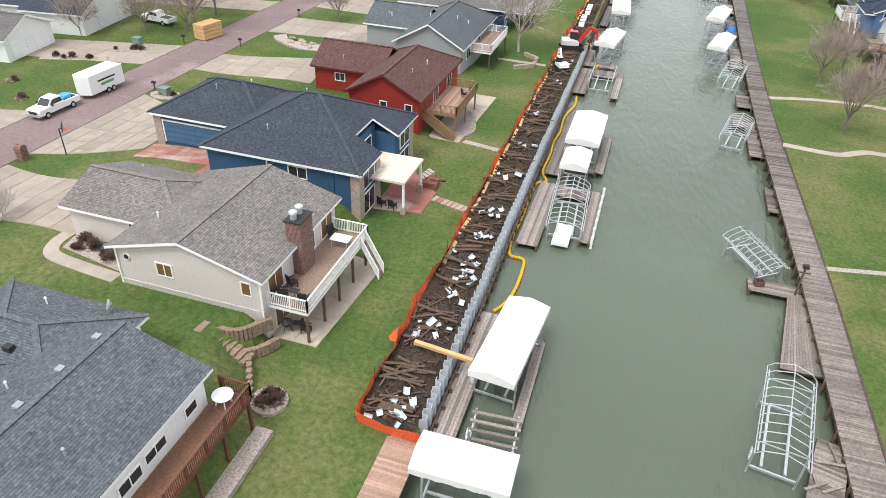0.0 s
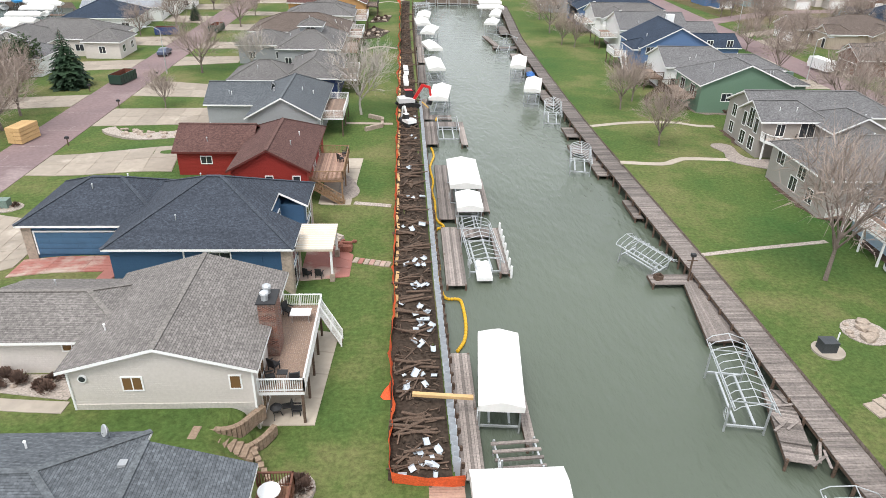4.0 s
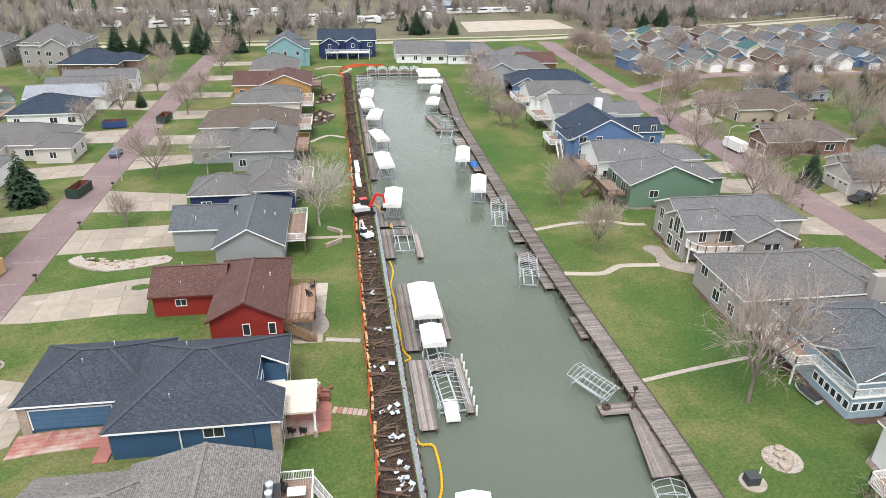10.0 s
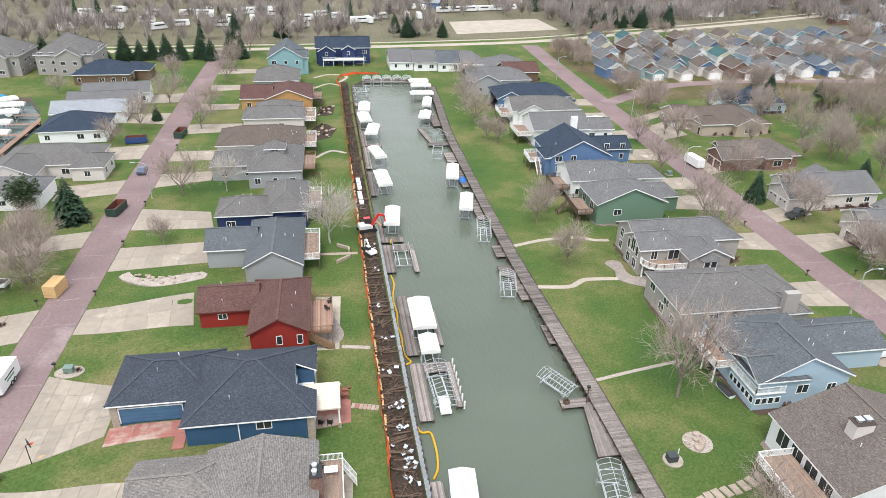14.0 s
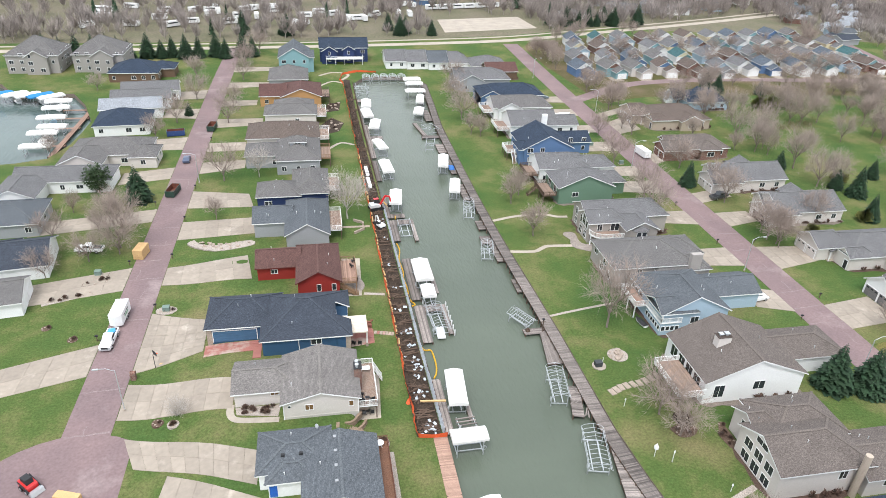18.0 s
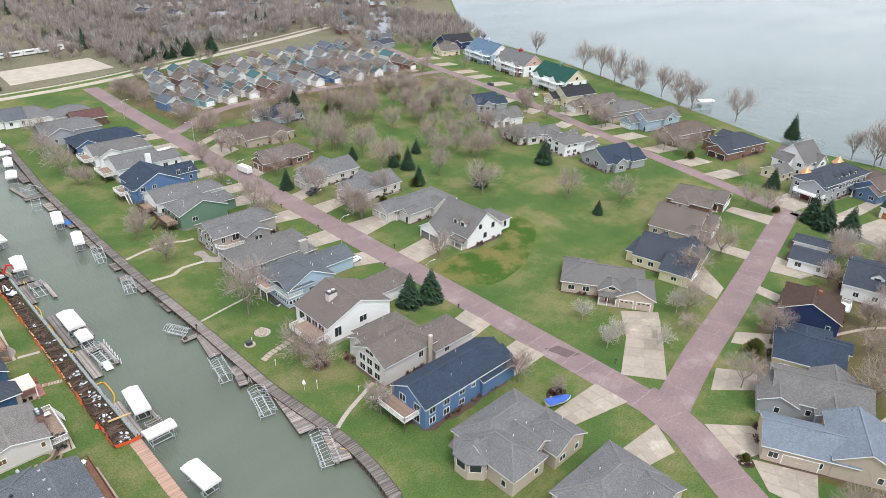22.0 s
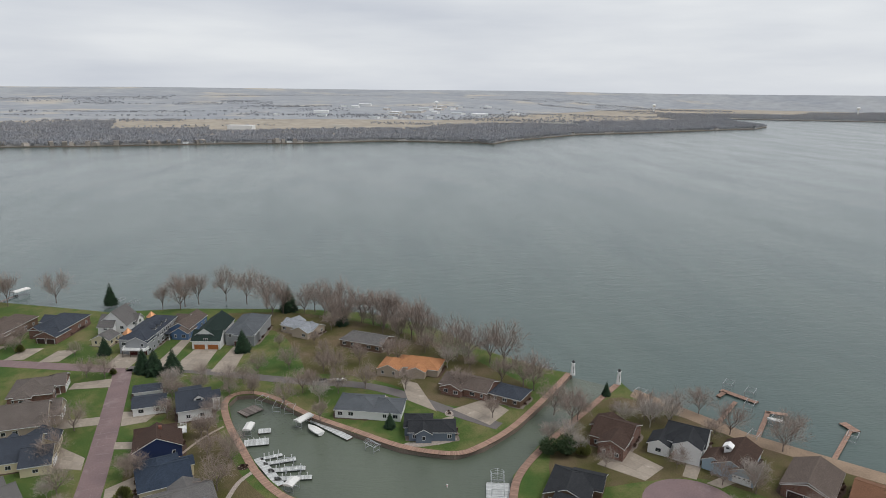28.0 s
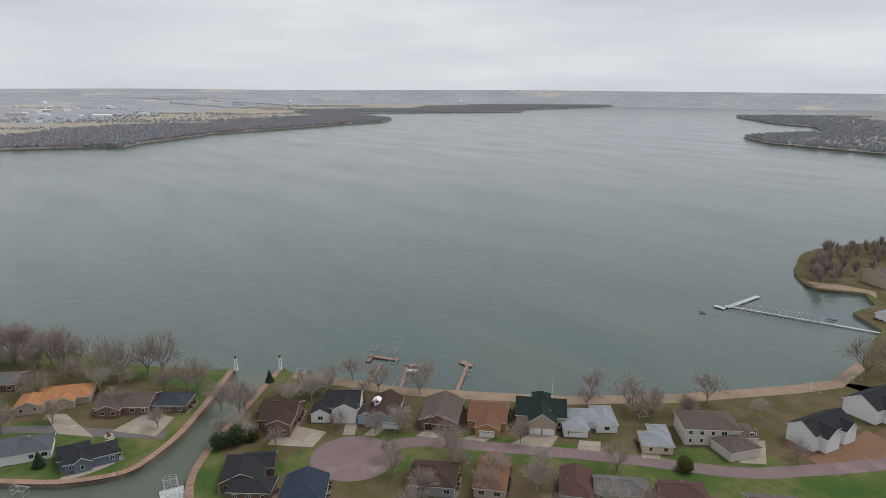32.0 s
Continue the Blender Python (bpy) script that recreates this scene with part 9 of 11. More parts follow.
def tuft(seed, n=220, r=0.7, h=0.8):
    rs = random.Random(seed)
    b = Build()
    for _ in range(n):
        a, e = rs.uniform(0, 6.28), rs.uniform(0.2, 1.5)
        d = Vector((math.cos(a) * math.cos(e), math.sin(a) * math.cos(e), math.sin(e)))
        p = d * r * rs.uniform(0.1, 0.6)
        q = Vector((d.x * r, d.y * r, d.z * h + 0.1)) * rs.uniform(0.7, 1.1)
        s = d.orthogonal().normalized() * 0.05
        b.add([p, q - s, q + s], [(0, 1, 2)])
    return b


SHRUBS = [tuft(1).mesh("shrub", SHRUB), tuft(2, 260, 0.8, 0.9).mesh("shrub", SHRUB)]
GREENSHRUB = tuft(3, 900, 1.0, 1.5).mesh("shrub", SPRING)
bed("rock_bed", disc(42.4, 51.5, 1.9, 16), "round bed of boulders on the lawn", 10, size=1.2)
bed("rock_bed", disc(-2.15, 36.0, 1.2, 14), "round bed of pale stones and shrubs", 17, size=0.5, shrubs=6)
bed("rock_bed", smoothed([(-38, 104), (-36.6, 102), (-33.4, 101), (-30.4, 101.6), (-25.4, 102.6), (-24.6, 100.4), (-29, 98.8), (-33, 98.4), (-37, 100.2), (-39.4, 102.4), (-38, 104)], 2)[:-1], "winding bed of pale field stones", 26, size=0.8)
bed("rock_bed", [(-23.6, 43.0), (-17.4, 41.9), (-17.0, 44.5), (-23.9, 44.6)], "pale gravel bed with small shrubs", 4, shrubs=12)
bed("rock_bed", disc(-39.5, 76.2, 2.0, 14, 0.7), "stone-edged bed round a utility box", 12, size=0.5, shrubs=3)
bed("rock_bed", [(-1.7, 19.5), (-0.5, 19.5), (-0.6, 33.8), (-1.7, 33.8)], "strip of pale gravel beside a deck", 12, size=0.4)
bed("rock_bed", disc(-33, 47.0 - 3.6, 0.9, 12), "small round stone bed with ornamental grass", 9, size=0.4, shrubs=3)
bed("rock_bed", disc(86.8, -43.3, 1.9, 14), "oval mulch bed edged with stones before the drive", 14, DIRT, size=0.5, shrubs=3)
bed("rock_bed", disc(46.4, 34.5, 1.7, 14), "round mulch bed with shrubs", 6, DIRT, size=0.6, shrubs=3)
bed("rock_bed", disc(47.8, 27.6 - 14, 1.4, 14), "round mulch bed with red shrubs", 6, DIRT, size=0.5, shrubs=3)
bed("rock_bed", disc(78.5, 14, 1.3, 12), "mulch bed beside the driveway", 4, DIRT, size=0.4, shrubs=2)
bed("rock_bed", disc(76, -8, 2.6, 14, 0.7), "mulch bed with a broad leafless shrub", 4, DIRT, size=0.5, shrubs=8)
bed("rock_bed", disc(134, -60, 1.8, 14), "round retaining bed near the marina", 8, DIRT, size=0.6, shrubs=5)
bed("rock_bed", disc(160, -126.5, 2.2, 14, 0.7), "stone bed at the lane", 12, size=0.6, shrubs=2)
bed("rock_bed", smoothed([(140, -108), (139, -115), (140.6, -124), (143, -126.4), (141.8, -118), (142, -110), (140, -108)], 2)[:-1], "curved pale gravel bed round the house", 16, size=0.4)
bed("rock_bed", [(-8, 172), (-2, 176), (0, 184), (-4, 190), (-8, 182)], "terraced garden of field stones", 26, DIRT, size=1.0, shrubs=8)
bed("rock_bed", [(-6, 196), (-1, 198), (0, 208), (-5, 206)], "terraced garden of pale stones", 22, DIRT, size=1.0, shrubs=6)
bed("rock_bed", [(-53, 84.4), (-63, 80.6), (-63.6, 82), (-53.4, 85.8)], "row of stones and shrubs by the drive", 9, size=0.5, shrubs=6)
for x, y, s in ((130, 96, 2.2), (141, 120, 2.6), (150, 84, 2.2), (160, 190, 3), (166, 191, 3), (172, 190, 3), (112, 92, 1.6), (128, -164, 2.6), (131, -160, 2.6), (86.8, -43.3, 1.0), (236, 46, 2.0), (30, -262, 3.0), (208, 0, 1.5), (121, -30, 2.5)):
    ob = thing("bush", pose(x, y, 0) @ Matrix.Diagonal((s, s, s, 1)), "rounded budding green-brown bush", "bush", "bushes")
    part("foliage", GREENSHRUB, None, ob)

# retaining wall and steps beside the beige house
wall_line = [(-8.3, 39.5), (-7.0, 39.2), (-6.0, 39.6), (-5.4, 40.5), (-4.8, 41.3)]
BLOCK = shade("brown_block", (0.24, 0.175, 0.125), rough=0.95, vary=0.3, scale=1.2, fine=5, bump=0.4, island=0.3, tint=(0.15, 0.105, 0.075))
wl_thing = thing("retaining_wall", pose(0, 0, 0), "curved tan block retaining wall with steps", "retaining wall")
rngw = random.Random(4)
for line, low, courses in ((wall_line, 1.1, 5), ([(-6.6, 38.4), (-5.4, 38.9), (-4.6, 39.7), (-4.1, 40.7)], 0.2, 4)):
    pts = smoothed(line, 4)
    for course in range(courses):
        for i in range(0, len(pts) - 1):
            (x0, y0), (x1, y1) = pts[i], pts[i + 1]
            a = math.degrees(math.atan2(y1 - y0, x1 - x0))
            part("block", Build().turned(((x0 + x1) / 2, (y0 + y1) / 2, low + 0.2 * course), (math.hypot(x1 - x0, y1 - y0) - 0.02, 0.34 + rngw.uniform(0, 0.05), 0.19), a), BLOCK, wl_thing)
for k in range(9):
    part("step", Build().turned((-8.5 + 0.42 * k, 38.8 - 0.05 * k, 1.95 - 0.17 * k), (0.5, 1.1, 0.3), -6), BLOCK, wl_thing)
for k in range(7):
    part("edging_stone", Build().turned((-4.9 + 0.26 * k, 38.3 - 0.42 * k, 0.75 - 0.08 * k), (0.34, 0.42, 0.26), 30 - 6 * k), BLOCK, wl_thing)
tw = thing("retaining_wall", pose(0, 0, 0), "angled stone terrace wall with steps on the lawn", "retaining wall")
for (x0, y0), (x1, y1) in (((-1.6, 110.4), (0.6, 108.8)), ((0.6, 108.8), (0.6, 107.8)), ((0.6, 106.6), (0.6, 105.6)), ((0.6, 105.6), (-1.8, 103.6))):
    n = max(2, int(math.hypot(x1 - x0, y1 - y0) / 0.5))
    for i in range(n):
        u = (i + 0.5) / n
        part("block", Build().turned((x0 + (x1 - x0) * u, y0 + (y1 - y0) * u, 0.3), (math.hypot(x1 - x0, y1 - y0) / n - 0.02, 0.4, 0.6), math.degrees(math.atan2(y1 - y0, x1 - x0))), STONE, tw)

bed("garden_bed", smoothed([(43.1, 32.7), (45.8, 33.6), (47.6, 32.3), (46.4, 30.8), (44.1, 30.7), (43.1, 32.7)], 4)[:-1], "oval brown mulch bed with pale edging stones on the lawn", rocks=14, material=MULCH_BED, seed=31, size=0.35, shrubs=3)
bed("garden_bed", [(50.2, 30.1), (51.6, 32.8), (52.3, 32.9), (52.3, 27.8), (50.6, 27.4)], "reddish shrub bed beside the beige house", rocks=5, material=MULCH_BED, seed=32, size=0.4, shrubs=7)
bed("garden_bed", smoothed([(-58.2, 87.4), (-56.5, 89.6), (-54.1, 91.8), (-51.8, 92.0), (-50.7, 89.7), (-52.2, 88.7), (-54.6, 88.2), (-55.8, 86.5), (-58.2, 87.4)], 3)[:-1], "long curved bed edged with field stones on the front lawn", rocks=22, material=MULCH_BED, seed=33, size=0.5, shrubs=4)
for x, y in ((-59.9, 73.1), (-54.3, 68.9), (-35.5, 44.5)):
    bed("garden_bed", disc(x, y, 0.9, 16), "small round stone-edged bed on the lawn", rocks=8, material=MULCH_BED, seed=int(-x), size=0.35, shrubs=1)
for k in range(9):
    t = k / 8
    x, y = float(np.interp(t, [0, 0.3, 0.65, 1], [37.4, 39.8, 43.3, 46.9])), float(np.interp(t, [0, 0.3, 0.65, 1], [42.1, 43.2, 43.7, 45.0]))
    slab = part("stepping_slab", Build().turned((x, y, 0.05), (0.95, 1.5, 0.14), 14 + 6 * math.sin(k * 2.1)), STONE, None)
    tagged(slab, "pale stone stepping slab up the lawn", "stone", "stepping slabs")

# ---- decks ----
REDSTAIN = shade("red_brown_stain", (0.13, 0.055, 0.035), rough=0.7, vary=0.25, scale=0.6, fine=8, bump=0.2)
deck(-3.65, 46.7, 0, 2.95, 10.2, 2.85, "raised brown deck with white railings on posts", sides="SEN", posts=5, stair=("E", 0.9, 1.5))
deck(-2.6, 27.3, 0, 1.95, 12.7, 3.0, "raised brown deck with dark red-brown railings", floor=shade("stained_boards", (0.2, 0.1, 0.06), rough=0.7, vary=0.35, scale=0.4, fine=6, bump=0.25, island=0.25, tint=(0.12, 0.065, 0.045), blotch=0.9), railing=REDSTAIN, sides="SEN", posts=6, post_mat=REDSTAIN)
rd = deck(-4.6, 82.6, 0, 3.6, 8.8, 2.6, "cedar deck with railings and stair", floor=PINKBOARD, railing=CEDAR, sides="SEN", posts=3, post_mat=CEDAR)
for k in range(13):
    part("step", Build().box(-1.8 + 0.29 * k, -1.5 + 0.29 * k, -5.5, -4.45, 2.42 - 0.19 * k, 2.47 - 0.19 * k), CEDAR, rd)
for yy in (-5.5, -4.48):
    part("stringer", Build().beam((-1.9, yy, 2.3), (1.9, yy, -0.15), 0.06, 0.28), CEDAR, rd)
rail(rd, (-1.8, -5.5), (1.9, -5.5), (2.4, 0.1), CEDAR)
deck(-6.2, 106.0, 0, 3.0, 10.0, 2.8, "raised deck with white railings", sides="SEN", posts=3)
deck(-5.8, 127.5, 0, 3.0, 8.0, 2.8, "raised grey deck with white railings", sides="SEN", posts=3)
deck(-7.3, 150, 0, 3.2, 9.0, 2.9, "raised deck with brown railings", railing=CEDAR, sides="SEN", posts=3)
deck(-7.2, 166, 0, 3.2, 9.0, 2.9, "raised deck with white railings", sides="SEN", posts=3)
deck(-7.4, 188, 0, 3.2, 9.0, 2.9, "raised deck with white railings", sides="SEN", posts=3)
deck(-5.6, 210, 0, 3.2, 9.0, 2.9, "raised deck with dark railings", railing=DARK, sides="SEN", posts=3)
deck(50.2, 119, 180, 3.6, 8.0, 2.4, "dark brown deck with wooden railings", railing=LOGWOOD, sides="SEN", posts=3, stair=("E", 0.3, 2.6))
deck(49.8, 132.5, 180, 3.6, 7.0, 2.2, "dark brown deck with a wooden rail", railing=LOGWOOD, sides="SEN", posts=3)
deck(48.6, 149, 180, 3.4, 6.0, 2.6, "white railed deck with stairs", sides="SEN", posts=3, stair=("N", 0.5, 3.0))
deck(51.0, 170, 180, 4.2, 9.0, 2.8, "weathered deck with white railings", sides="SEN", posts=3)
deck(50.5, 188, 180, 3.6, 8.0, 2.8, "weathered deck with white railings", sides="SEN", posts=3)
deck(51.9, 65.6, 180, 3.4, 6.6, 2.9, "white railed deck with stairs down to the lawn", floor=PINKBOARD, sides="SEN", posts=3, stair=("S", 0.5, 4.6), post_mat=WHITE)
deck(4.5, 264.2, -90, 3.0, 16, 2.6, "white railed balcony of the navy house", floor=WHITE, sides="SEN", posts=5, post_mat=WHITE)
deck(48.4, 41.0, 180, 4.6, 9.0, 2.8, "white railed deck of the tan-roofed house", sides="SEN", posts=4)
deck(46.6, 8.2, 180, 3.6, 8.0, 2.8, "brown deck with white railings and stair", sides="SEN", posts=3, stair=("S", 0.5, 4.0))
deck(154.6, -35.6, 14, 4.4, 7.5, 2.4, "broad white railed deck", floor=WHITE, sides="SEN", posts=3)
deck(178.6, -42.4, 14, 3.4, 5.6, 2.6, "white railed balcony deck", floor=WHITE, sides="SEN", posts=3)
deck(105.6, -61.4, 26, 4.0, 8.0, 1.6, "white railed deck toward the marina", sides="SEN", posts=3)
deck(226.0, -3.4, 170, 3.0, 10.0, 3.2, "white balcony over the garages", floor=WHITE, sides="SEN", posts=4)
for y, x in ((155, 278), (196, 292), (230, 301)):
    for zz in (2.9, 5.6):
        deck(x, y - 1, 167, 2.4, 20.0, zz, "white railed balcony across the house front", floor=WHITE, sides="E", posts=5, post_mat=WHITE)
pg = thing("patio_cover", pose(-4.35, 62.6, 0), "flat cream patio roof on white posts", "patio cover")
part("roof", Build().box(-2.2, 2.2, -2.6, 2.6, 3.2, 3.42), shade("cream_metal", (0.62, 0.53, 0.42), rough=0.5, vary=0.06, scale=0.5, bump=0.1), pg)
for k in range(12):
    part("roof_seam", Build().box(-2.2, 2.2, -2.6 + 0.45 * k, -2.57 + 0.45 * k, 3.42, 3.45), WHITE, pg)
for sx in (-1.9, 2.0):
    for sy in (-2.3, 2.3):
        part("post", Build().box(sx - 0.1, sx + 0.1, sy - 0.1, sy + 0.1, 0.05, 3.2), WHITE, pg)
        part("post_base", Build().box(sx - 0.22, sx + 0.22, sy - 0.22, sy + 0.22, 0.05, 0.8), STONE, pg)
fp = thing("brick_stack", pose(-1.7, 66.3, 0.08), "untidy stack of reddish-brown paving bricks on the patio", "brick stack")
rngb = random.Random(2)
paver = Build().box(-0.22, 0.22, -0.14, 0.14, -0.09, 0.09).mesh("brick", BRICK)
for k in range(46):
    layer, cell = divmod(k, 12) if k < 36 else (0, k)
    x, y = (cell % 3 - 1) * 0.46, (cell // 3 - 1.5) * 0.32
    if k >= 36:
        x, y = rngb.uniform(-1.0, 1.0), rngb.uniform(0.8, 1.9)
    elif layer == 2 and rngb.random() < 0.4:
        continue
    ob = part("brick", paver, None, fp)
    ob.matrix_basis = pose(x + rngb.uniform(-0.04, 0.04), y + rngb.uniform(-0.03, 0.03), 0.1 + 0.19 * layer, rngb.uniform(-3, 3), rngb.uniform(-3, 3), rngb.uniform(-9, 9) + (rngb.uniform(0, 90) if k >= 36 else 0))
ws = thing("stone_steps", pose(-3.0, 67.6, 0.05, 0, 0, -35), "short flight of pale stone steps beside the patio", "steps")
for k in range(4):
    part("step", Build().box(-0.45, 0.45, -0.2 + 0.34 * k, 0.16 + 0.34 * k, 0.0, 0.15 + 0.13 * k), CURB, ws)


def seat(x, y, z, turn, label="dark wicker patio chair", material=None):
    c = thing("patio_chair", pose(x, y, z, 0, 0, turn), label, "chair", "patio chairs")
    m = material or DARK
    part("seat", Build().box(-0.3, 0.3, -0.3, 0.3, 0.36, 0.46), m, c)
    part("backrest", Build().turned((-0.3, 0, 0.75), (0.07, 0.6, 0.62), 0, 0, -8), m, c)
    for sy in (-0.31, 0.31):
        part("armrest", Build().box(-0.28, 0.28, sy - 0.04, sy + 0.04, 0.6, 0.66), m, c)
    for sx in (-0.26, 0.26):
        for sy in (-0.26, 0.26):
            part("leg", Build().box(sx - 0.03, sx + 0.03, sy - 0.03, sy + 0.03, 0, 0.38), m, c)
    return c


c0 = seat(-4.5, 42.6, 2.85, 20)
for x, y, z, r in ((-2.9, 42.5, 2.85, 100), (-4.6, 50.6, 2.85, -30), (-4.5, 43.9, 2.85, 60), (-4.7, 60.9, 0.08, 60), (-3.6, 60.8, 0.08, 80), (-3.6, 84, 2.6, 40), (-3.2, 86, 2.6, 200), (57.6, 93.4, 2.7, 200), (59.0, 93.4, 2.7, 230), (-3.0, 42.6, 0.1, 0)):
    copy_thing(c0, pose(x, y, z, 0, 0, r))


def table(x, y, z, material, label, w=1.5, d=1.0):
    t = thing("patio_table", pose(x, y, z), label, "table")
    part("tabletop", Build().box(-w / 2, w / 2, -d / 2, d / 2, 0.68, 0.73), material, t)
    for sx in (-1, 1):
        for sy in (-1, 1):
            part("leg", Build().rod((sx * w * 0.42, sy * d * 0.42, 0), (sx * w * 0.4, sy * d * 0.4, 0.68), 0.025, n=6), STEEL, t)


table(-3.5, 49.8, 2.85, WHITE, "pale glass-topped table on the deck")
table(-3.7, 42.7, 2.85, DARK, "small low wicker table on the deck", 0.7, 0.5)
rt = thing("round_table", pose(-2.75, 32.7, 3.0), "round white plastic patio table", "table")
part("tabletop", Build().rod((0, 0, 0.68), (0, 0, 0.73), 0.6, n=20), WHITE, rt)
for k in range(4):
    a = k * 1.57 + 0.7
    part("leg", Build().rod((0.45 * math.cos(a), 0.45 * math.sin(a), 0), (0.3 * math.cos(a), 0.3 * math.sin(a), 0.68), 0.04, n=6), WHITE, rt)

grill = thing("grill", pose(-4.3, 42.3, 0.08, 0, 0, 15), "black kettle grill with a side shelf under the deck", "grill")
part("body", Build().rod((0, 0, 0.55), (0, 0, 0.85), 0.25, 0.42, n=12), DARK, grill)
part("lid", Build().rod((0, 0, 0.86), (0, 0, 1.12), 0.42, 0.16, n=12), DARK, grill)
part("shelf", Build().box(0.42, 1.0, -0.25, 0.25, 0.78, 0.84), DARK, grill)
for k in range(3):
    part("leg", Build().rod((0.2 * math.cos(k * 2.1), 0.2 * math.sin(k * 2.1), 0.6), (0.4 * math.cos(k * 2.1), 0.4 * math.sin(k * 2.1), 0.0), 0.025, n=5), DARK, grill)

# ---- works along the canal: sheet piles, net fence, timber and offcuts ----
def wall_x(y):
    return float(np.interp(y, [36, 60, 110, 160, 200, 232], [7.45, 7.0, 6.6, 6.0, 5.7, 6.0]))


sp = tagged(new("seawall_sheet_piles"), "light grey vinyl sheet-pile wall with uneven tops", "seawall", kind="structure")
prof = [(0.0, 0.0), (0.16, 0.42), (0.44, 0.42), (0.6, 0.0), (0.9, 0.0)]
pile = Build()
for x, y in prof:
    pile.v += [(y, x, -3.0), (y, x, 0.0), (y + 0.035, x, -3.0), (y + 0.035, x, 0.0)]
for i in range(4):
    a, b = 4 * i, 4 * i + 4
    pile.f += [(a, b, b + 1, a + 1), (a + 2, a + 3, b + 3, b + 2), (a + 1, b + 1, b + 3, a + 3)]
pile_mesh = pile.mesh("sheet_pile", PILE)
rngp = random.Random(9)
for k in range(92):
    y = 37.2 + 0.9 * k
    ob = part("sheet_pile", pile_mesh, None, sp)
    ob.matrix_basis = pose(wall_x(y) - 0.15, y, 0.78 + 0.1 * math.sin(k * 0.7) + rngp.uniform(-0.12, 0.12) - 0.004 * k)
part("wale", Build().beam((wall_x(37) + 0.42, 37, -0.85), (wall_x(120) + 0.42, 120, -0.85), 0.14, 0.2), LOGWOOD, sp)
for k in range(26):
    y = 38.5 + 1.55 * k
    part("old_post", Build().rod((wall_x(y) + 0.62, y, -3), (wall_x(y) + 0.62, y, -0.55 + rngp.uniform(-0.2, 0.2)), 0.12, n=6), LOGWOOD, sp)
for k in range(60):
    y = 120 + 2.0 * k
    part("old_post", Build().rod((wall_x(y), y, -3), (wall_x(y), y, 0.15 + rngp.uniform(-0.2, 0.2)), 0.16, n=6), LOGWOOD, sp)
part("old_planks", Build().beam((wall_x(120), 120, -0.6), (wall_x(238), 238, -0.6), 0.12, 1.2), LOGWOOD, sp)

fence = thing("net_fence", pose(0, 0, 0), "orange plastic safety net fence along the works", "fence")
run = [(7.9, 36.0), (5.6, 36.1), (3.6, 36.4), (3.35, 38)] + [(3.35 - 0.0065 * (y - 38) + 0.12 * math.sin(y * 0.45), y) for y in np.arange(40, 234, 2.0).tolist()] + [(1.0, 238), (2.5, 246), (9, 250), (17, 249)]
rngf = random.Random(12)
cells = []
for i in range(len(run) - 1):
    (x0, y0), (x1, y1) = run[i], run[i + 1]
    for k in range(3):
        u = k / 3
        cells.append((x0 + (x1 - x0) * u, y0 + (y1 - y0) * u))
cells.append(run[-1])
net = Build()
for i, (x, y) in enumerate(cells):
    lean = 0.25 * math.sin(i * 0.33) + rngf.uniform(-0.06, 0.06)
    top = 1.0 - 0.28 * abs(math.sin(i * 0.52)) + rngf.uniform(-0.05, 0.05)
    for v in range(4):
        f = v / 3
        net.v.append((x - lean * f * (1 if 4 < i else 0.4) + 0.06 * math.sin(i * 1.9 + v), y + 0.04 * math.cos(i * 2.3 + v), 0.04 + top * f))
net.f = [(i * 4 + v, i * 4 + v + 1, i * 4 + v + 5, i * 4 + v + 4) for i in range(len(cells) - 1) for v in range(3)]
part("net", net, ORANGE, fence)
for i, (x, y) in enumerate(run[::2]):
    part("stake", Build().rod((x, y, -0.2), (x + rngf.uniform(-0.1, 0.1), y, 1.25), 0.03, n=5), LOGWOOD, fence)
flap = Build().add([(3.15, 44.6, 0.8), (2.55, 44.2, 0.1), (2.8, 43.9, 0.05), (3.3, 43.9, 0.05), (3.3, 45.2, 0.8), (2.85, 44.5, 0.5)], [(0, 5, 1), (5, 2, 1), (5, 3, 2), (0, 3, 5), (0, 4, 3)])
part("fallen_flap", flap, ORANGE, fence)
for k in range(24):
    y = 56 + 4.2 * k
    ob = part("lumber_board", Build().turned((0, 0, 0), (0.3, 3.4 + rngf.uniform(-0.5, 0.6), 0.1)), NEWWOOD, None)
    ob.matrix_basis = pose(3.62 - 0.0065 * (y - 38), y, 0.14, 0, 12, rngf.uniform(-4, 4))
    tagged(ob, "pale new lumber board lying along the fence", "lumber", "lumber boards")
bm_ = part("lumber_beam", Build().turned((0, 0, 0), (4.2, 0.32, 0.22)), NEWWOOD, None)
bm_.matrix_basis = pose(6.9, 43.2, 0.95, 0, 2, -4)
tagged(bm_, "long pale timber beam laid across the wall", "lumber")

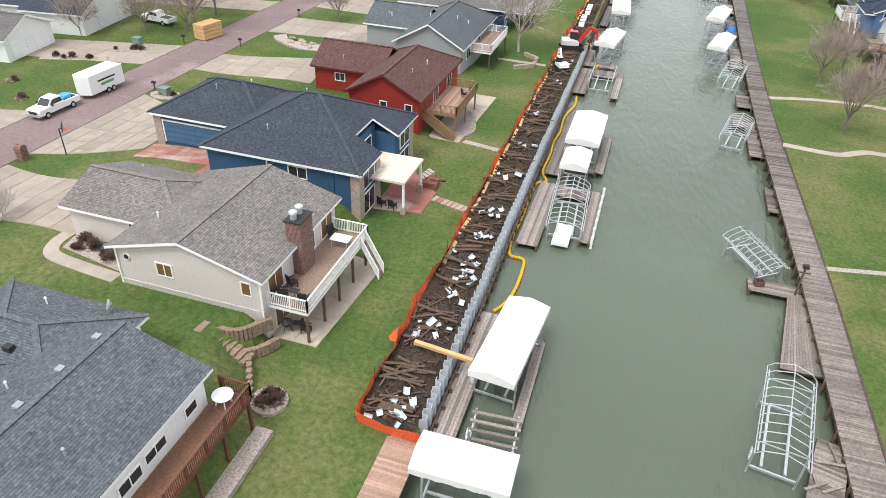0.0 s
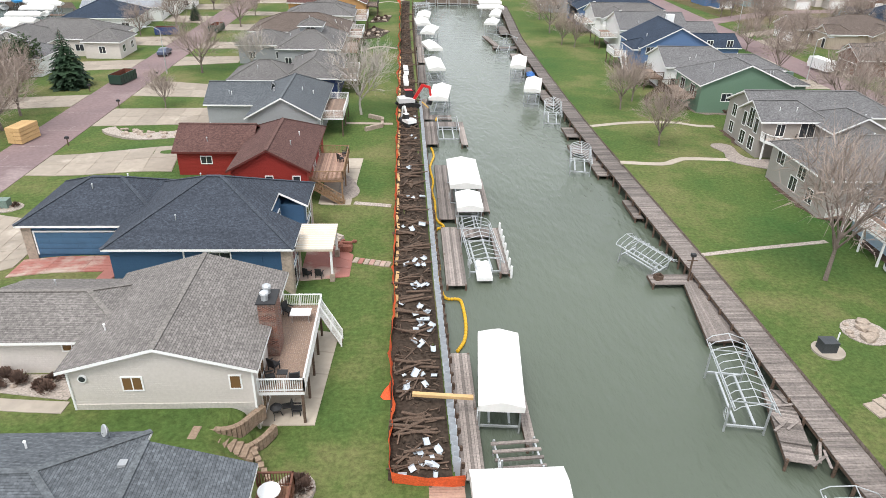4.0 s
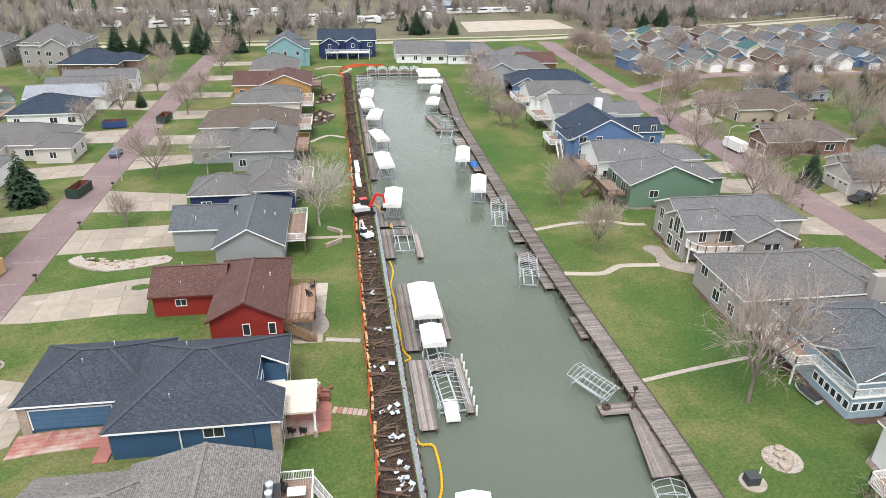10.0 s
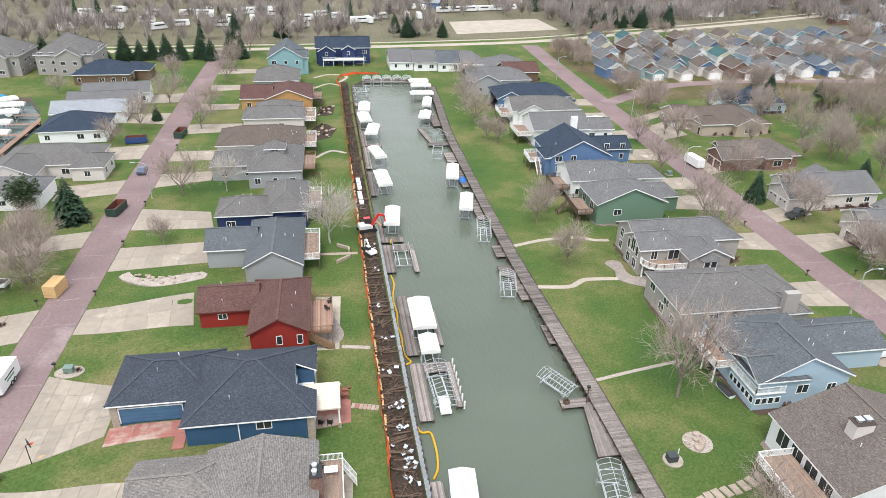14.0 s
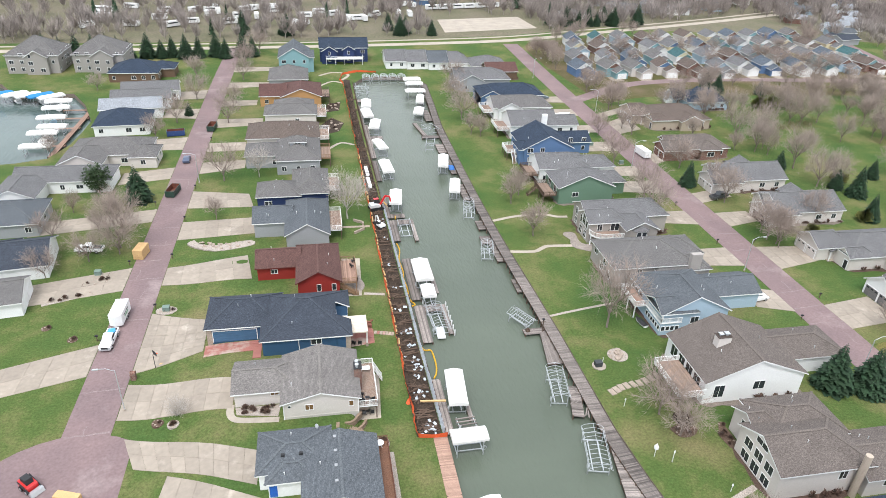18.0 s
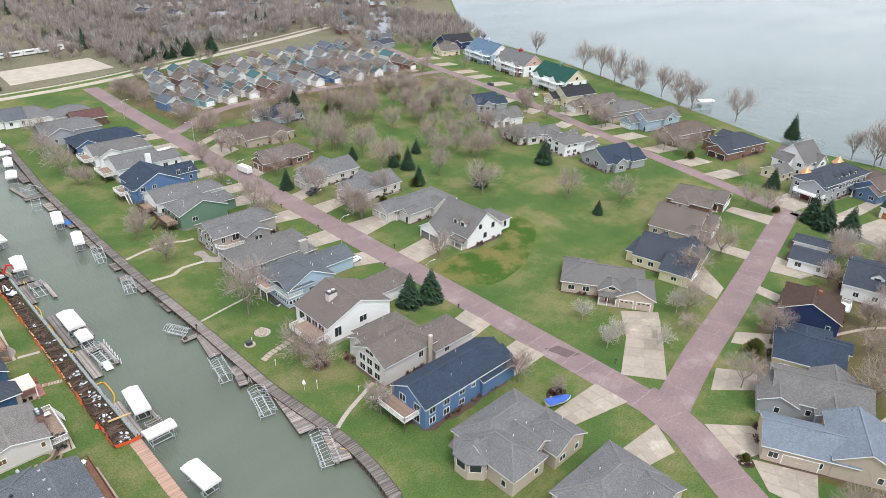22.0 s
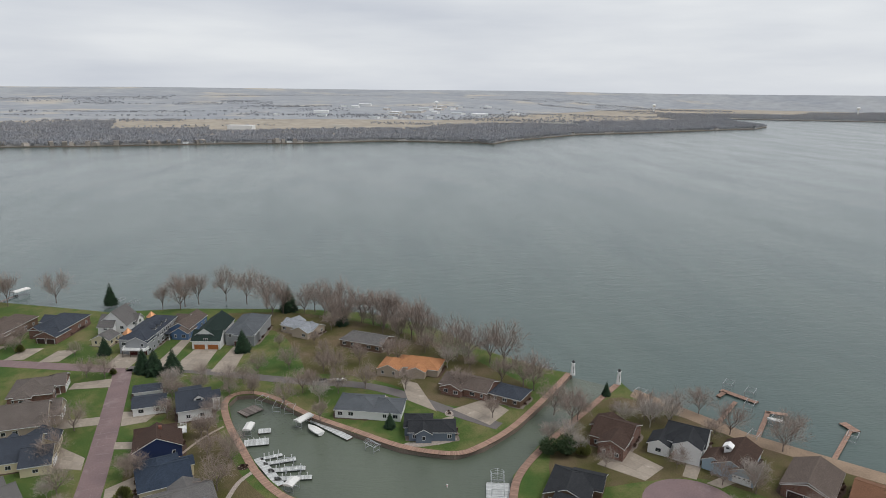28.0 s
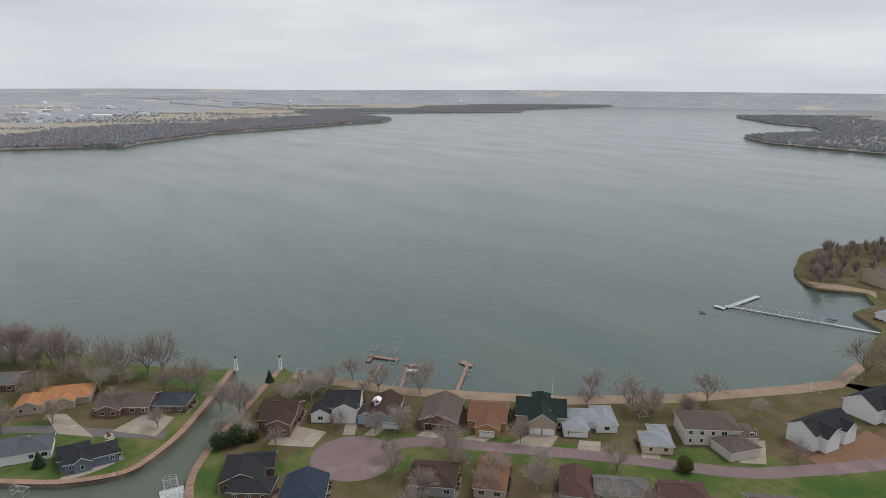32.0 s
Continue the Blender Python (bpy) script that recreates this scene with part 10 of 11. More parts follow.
rngt = random.Random(31)
for c in range(34):
    y = 38.5 + c * 3.1 + rngt.uniform(-0.6, 0.6) if c < 26 else 119 + (c - 26) * 13
    tp = thing("timber_heap", pose(5.2 - 0.004 * y, y, 0.15), "heap of dark rotten timber and sticks on soil", "timber", "timber heaps")
    big = c in (0, 1)
    for k in range(14 if big else 7):
        L = rngt.uniform(0.8, 3.0)
        part("log", Build().rod((-L / 2, 0, 0), (L / 2, 0, 0), rngt.uniform(0.05, 0.15), rngt.uniform(0.04, 0.11), 6), LOGWOOD, tp).matrix_basis = pose(rngt.uniform(-0.8, 0.8), rngt.uniform(-0.9, 0.9), 0.05 + rngt.uniform(0, 0.3), 0, rngt.uniform(-9, 9), rngt.choice([0, 0, 10, -12, 70, 35]) + rngt.uniform(-14, 14))
sticks = Build()
for _ in range(1500):
    y = rngt.uniform(37, 225)
    x = rngt.uniform(3.5, wall_x(y) - 0.5) - 0.003 * (y - 36)
    L, a = rngt.uniform(0.2, 0.9), rngt.uniform(0, 360)
    sticks.turned((x, y, 0.2 + rngt.uniform(0, 0.15)), (L, rngt.uniform(0.04, 0.1), 0.05), a, 0, rngt.uniform(-15, 15))
tagged(part("wood_chips", sticks, LOGWOOD), "scattered broken sticks and wood chips on soil", "debris", kind="stuff")
clods = Build()
for _ in range(1600):
    y = rngt.uniform(37, 235)
    x = rngt.uniform(3.4, wall_x(y) - 0.4) - 0.004 * (y - 36)
    s = rngt.uniform(0.06, 0.22)
    clods.turned((x, y, 0.14 + s * 0.3), (s * 1.4, s, s), rngt.uniform(0, 360), rngt.uniform(0, 40), rngt.uniform(0, 40))
tagged(part("soil_clods", clods, DIRT), "loose clods of dark soil", "soil", kind="stuff")
off = Build()
for i, (x, y) in enumerate([(-0.42, 0.12), (-0.3, -0.12), (0.3, -0.12), (0.42, 0.12)]):
    off.v += [(x, -0.5, y), (x, 0.5, y), (x, -0.5, y + 0.04), (x, 0.5, y + 0.04)]
for i in range(3):
    a, b = 4 * i, 4 * i + 4
    off.f += [(a, b, b + 1, a + 1), (a + 2, a + 3, b + 3, b + 2), (a, a + 2, b + 2, b), (a + 1, b + 1, b + 3, a + 3)]
off_mesh = off.mesh("sheet_offcut", shade("pale_vinyl", (0.5, 0.54, 0.58), rough=0.5, vary=0.05, bump=0))
for y0, n in ((37.3, 9), (39.2, 4), (43.6, 0), (45.4, 9), (49.6, 4), (52.6, 8), (55.0, 5), (58.5, 6), (63.0, 6), (70.5, 3), (78.0, 3), (88.0, 3), (100, 2), (109, 2)):
    for k in range(n):
        ob = part("sheet_offcut", off_mesh, None, None)
        s = rngt.uniform(0.3, 0.62)
        ob.matrix_basis = pose(rngt.uniform(4.0, 6.5) - 0.004 * (y0 - 36), y0 + rngt.uniform(-0.9, 0.9), 0.3 + rngt.uniform(0, 0.25), rngt.uniform(-22, 22), rngt.uniform(-25, 25), rngt.uniform(0, 360)) @ Matrix.Diagonal((s, s * rngt.uniform(0.7, 1.5), s, 1))
        tagged(ob, "pale grey vinyl sheet-pile offcut on soil", "offcut", "sheet-pile offcuts")

# floating yellow boom
boom = thing("floating_boom", pose(0, 0, 0), "yellow floating containment boom on the canal", "boom")
bl = smoothed([(8.5, 51.4), (9.2, 52.9), (9.5, 55.2), (9.45, 58.0), (9.15, 59.3), (7.9, 59.6), (7.55, 62.5), (7.62, 66), (7.5, 70), (7.6, 73.6), (8.5, 74.4), (7.7, 76.6), (7.75, 80.9), (7.5, 84.6), (7.75, 87.7), (7.5, 92.7), (8.15, 97.1), (7.9, 100.5)], 5)
for p, q in zip(bl, bl[1:]):
    d = Vector(q) - Vector(p)
    a, c = Vector((*p, -1.45)), Vector((*q, -1.45))
    part("float", Build().rod(a, a.lerp(c, 0.14), 0.06, 0.15, 8).rod(a.lerp(c, 0.14), a.lerp(c, 0.86), 0.15, 0.15, 8).rod(a.lerp(c, 0.86), c, 0.15, 0.06, 8), YELLOW, boom)
for p, q in (((9.0, 112.6), (9.2, 114.2)), ((6.6, 124.5), (8.0, 119.5))):
    part("float", Build().rod((*p, -1.1), (*q, -1.1), 0.15, 0.15, 8), YELLOW, boom)

# planting beds along the fronts of the family houses
rng = random.Random(77)
bushes = Build()
MULCH = shade("bark_mulch", (0.085, 0.055, 0.042), rough=0.95, vary=0.4, scale=0.8, fine=6, bump=0.6)
PEBBLE = shade("brown_pebbles", (0.2, 0.165, 0.14), rough=0.95, vary=0.5, scale=0.8, fine=7, bump=0.7, blotch=0.7)
for m, blocks in BEDS:
    blocks = blocks[:1]
    a, b = min(b[0] for b in blocks) - 0.8, max(b[1] for b in blocks) + 1.3
    c, d = min(b[2] for b in blocks) - 1.3, max(b[3] for b in blocks) + 1.3
    ring = []
    for i in range(36):
        t = 2 * math.pi * i / 36
        u, v = math.cos(t), math.sin(t)
        k = max(abs(u), abs(v)) ** 0.85
        p = m @ Vector(((a + b) / 2 + (b - a) / 2 * u / k + rng.uniform(-0.4, 0.4), (c + d) / 2 + (d - c) / 2 * v / k + rng.uniform(-0.4, 0.4), 0))
        ring.append((p.x, p.y))
    setting("planting_bed", Build().prism(ring, -0.1, 0.04), *((MULCH, "dark mulch planting bed round a house"), (PEBBLE, "brown pebble planting bed round a house"))[rng.random() < 0.55], category="flower bed")
    for a, b, c, d in ((a + 4, b - 1, c + 0.2, c + 1.5), (a + 4, b - 1, d - 1.5, d - 0.2), (b - 1.5, b - 0.2, c + 1, d - 1)):
        for _ in range(int((b - a + d - c) * 0.55)):
            p = m @ Vector((rng.uniform(a + 0.4, b - 0.4), rng.uniform(c + 0.4, d - 0.4), 0))
            r, hh = rng.uniform(0.35, 0.85), rng.uniform(0.5, 1.3)
            for _ in range(38):
                t, e = rng.uniform(0, 6.28), rng.uniform(0.2, 1.0)
                q = p + Vector((math.cos(t) * r * e, math.sin(t) * r * e, hh * rng.uniform(0.35, 1.0)))
                o = Vector((rng.uniform(-1, 1), rng.uniform(-1, 1), rng.uniform(-1, 1))) * 0.16
                bushes.add([p.lerp(q, 0.3), q + o, q - o], [(0, 1, 2)])
tagged(part("foundation_shrubs", bushes, SHRUB), "low brown and evergreen shrubs along house walls", "shrubs", kind="stuff")
DRY = shade("dry_lawn", (0.15, 0.125, 0.045), rough=0.95, vary=0.35, scale=0.12, fine=3, bump=0.5, tint=(0.075, 0.1, 0.025), spec=0.1, blotch=0.8, third=(0.04, 0.08, 0.013, 0.11, 0.44, 0.56))
BROWN = shade("brown_lawn", (0.075, 0.075, 0.024), rough=0.95, vary=0.4, scale=0.1, fine=3, bump=0.5, tint=(0.105, 0.085, 0.05), spec=0.1, blotch=1.0, third=(0.15, 0.11, 0.07, 0.05, 0.45, 0.7))
for material, ring in ((DRY, [(92.8, 48), (93, 39), (99, 31), (112, 32), (121, 36), (136, 46), (138, 57), (129, 55), (121.4, 46.3), (110, 47.5), (104, 49)]),
                       (BROWN, [(200, -75), (196, -92), (186, -108), (165, -130), (172, -160), (205, -145), (235, -124), (262, -92), (276, -62), (276, -30), (250, -58), (222, -70)]),
                       (BROWN, [(108, -148), (135, -157), (165, -188), (150, -206), (128, -222), (105, -245), (82, -268), (58, -296), (30, -296), (45, -262), (75, -236), (100, -208), (112, -190)]),
                       (BROWN, [(58, -298), (44, -330), (34, -352), (24, -372), (0, -372), (-14, -330), (6, -296), (30, -294)]),
                       (BROWN, [(x - 1.0, y) for x, y in LAKE_S[10:]] + [(92, -690), (-60, -690), (-80, -420), (-10, -372)]),
                       (BROWN, [(80, -158), (100, -146), (104, -160), (86, -180), (78, -210), (40, -242), (10, -262), (-10, -280), (-20, -260), (30, -215), (60, -180)]),
                       (BROWN, [(96, -66), (92, -48), (112, -34), (140, -25), (172, -30), (186, -40), (160, -48), (130, -60), (110, -72)]),
                       (BROWN, [(100, 200), (130, 208), (200, 205), (250, 205), (262, 250), (285, 300), (200, 320), (120, 312), (96, 290)])):
    pts = smoothed(ring + ring[:1], 5)[:-1]
    setting("ground_dry_lawn", sheet(pts, [], 0.012), material, "yellowed dry patch of lawn" if material is DRY else "brown spring lawn with leaf litter", category="lawn")
setting("ground_bare_lot", sheet(smoothed([(18, -300), (21, -311), (6, -322), (2, -342), (-9, -350), (-9, -316), (4, -301), (18, -300)], 5)[:-1], [], 0.02), shade("bare_clay", (0.15, 0.085, 0.05), rough=0.95, vary=0.35, scale=0.15, fine=3, bump=0.6, tint=(0.1, 0.06, 0.04), blotch=0.8), "bare reddish-brown soil of a building lot", category="soil")
rngh = random.Random(15)
hedge = Build()
for k in range(1500):
    t, a, e = rngh.random(), rngh.uniform(0, 6.28), rngh.random() ** 0.5
    c = Vector((149.7 + 19.3 * t, 165.4 + 4.2 * t, 0))
    p = c + Vector((-0.2 * math.cos(a) * 1.9 * e, math.cos(a) * 1.9 * e, 0.3 + 2.9 * e * abs(math.sin(a)) * (0.7 + 0.3 * math.sin(t * 20))))
    o = Vector((rngh.uniform(-1, 1), rngh.uniform(-1, 1), rngh.uniform(-0.4, 1.4))) * 0.35
    s = Vector((rngh.uniform(-1, 1), rngh.uniform(-1, 1), 0)) * 0.07
    hedge.add([p - o - s, p - o + s, p + o], [(0, 1, 2)])
tagged(part("hedge", hedge, shade("hedge_twigs", (0.16, 0.13, 0.07), rough=0.95, vary=0.3, scale=0.5, fine=2, bump=0)), "long rounded olive-brown hedge on the common", "hedge")


# ---- vehicles and machines ----
def paint(name, c):
    return shade("paint_" + name, c, rough=0.3, vary=0.02, scale=0.5, bump=0, spec=0.6, tint=tuple(v * 0.92 for v in c))


def wheel(parent, x, y, r=0.38, w=0.26):
    t = part("wheel", Build().rod((x, y - w / 2, r), (x, y + w / 2, r), r, n=14), TYRE, parent)
    part("rim", Build().rod((x, y - w / 2 - 0.01, r), (x, y + w / 2 + 0.01, r), r * 0.58, n=10), STEEL, t)


def extrude_side(profile, w, inset=0.0):
    """A car body shape: a side profile (x, z) swept across the width."""
    n = len(profile)
    b = Build()
    b.v = [(x, -w / 2 + (inset if z > 1.15 else 0), z) for x, z in profile] + [(x, w / 2 - (inset if z > 1.15 else 0), z) for x, z in profile]
    b.f = [tuple(range(n)), tuple(range(2 * n - 1, n - 1, -1))] + [(i, n + i, n + (i + 1) % n, (i + 1) % n) for i in range(n)]
    return b


def pickup(x, y, turn, material, label, load=None):
    v = thing("pickup_truck", pose(x, y, 0.06, 0, 0, turn), label, "truck")
    part("body", extrude_side([(-2.9, 0.5), (2.85, 0.5), (2.9, 0.95), (2.75, 1.15), (1.55, 1.2), (1.5, 1.22), (-0.7, 1.22), (-0.75, 1.15), (-2.9, 1.15)], 1.95), material, v)
    part("cab", extrude_side([(1.55, 1.16), (0.75, 1.86), (-0.45, 1.9), (-0.8, 1.16)], 1.85, 0.14), material, v)
    part("windshield", Build().add([(1.5, -0.75, 1.22), (1.5, 0.75, 1.22), (0.84, 0.68, 1.81), (0.84, -0.68, 1.81)], [(0, 1, 2, 3)]), PANE, v)
    for s in (-1, 1):
        part("side_window", Build().add([(1.2, s * 0.87, 1.3), (-0.6, s * 0.87, 1.3), (-0.4, s * 0.81, 1.76), (0.72, s * 0.81, 1.76)], [(0, 1, 2, 3)]), PANE, v)
        part("mirror", Build().box(1.0, 1.15, s * 1.1 - 0.1, s * 1.1 + 0.1, 1.2, 1.45), DARK, v)
        part("headlight", Build().box(2.8, 2.92, s * 0.75 - 0.16, s * 0.75 + 0.16, 0.8, 0.98), STEEL, v)
        for wx in (1.85, -1.75):
            wheel(v, wx, s * 0.87)
    part("bed", Build().box(-2.75, -0.9, -0.75, 0.75, 1.0, 1.165), DARK, v)
    part("bumper", Build().box(2.85, 3.0, -0.95, 0.95, 0.45, 0.66), STEEL, v)
    part("grille", Build().box(2.86, 2.93, -0.55, 0.55, 0.7, 1.0), DARK, v)
    if load:
        part("tarp_load", rock(5, 0.85, 0.45), load, v, "blue tarpaulin load").location = (-1.6, 0, 1.35)
    return v


def car(x, y, turn, material, label, tall=False):
    v = thing("car", pose(x, y, 0.06, 0, 0, turn), label, "car", "parked cars")
    h = 1.78 if tall else 1.48
    part("body", extrude_side([(-2.2, 0.4), (2.25, 0.4), (2.3, 0.75), (2.1, 0.92), (1.1, 1.0), (-2.0, 1.05), (-2.25, 0.95)], 1.84), material, v)
    part("cabin", extrude_side([(1.15, 0.98), (0.35, h), (-1.5 if tall else -1.0, h + 0.02), (-2.1 if tall else -1.8, 1.04)], 1.7, 0.12), material, v)
    part("windshield", Build().add([(1.1, -0.68, 1.05), (1.1, 0.68, 1.05), (0.45, 0.62, h - 0.06), (0.45, -0.62, h - 0.06)], [(0, 1, 2, 3)]), PANE, v)
    for s in (-1, 1):
        part("side_window", Build().add([(0.85, s * 0.8, 1.1), (-1.6, s * 0.8, 1.1), (-1.3, s * 0.76, h - 0.1), (0.3, s * 0.76, h - 0.1)], [(0, 1, 2, 3)]), PANE, v)
        for wx in (1.4, -1.35):
            wheel(v, wx, s * 0.82, 0.34, 0.22)
    return v


pw = paint("white", (0.75, 0.75, 0.74))
pickup(-47.6, 67.2, -92, pw, "white crew-cab pickup with a blue tarp load", paint("blue_tarp", (0.05, 0.3, 0.6)))
ct = thing("cargo_trailer", pose(-47.3, 74.3, 0.06, 0, 0, -92), "white enclosed cargo trailer with a green stripe", "trailer")
part("body", Build().add([(-2.9, -1.15, 0.5), (2.6, -1.15, 0.5), (2.6, 1.15, 0.5), (-2.9, 1.15, 0.5), (-2.9, -1.15, 2.75), (2.6, -1.15, 2.75), (2.6, 1.15, 2.75), (-2.9, 1.15, 2.75), (3.1, 0, 0.5), (3.1, 0, 2.65)], [(3, 2, 1, 0), (4, 5, 6, 7), (0, 1, 5, 4), (2, 3, 7, 6), (3, 0, 4, 7), (1, 8, 9, 5), (8, 2, 6, 9), (1, 2, 8), (5, 9, 6)]), pw, ct)
for s in (-1, 1):
    part("stripe", Build().box(-1.2, 0.9, s * 1.16 - 0.01, s * 1.16 + 0.01, 1.2, 1.5), paint("green", (0.08, 0.3, 0.12)), ct)
    part("lettering_bar", Build().box(-1.5, 1.3, s * 1.16 - 0.01, s * 1.16 + 0.01, 1.75, 1.95), DARK, ct)
    for wx in (-0.9, -0.05):
        wheel(ct, wx, s * 1.12, 0.36, 0.2)
part("hitch", Build().beam((3.0, 0, 0.55), (4.0, 0, 0.55), 0.12, 0.12), STEEL, ct)
pickup(-59.6, 101.8, 172, pw, "white work pickup parked on a driveway")
pickup(98.6, 113.4, 20, paint("dark_grey", (0.06, 0.065, 0.07)), "dark grey pickup on a driveway")
for x, y, r, c, tall, lb in ((-46.6, 153.5, 92, (0.07, 0.09, 0.14), False, "dark blue car on the street"), (79.2, 65.0, 8, (0.72, 0.72, 0.72), True, "white sport utility car on a driveway"), (78, 207.3, 5, (0.12, 0.15, 0.17), True, "grey sport utility car on a driveway"), (264, 150, 70, (0.7, 0.7, 0.7), False, "white car by the lakeside street"), (268, 146, 70, (0.55, 0.2, 0.05), False, "orange car by the lakeside street"), (262, 180, 80, (0.04, 0.04, 0.045), True, "black sport utility car on a driveway"), (256, 121, 30, (0.6, 0.6, 0.6), False, "silver car on a driveway"), (258, 117, 30, (0.25, 0.3, 0.36), False, "grey car on a driveway"), (113, -202, 45, (0.3, 0.3, 0.3), True, "grey car on a driveway")):
    car(x, y, r, paint(lb.split()[0] + str(int(c[0] * 100)), c), lb, tall)


def dumpster(x, y, turn, material, label):
    d = thing("dumpster", pose(x, y, 0.06, 0, 0, turn) @ Matrix.Diagonal((0.88, 0.95, 1.1, 1)), label, "dumpster", "dumpsters")
    b = Build()
    for x0, x1, y0, y1 in ((-3, 3, -1.2, -1.12), (-3, 3, 1.12, 1.2), (-3, -2.92, -1.12, 1.12), (2.92, 3, -1.12, 1.12)):
        b.box(x0, x1, y0, y1, 0.2, 1.6)
    part("body", b.box(-3, 3, -1.2, 1.2, 0.12, 0.22), material, d)
    for k in range(7):
        xx = -2.7 + 0.9 * k
        for s in (-1, 1):
            part("rib", Build().box(xx - 0.05, xx + 0.05, s * 1.23 - 0.04, s * 1.23 + 0.04, 0.2, 1.55), material, d)
    rust = shade("rusty_steel", (0.16, 0.055, 0.035), rough=0.9, vary=0.4, scale=1.5, fine=6, bump=0.3, tint=(0.08, 0.04, 0.035))
    lining = Build()
    for x0, x1, y0, y1 in ((-2.92, 2.92, -1.12, -1.09), (-2.92, 2.92, 1.09, 1.12), (-2.92, -2.89, -1.09, 1.09), (2.89, 2.92, -1.09, 1.09)):
        lining.box(x0, x1, y0, y1, 0.22, 1.58)
    part("lining", lining.box(-2.92, 2.92, -1.12, 1.12, 0.22, 0.3), rust, d, "rust-brown inner walls")
    part("rubble", rock(8, 1.1, 0.3), LOGWOOD, d).location = (0, 0, 0.45)


dumpster(-46.8, 131, 80, paint("dark_green", (0.022, 0.05, 0.038)), "dark green steel dumpster with rust-brown debris")
dumpster(-42.6, 181, 84, paint("dark_green", (0.022, 0.05, 0.038)), "dark green dumpster on the street")
dumpster(-53, 176, 8, paint("navy", (0.02, 0.05, 0.16)), "dark blue dumpster on a driveway")

lp = thing("lumber_stack", pose(-48.3, 98.6, 0.06, 0, 0, 80), "wrapped stacks of new yellow lumber", "lumber stack")
for k in range(4):
    for j in range(2):
        part("lumber_pack", Build().box(-1.9, 1.9, -1.05 + j * 1.06, -0.03 + j * 1.06, 0.1 + 0.55 * k, 0.6 + 0.55 * k), NEWWOOD, lp)
for x, y, k in ((-44.5, 31.4, 3), (-42.2, 29.6, 2), (-46.0, 29.4, 2)):
    lq = thing("lumber_stack", pose(x, y, 0.07, 0, 0, -20), "low stack of yellow lumber on the turning circle", "lumber stack", "lumber stacks")
    for j in range(k):
        part("lumber_pack", Build().box(-1.7, 1.7, -0.6, 0.6, 0.05 + 0.5 * j, 0.5 + 0.5 * j), NEWWOOD, lq)


def excavator(x, y, turn, material, label, s=1.0, boom_out=4.2):
    e = thing("excavator", pose(x, y, 0.15, 0, 0, turn) @ Matrix.Diagonal((s, s, s, 1)), label, "excavator", "excavators")
    for sy in (-0.95, 0.95):
        tr = part("track", extrude_side([(-1.6, 0.0), (1.6, 0.0), (1.95, 0.35), (1.6, 0.72), (-1.6, 0.72), (-1.95, 0.35)], 0.5), TYRE, e)
        tr.location = (0, sy, 0)
    part("undercarriage", Build().box(-1.0, 1.0, -0.75, 0.75, 0.25, 0.8), DARK, e)
    part("house", extrude_side([(-1.7, 0.85), (1.0, 0.85), (1.0, 1.35), (-0.2, 1.6), (-1.6, 1.55)], 2.1), material if s < 0.8 else paint("pale", (0.6, 0.6, 0.6)), e)
    cabp = part("cab", extrude_side([(-0.3, 1.3), (1.15, 0.95), (1.15, 1.5), (0.75, 2.55), (-0.4, 2.6)], 0.95), DARK, e)
    cabp.location = (0, 0.5, 0)
    part("cab_glass", Build().add([(1.17, 0.08, 1.5), (1.17, 0.92, 1.5), (0.78, 0.92, 2.45), (0.78, 0.08, 2.45)], [(0, 1, 2, 3)]), PANE, e)
    part("cab_roof", Build().box(-0.45, 0.8, 0.02, 0.98, 2.6, 2.68), material, e)
    part("boom", Build().beam((0.9, -0.35, 1.2), (2.4, -0.35, 3.6), 0.3, 0.45).beam((2.35, -0.35, 3.55), (boom_out, -0.35, 3.1), 0.28, 0.4), material, e)
    part("stick", Build().beam((boom_out - 0.1, -0.35, 3.3), (boom_out + 0.3, -0.35, 0.9), 0.24, 0.32), material, e)
    part("bucket", extrude_side([(boom_out - 0.2, 0.9), (boom_out + 0.5, 0.95), (boom_out + 0.3, 0.15), (boom_out - 0.5, 0.3)], 0.8), DARK, e)
    part("cylinder", Build().rod((1.3, -0.35, 1.4), (2.7, -0.35, 3.2), 0.08, n=8), STEEL, e)


excavator(4.5, 116.2, 12, paint("red", (0.55, 0.02, 0.02)), "red tracked excavator digging on the canal bank", 1.0, 3.6)
excavator(4.6, 106.0, 120, pw, "white compact excavator on the soil strip", 0.7, 3.2)
sk = thing("skid_loader", pose(-50.2, 34.6, 0.07, 0, 0, -40), "red and black skid loader on the turning circle", "loader")
part("body", extrude_side([(-1.3, 0.4), (0.8, 0.4), (0.8, 1.1), (0.2, 1.3), (-1.3, 1.5)], 1.5), paint("red", (0.55, 0.02, 0.02)), sk)
part("cab", extrude_side([(-0.9, 1.2), (0.4, 1.2), (0.3, 2.1), (-0.9, 2.1)], 1.0), DARK, sk)
part("bucket", extrude_side([(1.0, 0.1), (1.9, 0.1), (1.6, 0.7), (1.0, 0.6)], 1.8), STEEL, sk)
for s in (-1, 1):
    for wx in (-0.75, 0.45):
        wheel(sk, wx, s * 0.8, 0.4, 0.28)
    part("lift_arm", Build().beam((-1.1, s * 0.85, 1.5), (1.2, s * 0.85, 0.6), 0.12, 0.2), DARK, sk)
